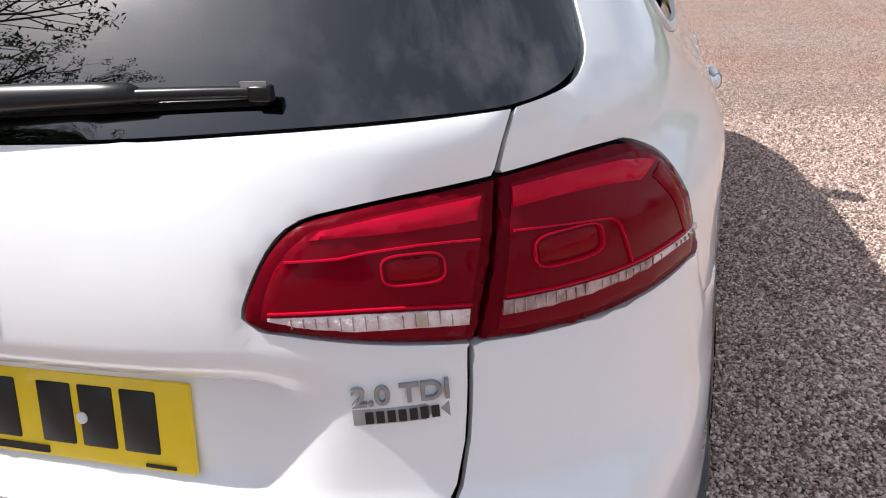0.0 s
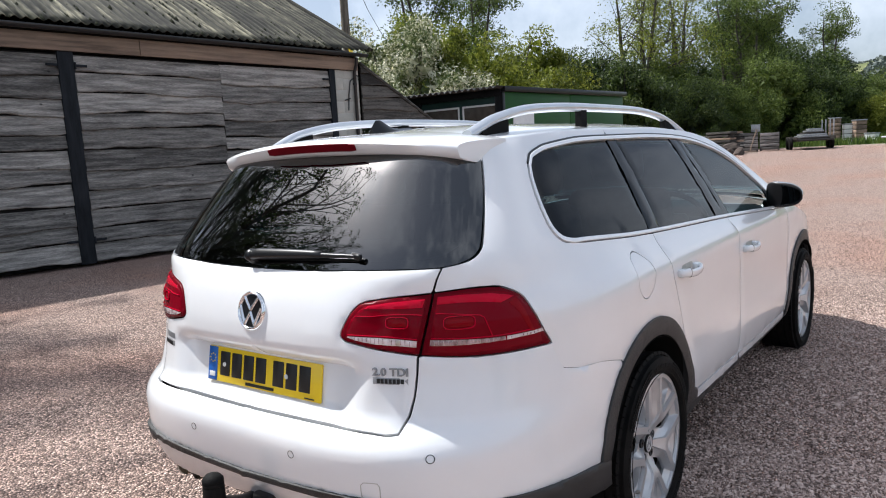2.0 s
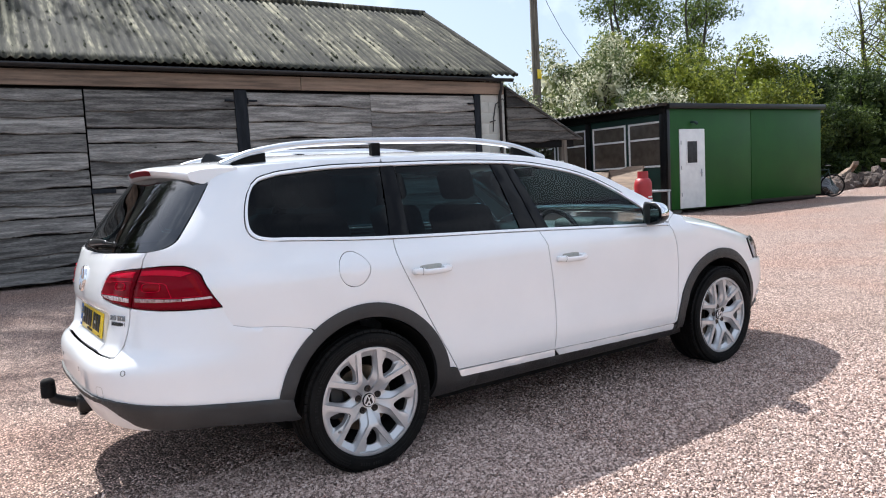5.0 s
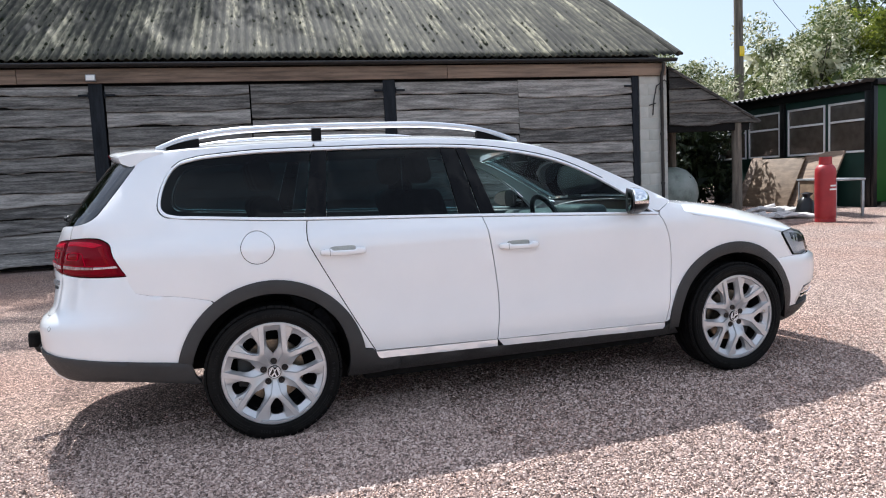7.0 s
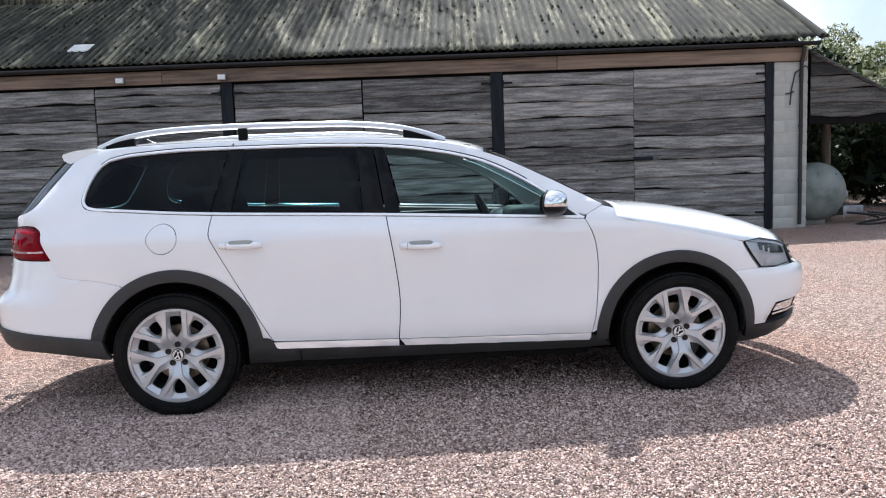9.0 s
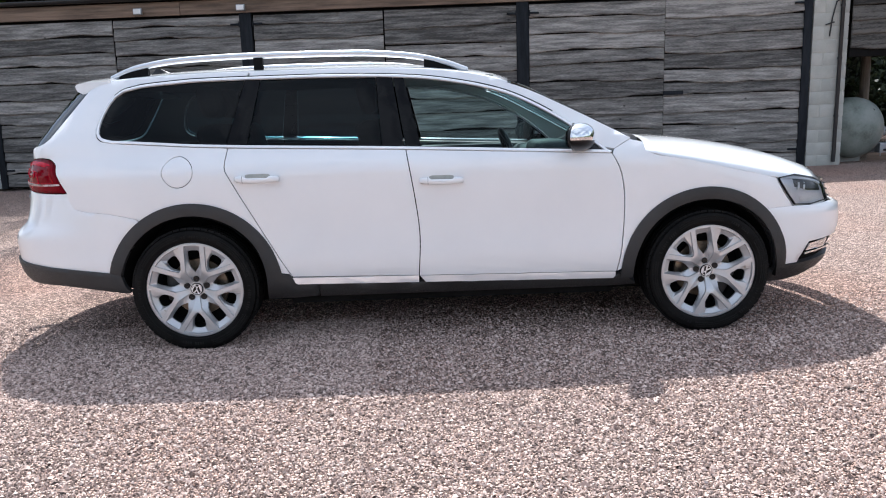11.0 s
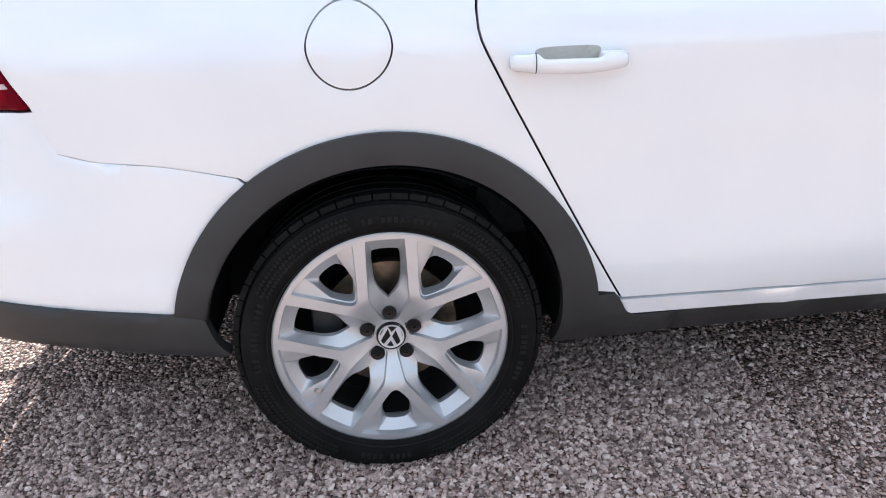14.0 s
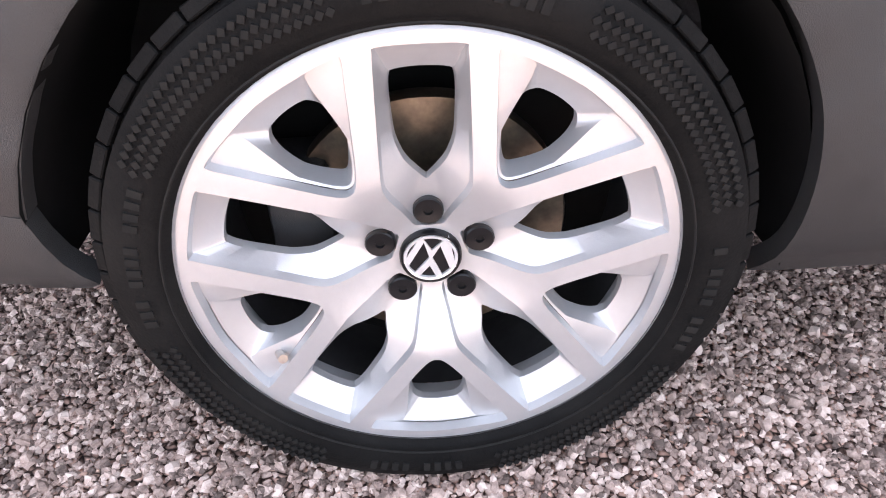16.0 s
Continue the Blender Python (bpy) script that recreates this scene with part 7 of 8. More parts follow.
        for x in (3.215, 3.255):
            panel("lamp_fin", U((x, 0.745), (x + 0.014, 0.744), (x + 0.020, 0.785), (x + 0.006, 0.787)), PLATE_WHITE, lamp, "bright reflector fin", sides=sd, off=-0.005, thick=0.005, grid=0.02)
        # lower grille, fog lamp
        fog = U((3.262, 0.372), (3.285, 0.44), (3.50, 0.468)) + [(NOSE + 1.15, 0.465), (NOSE + 1.15, 0.375)] + U((3.45, 0.365))
        f = panel("fog_lamp_recess", fog, DARK, CAR, "dark lower grille with fog lamp", sides=sd, off=-0.02, thick=0.02, grid=0.03)
        panel("fog_lamp", U((3.29, 0.408), (3.31, 0.448), (3.45, 0.464), (3.44, 0.418)), CHROME, f, "clear fog lamp", sides=sd, off=-0.002, thick=0.02, grid=0.02)
        ribbon("grille_bar", U((3.28, 0.395), (3.38, 0.405), (3.48, 0.415)), CHROME, f, 0.012, 0.004, 0.01, "chrome grille bar", sides=sd)
    grille = [(NOSE + 1.0, 0.66), (NOSE + math.pi / 2, 0.655), (NOSE + math.pi / 2, 0.80), (NOSE + 1.08, 0.78)]
    gr = panel("front_grille", grille, BLACK, CAR, "black front grille with chrome slats", sides="c", off=-0.012)
    for z in (0.675, 0.71, 0.745, 0.775):
        ribbon("slat", [(NOSE + 1.09 + 0.48 * k / 8, z) for k in range(9)], CHROME, gr, 0.010, 0.0, 0.012, sides="c")


def car_cabin():
    """What shows through the panes."""
    fl = empty("cabin", label="dark interior with cloth seats and dashboard")
    fl.parent = CAR
    block("floor", (-0.3, 2.3, -0.52, 0.52, 0.26, 0.32), DARK, fl, 0.01)
    block("floor_pan", (0.46, 2.26, -0.775, 0.775, 0.272, 0.312), DARK, fl, 0.01)
    block("luggage_floor", (-0.85, 0.1, -0.53, 0.53, 0.74, 0.77), CABIN_PLASTIC, fl, 0.01)
    block("luggage_cover", (-0.70, 0.02, -0.60, 0.60, 1.02, 1.035), CABIN_PLASTIC, fl, 0.006)
    for y in (-1, 1):
        block("inner_door", (0.47, 2.22, min(y * 0.72, y * 0.785), max(y * 0.72, y * 0.785), 0.32, 0.985), CABIN_PLASTIC, fl, 0.02)
    bm = bmesh.new()
    box(bm, 1.86, 2.40, -0.72, 0.72, 0.70, 0.985, 0.06, 3)
    dash = part("dashboard", bm, CABIN_PLASTIC, fl)
    bm = bmesh.new()
    box(bm, 1.84, 2.05, -0.55, -0.17, 0.95, 1.04, 0.04, 3)
    part("instrument_hood", bm, CABIN_PLASTIC, dash)
    for y in (-0.66, -0.12, 0.08, 0.66):
        bm = bmesh.new()
        lathe(bm, [(0.0, 1.85), (0.036, 1.85), (0.045, 1.842), (0.045, 1.87)], "x", 20, (0, y, 0.90))
        part("air_vent", bm, SATIN, dash, "round air vent")
    bm = bmesh.new()
    pts = [(0.185 * math.cos(a), 0.185 * math.sin(a)) for a in np.linspace(0, 2 * math.pi, 33)]
    wheel_m = pose(1.74, -0.36, 0.93, 0, -22, 0)
    tube(bm, [wheel_m @ Vector((0, a, b)) for a, b in pts], 0.016, 10, caps=False)
    for a in (200, 340, 270):
        tube(bm, [wheel_m @ Vector((0.02, 0, 0)), wheel_m @ Vector((0, 0.18 * math.cos(radians(a)), 0.18 * math.sin(radians(a))))], 0.017, 8)
    box(bm, 1.735, 1.79, -0.43, -0.29, 0.87, 0.98, 0.02, 2)
    part("steering_wheel", bm, BLACK, fl, smooth=50)
    bm = bmesh.new()
    box(bm, 1.70, 1.73, -0.13, 0.13, 1.325, 1.39, 0.012)
    part("rear_view_mirror", bm, BLACK, fl)
    for x, ys, wd in ((1.10, (-0.36, 0.36), 0.25), (0.22, (-0.38, 0.0, 0.38), 0.19)):
        for y in ys:
            st = bmesh.new()
            box(st, x, x + 0.50, y - wd, y + wd, 0.42, 0.60, 0.06, 3)
            box(st, -0.07, 0.07, y - wd, y + wd, 0, 0.66, 0.055, 3, m=Matrix.Translation((x, 0, 0.55)) @ Matrix.Rotation(radians(-17), 4, "Y"))
            seat = part("seat", st, SEAT_CLOTH, fl, "dark cloth seat", smooth=50)
            hd = bmesh.new()
            box(hd, -0.05, 0.05, y - 0.13, y + 0.13, 0.69, 0.87, 0.045, 3, m=Matrix.Translation((x, 0, 0.55)) @ Matrix.Rotation(radians(-14), 4, "Y"))
            part("headrest", hd, SEAT_CLOTH, seat, smooth=50)
    block("headlining", (-0.55, 1.62, -0.53, 0.53, 1.40, 1.412), BLOCK, fl, 0.004, "pale grey headlining")


# ---------------------------------------------------------------- wheels
def make_wheel():
    """A wheel facing -y, its hub at the origin."""
    w = empty("wheel", label="silver five double-spoke alloy wheel with road tyre")
    RT, RR = 0.325, 0.249
    bm = bmesh.new()
    prof = [(RR - 0.006, 0.012), (RR, 0.006), (RR + 0.006, -0.002), (RR + 0.018, -0.010), (RR + 0.034, -0.014), (RR + 0.050, -0.011), (RR + 0.064, -0.004), (RT - 0.013, 0.010), (RT - 0.006, 0.020), (RT - 0.002, 0.030), (RT, 0.042)]
    for g0 in (0.055, 0.10, 0.145):
        prof += [(RT, g0), (RT - 0.009, g0 + 0.001), (RT - 0.009, g0 + 0.009), (RT, g0 + 0.010)]
    prof += [(RT, 0.195), (RT - 0.006, 0.212), (RR + 0.04, 0.226), (RR, 0.215), (RR - 0.006, 0.2)]
    lathe(bm, prof, "y", 96)
    tyre = part("tyre", bm, RUBBER, w, "black road tyre with siped shoulder", smooth=35)
    # shoulder tread blocks
    bm = bmesh.new()
    for k in range(56):
        a = 2 * math.pi * k / 56
        m = Matrix.Rotation(-a, 4, "Y") @ Matrix.Translation((RT - 0.0085, 0.030, 0)) @ Matrix.Rotation(radians(22), 4, "Z")
        box(bm, -0.006, 0.0075, -0.020, 0.030, -0.0168, 0.0168, 0.0014, 1, m=m)
    part("tread", bm, RUBBER, tyre, "shoulder tread blocks", smooth=30)
    # side wall relief: rings and a chequered band in two sectors
    bm = bmesh.new()
    for r in (RR + 0.010, RT - 0.022):
        ring = [(r * math.cos(a), -0.013 if r < 0.3 else -0.0075, r * math.sin(a)) for a in np.linspace(0, 2 * math.pi, 97)]
        tube(bm, ring, 0.0014, 5, caps=False)
    for c0 in (38, 128, 218, 308):
        for i in range(26):
            for j in range(3):
                a = radians(c0 - 24 + 48 * (i + 0.5 * (j % 2)) / 26)
                r = RR + 0.030 + 0.011 * j
                m = Matrix.Rotation(-a, 4, "Y") @ Matrix.Translation((r, -0.0143 + (0.001 if j == 2 else 0), 0))
                box(bm, -0.0034, 0.0034, -0.0006, 0.002, -0.0029, 0.0029, 0, 1, m=m @ Matrix.Rotation(radians(40), 4, "Y"))
    for c0, n in ((172, 13), (352, 11), (85, 12), (265, 9)):
        for i in range(n):
            a = radians(c0 + 2.6 * (i - n / 2))
            m = Matrix.Rotation(-a, 4, "Y") @ Matrix.Translation((RR + 0.036, -0.0145, 0))
            if i not in (4, 9):
                box(bm, -0.0065, 0.0065, -0.0007, 0.002, -0.0038, 0.0038, 0, 1, m=m)
    part("sidewall_relief", bm, RUBBER_DUSTY, tyre, "raised dusty sidewall marks", smooth=0)

    # spoked face
    R = RR - 0.004
    depth = lambda r: 0.034 * (1 - smoothstep(0.035, 0.118, r)) + 0.001

    def rot(poly, deg):
        c, s = math.cos(radians(deg)), math.sin(radians(deg))
        return [(x * c - y * s, x * s + y * c) for x, y in poly]

    def loop(pts, per=6):
        """A closed smooth outline from one half of it, with the same count of points for each of its rings."""
        p = [np.array(q) for q in pts + [(x, -y) for x, y in pts[-2:0:-1]]]
        n, out = len(p), []
        for i in range(n):
            p0, p1, p2, p3 = p[i - 1], p[i], p[(i + 1) % n], p[(i + 2) % n]
            for t in np.arange(per) / per:
                out.append(tuple(R * 0.5 * (2 * p1 + (p2 - p0) * t + (2 * p0 - 5 * p1 + 4 * p2 - p3) * t * t + (3 * p1 - p0 - 3 * p2 + p3) * t ** 3)))
        return out

    # rings of each opening: outline on the face, foot of its step, edge of the hole, foot of its wall; (ring, extra depth)
    slot = [(loop([(0.150, 0.0), (0.152, 0.035), (0.165, 0.068), (0.27, 0.118), (0.372, 0.163), (0.43, 0.173), (0.55, 0.173), (0.70, 0.170), (0.83, 0.167), (0.935, 0.163), (0.961, 0.148), (0.967, 0.0)]), 0.0),
            (loop([(0.156, 0.0), (0.158, 0.033), (0.172, 0.062), (0.277, 0.110), (0.378, 0.154), (0.435, 0.163), (0.55, 0.163), (0.70, 0.160), (0.83, 0.158), (0.925, 0.154), (0.951, 0.140), (0.957, 0.0)]), 0.010),
            (loop([(0.372, 0.0), (0.380, 0.010), (0.402, 0.026), (0.428, 0.046), (0.465, 0.074), (0.50, 0.094), (0.57, 0.116), (0.665, 0.124), (0.76, 0.127), (0.818, 0.120), (0.842, 0.100), (0.851, 0.0)]), 0.026),
            (loop([(0.380, 0.0), (0.388, 0.008), (0.409, 0.023), (0.435, 0.042), (0.471, 0.069), (0.505, 0.088), (0.573, 0.110), (0.665, 0.118), (0.76, 0.121), (0.818, 0.114), (0.842, 0.095), (0.851, 0.0)]), 0.036)]
    fork = [(loop([(0.490, 0.0), (0.500, 0.030), (0.550, 0.077), (0.675, 0.168), (0.82, 0.270), (0.900, 0.325), (0.924, 0.314), (0.948, 0.190), (0.967, 0.0)]), 0.0),
            (loop([(0.496, 0.0), (0.506, 0.028), (0.556, 0.072), (0.680, 0.161), (0.82, 0.260), (0.894, 0.311), (0.915, 0.301), (0.938, 0.183), (0.957, 0.0)]), 0.011)]
    pit = [(loop([(0.506, 0.0), (0.516, 0.024), (0.560, 0.064), (0.640, 0.116), (0.662, 0.127), (0.745, 0.141), (0.87, 0.157), (0.918, 0.170), (0.934, 0.160), (0.946, 0.0)]), 0.014),
           (loop([(0.524, 0.0), (0.534, 0.022), (0.575, 0.062), (0.630, 0.102), (0.672, 0.120), (0.745, 0.132), (0.80, 0.126), (0.832, 0.108), (0.852, 0.078), (0.861, 0.0)]), 0.028),
           (loop([(0.532, 0.0), (0.542, 0.020), (0.581, 0.057), (0.634, 0.096), (0.674, 0.113), (0.745, 0.125), (0.80, 0.119), (0.832, 0.102), (0.852, 0.073), (0.861, 0.0)]), 0.038)]
    turn = lambda rings, k: [(rot(ring, 90 + 36 * k), d) for ring, d in rings]
    openings = [turn((slot, fork)[k % 2], k) for k in range(10)]
    pits = [turn(pit, k) for k in range(1, 10, 2)]
    outer = [(R * math.cos(a), R * math.sin(a)) for a in np.linspace(0, 2 * math.pi, 121)[:-1]]
    v2, tris = fill(outer, [o[0][0] for o in openings], 0.012)
    bm = bmesh.new()
    top = [bm.verts.new((x, depth(math.hypot(x, y)), y)) for x, y in v2]
    for t in tris:
        bm.faces.new([top[i] for i in t])
    bands = [[[(x, depth(math.hypot(x, y)) + d, y) for x, y in ring] for ring, d in o] for o in openings + pits]
    # the two shallow wedges beside each fork's hole, falling towards the hole
    for o, p in zip(openings[1::2], pits):
        v3, t3 = fill(o[1][0], [p[0][0]], 0.014)
        gap = np.array(p[0][0])
        lw = [bm.verts.new((x, depth(math.hypot(x, y)) + 0.011 + 0.003 * math.exp(-np.min(np.hypot(gap[:, 0] - x, gap[:, 1] - y)) / 0.006), y)) for x, y in v3]
        for t in t3:
            bm.faces.new([lw[i] for i in t])
    bands.append([[(x * q, e, y * q) for x, y in outer] for q, e in ((1.0, depth(R)), (1.018, 0.0015), (1.026, 0.012))])
    for rings in bands:
        vs = [[bm.verts.new(p) for p in ring] for ring in rings]
        for p, q in zip(vs, vs[1:]):
            for i in range(len(p)):
                bm.faces.new((p[i], p[(i + 1) % len(p)], q[(i + 1) % len(p)], q[i]))
    bmesh.ops.remove_doubles(bm, verts=bm.verts[:], dist=1e-5)
    bmesh.ops.recalc_face_normals(bm, faces=bm.faces[:])
    if sum(f.normal.y for f in bm.faces if f.calc_center_median().y < 0.03) > 0:
        bmesh.ops.reverse_faces(bm, faces=bm.faces[:])
    part("rim", bm, ALLOY, w, "silver painted alloy rim face", smooth=18)
    bm = bmesh.new()
    lathe(bm, [(RR, 0.0), (RR + 0.003, 0.002), (RR + 0.002, 0.012), (RR - 0.006, 0.018), (RR - 0.020, 0.03), (RR - 0.028, 0.06), (RR - 0.028, 0.064)], "y", 96)
    part("flange", bm, ALLOY, w, "silver rim flange", smooth=40)
    # dark grey on the barrel stands in for the shade inside the wheel
    bm = bmesh.new()
    lathe(bm, [(RR - 0.028, 0.0645), (RR - 0.028, 0.19), (RR - 0.006, 0.205)], "y", 64)
    part("barrel", bm, DARK_GREY, w, "rim barrel with its inner shade put into dark grey", smooth=40)
    # dished hub wells round the bolts, bolts and centre cap
    for k in range(5):
        a = radians(90 + 72 * k)
        x, z = 0.0540 * math.cos(a), 0.0540 * math.sin(a)
        bm = bmesh.new()
        lathe(bm, [(0.0, 0.0045), (0.0045, 0.0045), (0.005, 0.001), (0.0142, 0.0), (0.0156, 0.0016), (0.0158, 0.03)], "y", 20, (x, 0.0325, z))
        part("bolt_cap", bm, BLACK, w, "black bolt cap", smooth=40)
    bm = bmesh.new()
    lathe(bm, [(0.0, 0.030), (0.0285, 0.030), (0.030, 0.033)], "y", 32)
    cap = part("cap_field", bm, BLACK, w, "black centre cap", smooth=40)
    bm = bmesh.new()
    lathe(bm, [(0.0245, 0.031), (0.0250, 0.0272), (0.0280, 0.0268), (0.0286, 0.029)], "y", 40)
    part("cap_rim", bm, SATIN, cap, "thin silver rim of the cap", smooth=60)
    bm = bmesh.new()
    lathe(bm, [(0.0288, 0.031), (0.0295, 0.027), (0.0310, 0.0265), (0.0325, 0.030), (0.033, 0.045)], "y", 40)
    part("cap_ring", bm, BLACK, w, smooth=60)
    for pts in (((0.0125, 0.0235), (0.0, 0.0035), (-0.0125, 0.0235)), ((0.0245, 0.010), (0.0115, -0.0225), (0.0, -0.0035), (-0.0115, -0.0225), (-0.0245, 0.010))):
        left, right = [], []
        for k, (a, b) in enumerate(pts):
            p0, p1 = pts[max(k - 1, 0)], pts[min(k + 1, len(pts) - 1)]
            d = Vector((p1[0] - p0[0], p1[1] - p0[1])).normalized()
            wd = 0.0033 if k in (0, len(pts) - 1) else 0.0033 / max(0.45, abs(Vector((pts[k][0] - p0[0], pts[k][1] - p0[1])).normalized().dot(d)))
            left.append((a - d.y * wd, b + d.x * wd))
            right.append((a + d.y * wd, b - d.x * wd))
        bm = bmesh.new()
        # the cap has come to rest almost upside down
        ct, st = math.cos(radians(171)), math.sin(radians(171))
        low = [[bm.verts.new((x * ct - z * st, y, x * st + z * ct)) for x, z in left + right[::-1]] for y in (0.0275, 0.0315)]
        n = len(low[0])
        for k in range(n):
            bm.faces.new((low[0][k], low[0][(k + 1) % n], low[1][(k + 1) % n], low[1][k]))
        m2 = len(left)
        for k in range(m2 - 1):
            bm.faces.new((low[0][k], low[0][k + 1], low[0][n - 2 - k], low[0][n - 1 - k]))
        bmesh.ops.recalc_face_normals(bm, faces=bm.faces[:])
        part("stroke", bm, SATIN, cap, "plain silver stroke", smooth=0)
    bm = bmesh.new()
    lathe(bm, [(0.05, 0.105), (0.075, 0.10), (0.078, 0.092), (0.150, 0.092), (0.152, 0.096), (0.152, 0.112), (0.05, 0.112)], "y", 64)
    part("brake_disc", bm, DISC, w, "worn steel brake disc", smooth=40)
    bm = bmesh.new()
    box(bm, -0.17, -0.10, 0.075, 0.15, -0.07, 0.09, 0.012)
    part("brake_caliper", bm, CLAD, w, "grey brake caliper")
    bm = bmesh.new()
    a = radians(212)
    tube(bm, [(0.205 * math.cos(a), 0.02, 0.205 * math.sin(a)), (0.195 * math.cos(a), 0.0, 0.195 * math.sin(a))], 0.0055, 10)
    part("tyre_valve", bm, STEEL, w, "tyre valve", smooth=50)
    bm = bmesh.new()
    lathe(bm, [(0.0, 0.16), (0.22, 0.16)], "y", 40)
    part("back_plate", bm, DARK, w, smooth=0)
    return w


def car_wheels():
    w = make_wheel()
    w.parent = CAR
    spots = [pose(0, -0.872, 0.335), pose(2.712, -0.872, 0.335), pose(0, 0.872, 0.335, 0, 0, 180), pose(2.712, 0.872, 0.335, 0, 0, 180)]
    w.matrix_world = spots[0]
    for k, m in enumerate(spots[1:]):
        copy_thing(w, m @ pose(0, 0, 0, 0, (-153, 0, 17)[k], 0))
    for x in (0.0, 2.712):
        for s in (1, -1):
            bm = bmesh.new()
            n = 24
            rings = []
            angles = [-7 + 188 * k / n for k in range(n + 1)]
            edge = [0.832 + 0.040 * float(smoothstep(-5, 50, a) * (1 - smoothstep(166, 180, a))) for a in angles]
            for r, out in ((0.385, edge), (0.380, [0.55] * (n + 1))):
                rings.append([bm.verts.new((x + r * math.cos(radians(a)), -s * yy, 0.335 + r * math.sin(radians(a)))) for a, yy in zip(angles, out)])
            for ring, inner in zip(rings, rings[1:]):
                for k in range(n):
                    bm.faces.new((ring[k], ring[k + 1], inner[k + 1], inner[k]))
            bm.faces.new(rings[-1])
            part("arch_liner", bm, DARK, CAR, "black wheel arch liner", smooth=40)
    block("underbody", (-0.3, 3.2, -0.55, 0.55, 0.185, 0.30), DARK, CAR, 0.02, "dark underbody")
    block("floor_tray", (0.47, 2.24, -0.715, 0.715, 0.205, 0.270), DARK, CAR, 0.015, "dark floor tray between the sills")
    block("silencer", (-0.85, -0.35, -0.45, 0.5, 0.30, 0.42), DARK, CAR, 0.04, "dark exhaust silencer")


car_panels()
car_glass()
car_top()
car_tail()
car_fittings()
car_cabin()
car_wheels()


# ---------------------------------------------------------------- far yard: rubble, trailers, hives, far hill
def rubble():
    rng = np.random.default_rng(5)
    me = []
    for k in range(6):
        bm = bmesh.new()
        bmesh.ops.create_icosphere(bm, subdivisions=2, radius=1.0)
        o = Vector((k * 7.0, 3.0, 1.0))
        for v in bm.verts:
            c = v.co.copy()
            m = max(abs(c.x), abs(c.y), abs(c.z))
            v.co = c.lerp(c / m * 0.85, 0.55) * (1 + 0.35 * noise.noise(c * 1.3 + o))
        m_ = bpy.data.meshes.new("rubble_stone")
        bm.to_mesh(m_)
        bm.free()
        m_.materials.append(STONE)
        me.append(m_)
    for k in range(150):
        t = k / 150
        x, y = 24.6 + 12.2 * t + rng.normal() * 0.6, 9.6 - 0.9 * t + rng.normal() * 0.5
        s = 0.17 + 0.16 * rng.random()
        ob = new("rubble_stone", me[k % 6])
        z = float(rise(x, y)) + s * (0.25 + (0.9 if k % 4 == 0 else 0.0) * rng.random())
        ob.matrix_world = pose(x, y, z, *(rng.random(3) * 360)) @ Matrix.Diagonal((s * (1 + rng.random() * 0.6), s, s * 0.75, 1))
        tagged(ob, "reddish brown rubble stone in a heap by the hedge", "stone", "rubble heap")
    for k in range(8):
        x, y = 26 + 1.3 * k, 10.0 - 0.1 * k + (k % 3) * 0.35
        b = empty("timber_baulk", pose(x, y, float(rise(x, y)) + 0.25 + 0.22 * (k % 3), 0, 8 * (-1) ** k, 15 * k), label="old timber baulk on the rubble heap", category="timber", group="timbers on the heap")
        block("baulk", (-1.1, 1.1, -0.09, 0.09, -0.07, 0.07), TIMBER, b, 0.01)


rubble()


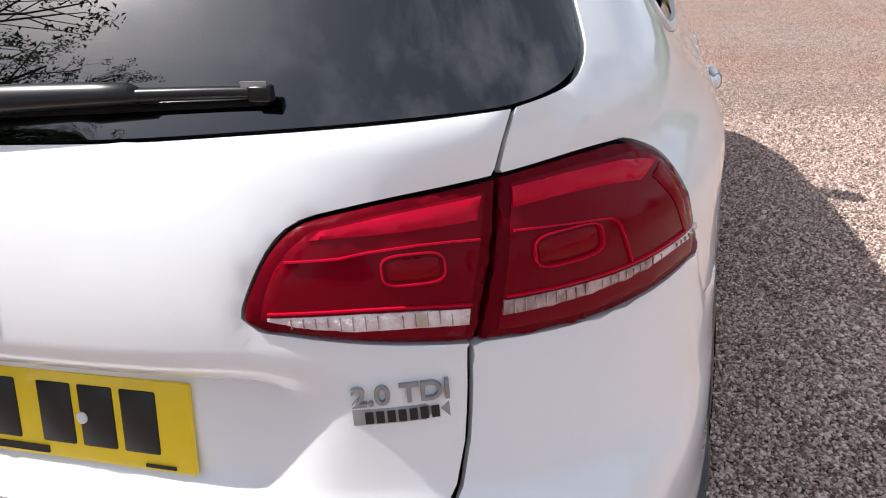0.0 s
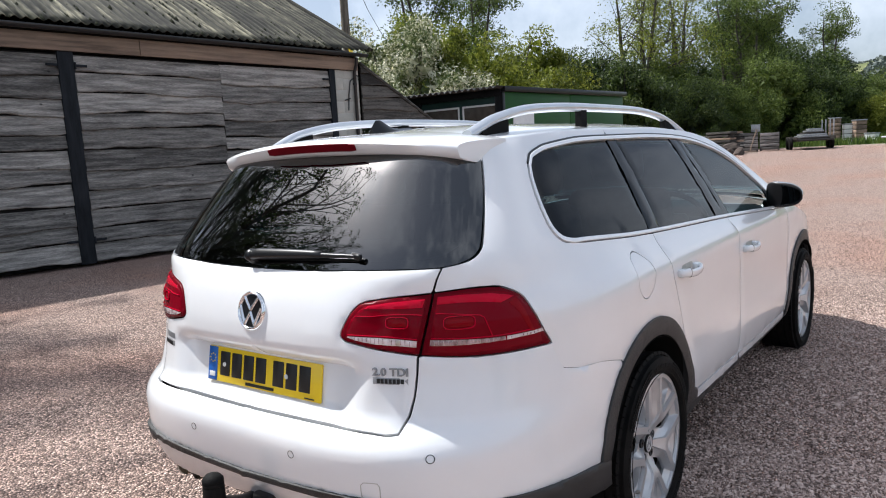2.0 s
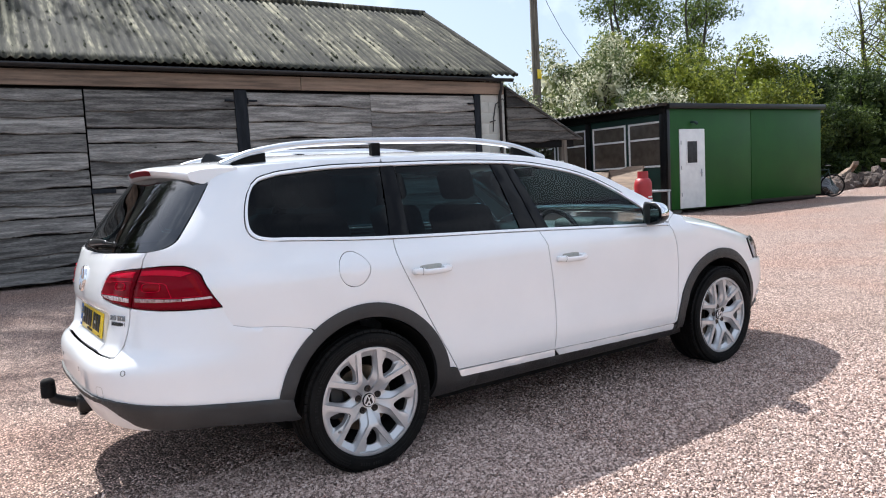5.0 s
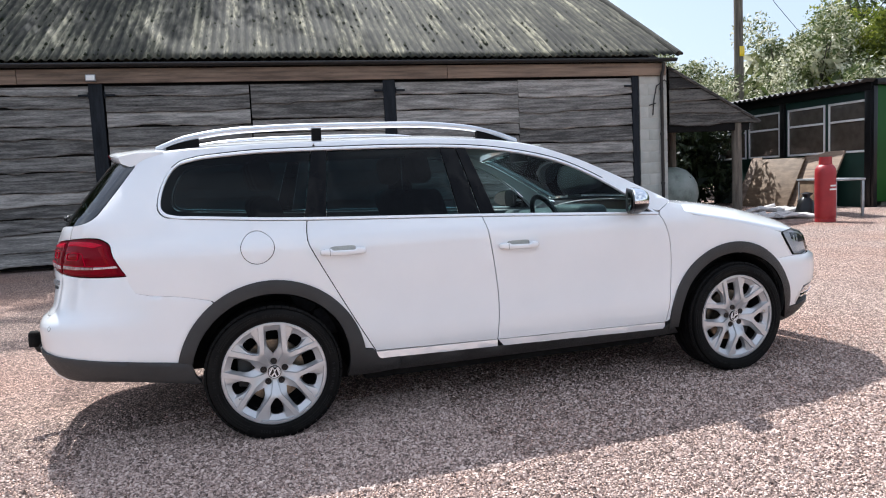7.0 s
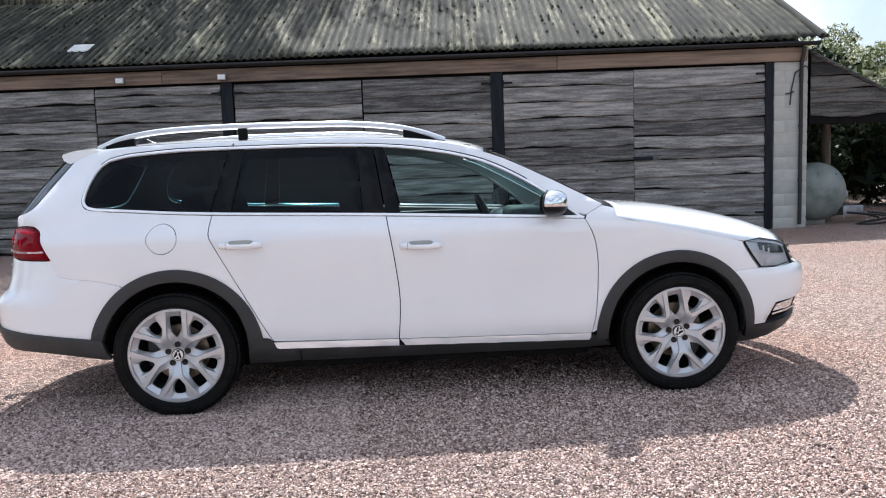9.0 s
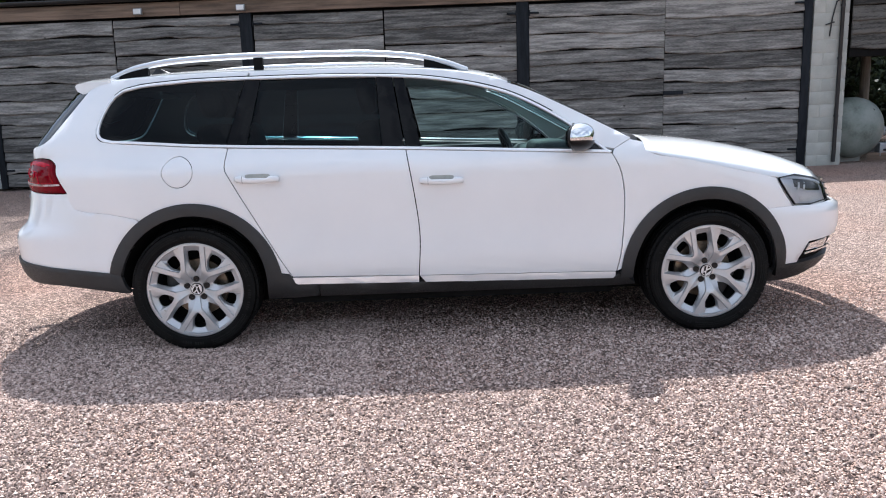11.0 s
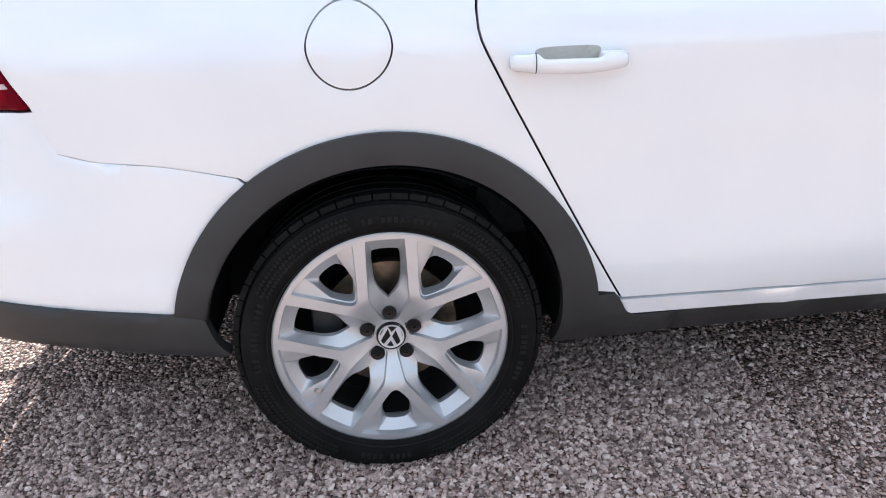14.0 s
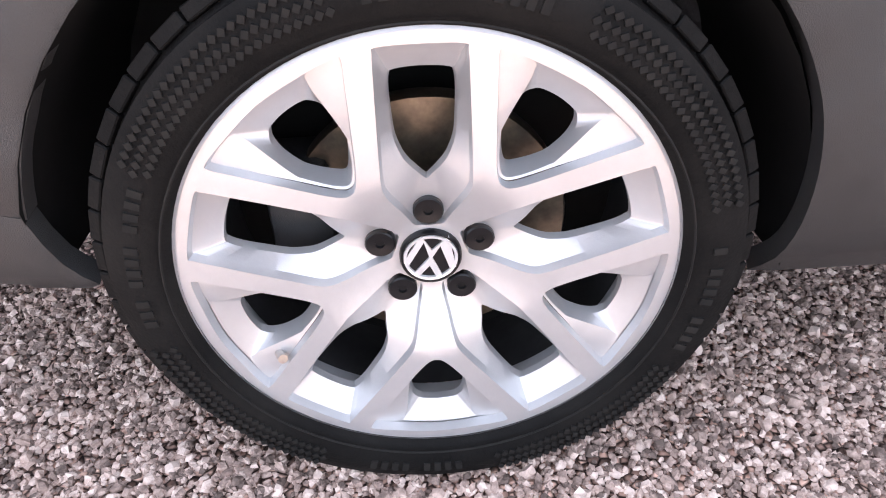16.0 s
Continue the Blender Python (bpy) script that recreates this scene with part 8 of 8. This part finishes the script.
def timber_and_crates():
    """At the far end of the heap: sawn slabs in a stack, then grey slatted crates with a pole against them."""
    z0 = float(rise(38.2, 9.2))
    st = empty("timber_stack", pose(38.2, 9.2, z0, 0, 0, 62), label="stack of weathered sawn slabs by the hedge", category="timber stack")
    rnd = random.Random(12)
    for k in range(8):
        for j in (-1, 1):
            a, b = rnd.uniform(-0.12, 0.12), rnd.uniform(-0.05, 0.05)
            block("slab", (-0.85 + a, 0.85 + a, j * 0.27 - 0.24 + b, j * 0.27 + 0.24 + b, 0.15 * k, 0.15 * k + rnd.uniform(0.09, 0.125)), WOOD_DARK if (k + j) % 3 else TIMBER, st, 0.012)
        if k < 7:
            for x in (-0.6, 0.6):
                block("spacer", (x - 0.04, x + 0.04, -0.5, 0.5, 0.15 * k + 0.09, 0.15 * k + 0.149), WOOD_DARK, st, 0.004)
    for x, y, w, h, yaw in ((39.9, 8.35, 0.95, 1.05, -76), (40.1, 7.3, 0.95, 1.0, -80)):
        c = empty("slatted_crate", pose(x, y, float(rise(x, y)), 0, 0, yaw), label="grey weathered slatted crate at the yard edge", category="crate", group="crates at the yard edge")
        # dark block added as the shade seen between the slats
        block("core", (-w / 2 + 0.04, w / 2 - 0.04, -0.46, 0.46, 0.06, h - 0.04), DARK, c, 0.01, "dark block standing in for the shade inside the crate")
        for q in range(5):
            z = 0.06 + (h - 0.06) * q / 5
            for y0 in (-0.5, 0.47):
                block("slat", (-w / 2, w / 2, y0, y0 + 0.03, z, z + (h - 0.06) / 5 - 0.03), WOOD, c, 0.004)
        for x0 in (-w / 2, w / 2 - 0.07):
            for y0 in (-0.465, 0.395):
                block("corner_post", (x0 + 0.002, x0 + 0.068, y0, y0 + 0.07, 0.0, h), WOOD_DARK, c, 0.005)
    x, y = 40.0, 8.0
    b = empty("box", pose(x, y, float(rise(x, y)) + 1.05, 0, 0, 12), label="small grey box on top of the crates", category="box")
    block("box_body", (-0.2, 0.2, -0.22, 0.22, 0.0, 0.36), GALV, b, 0.015)
    block("box_lid", (-0.22, 0.22, -0.24, 0.24, 0.363, 0.40), GALV, b, 0.01)
    p = empty("pole", pose(39.1, 8.0, float(rise(39.1, 8.0)), 0, 0, 0), label="pale stick leaning on the crates", category="pole")
    bm = bmesh.new()
    tube(bm, [(0.0, 0.1, 0.0), (0.2, -0.05, 0.65), (0.36, -0.18, 1.2)], [0.028, 0.026, 0.022], 8)
    part("stick", bm, TIMBER, p, smooth=60)


timber_and_crates()


STEEL_DARK = material("dark_rusty_steel", [(0.02, 0.018, 0.016), (0.05, 0.042, 0.036)], 0.6, 0.4, scale=8)


def flat_trailer(m, label, load):
    t = empty("trailer", m, label=label, category="trailer")
    body = STEEL_DARK
    block("deck", (-1.6, 1.6, -0.85, 0.85, 0.42, 0.52), body, t, 0.02)
    for y in (-0.9, 0.86):
        block("side_rail", (-1.6, 1.6, y, y + 0.04, 0.50, 0.66 if load else 0.56), body, t, 0.01)
    bm = bmesh.new()
    tube(bm, [(1.6, 0.0, 0.45), (2.7, 0, 0.42)], 0.05, 8)
    part("drawbar", bm, GALV, t)
    for x in (-0.4, 0.4):
        for y in (-0.98, 0.98):
            bm = bmesh.new()
            lathe(bm, [(0.0, -0.08), (0.16, -0.08), (0.29, -0.07), (0.31, 0.0), (0.29, 0.07), (0.16, 0.08), (0.0, 0.08)], "y", 20, (x, y, 0.31))
            part("wheel", bm, RUBBER, t, smooth=40)
    if load:
        for k in range(6):
            block("board_stack", (-1.3 + 0.1 * k, 1.2 - 0.25 * k, -0.7 + 0.05 * k, 0.7 - 0.1 * k, 0.525 + 0.09 * k, 0.605 + 0.09 * k), GALV if k % 3 else STEEL_DARK, t, 0.01)
        for x in (-1.5, -0.7, 0.3, 1.2):
            block("stake", (x, x + 0.05, -0.86, -0.81, 0.66, 1.5), GALV, t, 0.005)
    else:
        bm = bmesh.new()
        for k in range(5):
            tube(bm, [(-0.4 + 0.3 * k, -0.5, 0.55), (0.1 + 0.25 * k, 0.3, 0.85 + 0.1 * (k % 2))], 0.06, 7)
        part("winch_frame", bm, BLACK, t)
    return t


G0 = lambda x, y: float(rise(x, y))
flat_trailer(pose(40.4, 5.4, G0(40.4, 5.4), 0, 0, 20), "grey flat trailer loaded with sheets and boards", True)
flat_trailer(pose(40.7, -0.4, G0(40.7, -0.4), 0, 0, 75), "low empty flat trailer standing at the yard edge", False)
for k, (x, y, h, mat) in enumerate(((47.4, 5.2, 1.5, TIMBER), (47.7, 4.5, 1.1, PLATE_WHITE), (47.4, 3.9, 1.3, TIMBER), (47.6, 1.7, 0.75, GREEN_WALL), (47.9, 6.4, 0.8, GREEN_DARK), (47.0, 3.2, 0.5, PLATE_WHITE))):
    hv = empty("beehive", pose(x, y, G0(x, y), 0, 0, 15 * k), label="stacked box hive standing in the grass", category="beehive", group="hives in the grass")
    n = max(1, int(h / 0.25))
    for q in range(n):
        block("hive_box", (-0.3, 0.3, -0.3, 0.3, 0.02 + h * q / n, h * (q + 0.94) / n), mat, hv, 0.01)
    block("hive_roof", (-0.33, 0.33, -0.33, 0.33, h, h + 0.06), GALV, hv, 0.01)


def bicycle():
    b = empty("bicycle", pose(20.78, 7.42, G0(20.78, 7.42), 0, 0, -78), label="dark bicycle leaning behind the green cabin", category="bicycle")
    for x in (0.0, -1.02):
        bm = bmesh.new()
        lathe(bm, [(0.315, -0.02), (0.345, 0.0), (0.315, 0.02), (0.30, 0.0)], "y", 36, (x, 0, 0.345), close=True)
        wheel = part("wheel", bm, RUBBER, b, smooth=50)
        bm = bmesh.new()
        for k in range(14):
            a = 2 * math.pi * k / 14
            tube(bm, [(x, 0, 0.345), (x + 0.3 * math.cos(a), 0, 0.345 + 0.3 * math.sin(a))], 0.003, 4)
        part("spokes", bm, GALV, wheel)
    bm = bmesh.new()
    for p, q in (((0, 0, 0.345), (-0.12, 0, 0.85)), ((-0.1, 0, 0.75), (-0.62, 0, 0.40)), ((-0.62, 0, 0.40), (-1.02, 0, 0.345)), ((-0.62, 0, 0.4), (-0.75, 0, 0.9)), ((-0.12, 0, 0.82), (-0.72, 0, 0.80)), ((-1.02, 0, 0.345), (-0.72, 0, 0.8))):
        tube(bm, [p, q], 0.017, 8)
    part("frame", bm, GREEN_DARK, b, smooth=50)
    bm = bmesh.new()
    tube(bm, [(-0.12, -0.28, 0.95), (-0.12, 0.28, 0.95)], 0.014, 8)
    part("handlebar", bm, BLACK, b, smooth=50)
    bag = empty("rubbish_bag", pose(22.0, 8.6, G0(22.0, 8.6)), label="dark bin bag heap by the cabin end", category="bag")
    bm = bmesh.new()
    bmesh.ops.create_icosphere(bm, subdivisions=3, radius=0.6)
    for v in bm.verts:
        v.co = Vector((v.co.x * 1.3, v.co.y, max(v.co.z, -0.1) * 0.85 + 0.08)) * (1 + 0.25 * noise.noise(v.co * 3))
    part("bag_body", bm, BLACK, bag, smooth=60)


bicycle()


def grass_verge():
    """Long grass along the far edge of the gravel."""
    rng = np.random.default_rng(9)
    n = 26000
    x, y = 44 + rng.random(n) ** 1.3 * 26, -24 + 36 * rng.random(n)
    keep = x > 43.5 + 0.12 * y
    x, y = x[keep], y[keep]
    n = len(x)
    z = rise(x, y)
    a = rng.random(n) * 6.28
    h, w = 0.18 + 0.35 * rng.random(n), 0.03 + 0.03 * rng.random(n)
    base = np.stack([x, y, z - 0.02], 1)
    side = np.stack([np.cos(a) * w, np.sin(a) * w, 0 * a], 1)
    tip = np.stack([rng.normal(size=n) * 0.1, rng.normal(size=n) * 0.1, h], 1)
    v = np.stack([base - side, base + side, base + side * 0.4 + tip * 0.7, base + tip], 1).reshape(-1, 3)
    i = np.arange(n)[:, None] * 4
    ob = sheet("long_grass", v.tolist(), np.concatenate([i, i + 1, i + 2, i + 3], 1).tolist(), GRASS)
    tagged(ob, "long green grass along the yard edge", "grass", kind="stuff")


grass_verge()


def far_hill():
    """Wooded ridge beyond the fields."""
    rng = np.random.default_rng(21)
    xs = np.linspace(-1, 1, 60)
    verts, faces = [], []
    for i, t in enumerate(xs):
        ang = radians(-32 + 50 * (t + 1) / 2)
        for j, (d, h) in enumerate(((205, 6.5), (300, 17), (380, 29 + 4 * math.sin(3 * t + 1)), (470, 32 + 4 * math.sin(2.3 * t)))):
            verts.append((d * math.cos(ang), d * math.sin(ang), h + rng.random()))
    for i in range(59):
        for j in range(3):
            a = i * 4 + j
            faces.append((a, a + 1, a + 5, a + 4))
    tagged(sheet("hill", verts, faces, HILL, smooth=0), "green field slope below a wooded ridge", "hill", kind="structure")
    n = 46000
    ang = np.radians(-32 + 50 * rng.random(n))
    pick = rng.random(n)
    d = 300 + 150 * pick
    c = np.stack([d * np.cos(ang), d * np.sin(ang), np.interp(d, [300, 380, 470], [17, 30, 33])], 1)
    lump = 3.5 + 2.2 * np.sin(ang * 61 + d * 0.03) + 1.6 * np.sin(ang * 143 + 1.3) + 1.2 * np.sin(ang * 317 + d * 0.11)
    c[:, 2] += lump * rng.random(n)
    a = rng.normal(size=(n, 3))
    a /= np.linalg.norm(a, axis=1, keepdims=True)
    b = np.cross(a, rng.normal(size=(n, 3)))
    b /= np.linalg.norm(b, axis=1, keepdims=True)
    s = 0.8
    v = np.stack([c - a * s, c + b * s, c + a * s, c - b * s], 1).reshape(-1, 3)
    i = np.arange(n)[:, None] * 4
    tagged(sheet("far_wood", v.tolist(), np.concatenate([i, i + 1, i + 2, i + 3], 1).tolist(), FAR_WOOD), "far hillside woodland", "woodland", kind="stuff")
    tr = empty("bus", pose(217, 4.3, 10.5, 0, 0, 80) @ Matrix.Diagonal((0.6, 0.6, 0.6, 1)), label="far white and yellow bus on the road", category="bus")
    block("body", (-5, 5, -1.2, 1.2, 0.6, 3.2), PLATE_WHITE, tr, 0.2)
    block("window_band", (-4.6, 4.6, -1.26, -1.21, 1.7, 2.7), GUTTER, tr, 0.0)
    block("stripe", (-5.04, -4.2, -1.28, 1.28, 0.6, 3.1), YELLOW, tr, 0.1)


far_hill()


# ---------------------------------------------------------------- loose chippings
def chippings(name, x0, x1, y0, y1, density, size, seed, round_=True, skip=None):
    rng = np.random.default_rng(seed)
    n = int((x1 - x0) * (y1 - y0) * density)
    x, y = x0 + (x1 - x0) * rng.random(n), y0 + (y1 - y0) * rng.random(n)
    if skip:
        keep = ~((x > skip[0]) & (x < skip[1]) & (y > skip[2]) & (y < skip[3]))
        x, y = x[keep], y[keep]
        n = len(x)
    edge = np.minimum(np.minimum(x - x0, x1 - x), np.minimum(y - y0, y1 - y))
    keep = rng.random(n) < 0.15 + 0.85 * smoothstep(0.0, 0.9, edge) if skip else np.ones(n, bool)
    x, y = x[keep], y[keep]
    n = len(x)
    s = size * np.exp(rng.normal(size=n) * 0.28)
    if round_:
        ring = lambda count, r, z, a0: [(r * math.cos(a0 + 2 * math.pi * q / count), r * math.sin(a0 + 2 * math.pi * q / count), z) for q in range(count)]
        base = np.array(ring(6, 1.05, -0.25, 0.0) + ring(4, 0.72, 0.62, 0.4))
        tri = np.array([(0, 1, 6), (1, 7, 6), (1, 2, 7), (2, 3, 7), (3, 8, 7), (3, 4, 8), (4, 5, 8), (5, 9, 8), (5, 0, 9), (0, 6, 9), (6, 7, 8), (6, 8, 9)])
    else:
        base = np.array([(1.1, 0.15, -0.2), (-0.2, 1.05, -0.25), (-1.05, -0.1, -0.2), (0.2, -1.0, -0.25), (0.15, 0.1, 0.85)])
        tri = np.array([(0, 1, 4), (1, 2, 4), (2, 3, 4), (3, 0, 4)])
    k = len(base)
    shape = base[None] * (1 + 0.24 * rng.normal(size=(n, k, 1)).clip(-1.4, 1.4)) * np.stack([1 + 0.35 * rng.random(n), 0.75 + 0.3 * rng.random(n), 0.75 + 0.4 * rng.random(n)], 1)[:, None]
    # any heading, tipped up to about forty degrees
    yaw, tip, lean = rng.random(n) * 6.283, rng.normal(size=n) * 0.32, rng.normal(size=n) * 0.32
    cy, sy, ct, st, cl, sl = np.cos(yaw), np.sin(yaw), np.cos(tip), np.sin(tip), np.cos(lean), np.sin(lean)
    zero, one = np.zeros(n), np.ones(n)
    turn = lambda rows: np.stack([np.stack(r, 1) for r in rows], 1)
    spin = turn([[cy, -sy, zero], [sy, cy, zero], [zero, zero, one]])
    pitch = turn([[ct, zero, st], [zero, one, zero], [-st, zero, ct]])
    roll = turn([[one, zero, zero], [zero, cl, -sl], [zero, sl, cl]])
    v = np.einsum("nij,njk,nkl,nml->nmi", spin, pitch, roll, shape, optimize=True) * s[:, None, None]
    v += np.stack([x, y, rise(x, y) + s * (0.0 + 0.8 * rng.random(n))], 1)[:, None]
    f = (tri[None] + (np.arange(n) * k)[:, None, None]).reshape(-1)
    me = bpy.data.meshes.new(name)
    me.vertices.add(n * k)
    me.vertices.foreach_set("co", v.reshape(-1).astype(np.float32))
    m = n * len(tri)
    me.loops.add(m * 3)
    me.loops.foreach_set("vertex_index", f.astype(np.int32))
    me.polygons.add(m)
    me.polygons.foreach_set("loop_start", np.arange(0, m * 3, 3, dtype=np.int32))
    me.update(calc_edges=True)
    me.shade_flat()
    me.materials.append(CHIP)
    ob = new(name, me)
    tagged(ob, "loose pinkish grey stone chippings over the yard", "gravel", kind="stuff")


chippings("gravel_chippings", -0.9, 0.95, -1.65, -0.4, 21500, 0.0044, 1)
chippings("gravel_chippings", -2.8, 4.2, -4.1, -0.1, 8800, 0.0053, 2, False, (-0.9, 0.95, -1.65, -0.4))
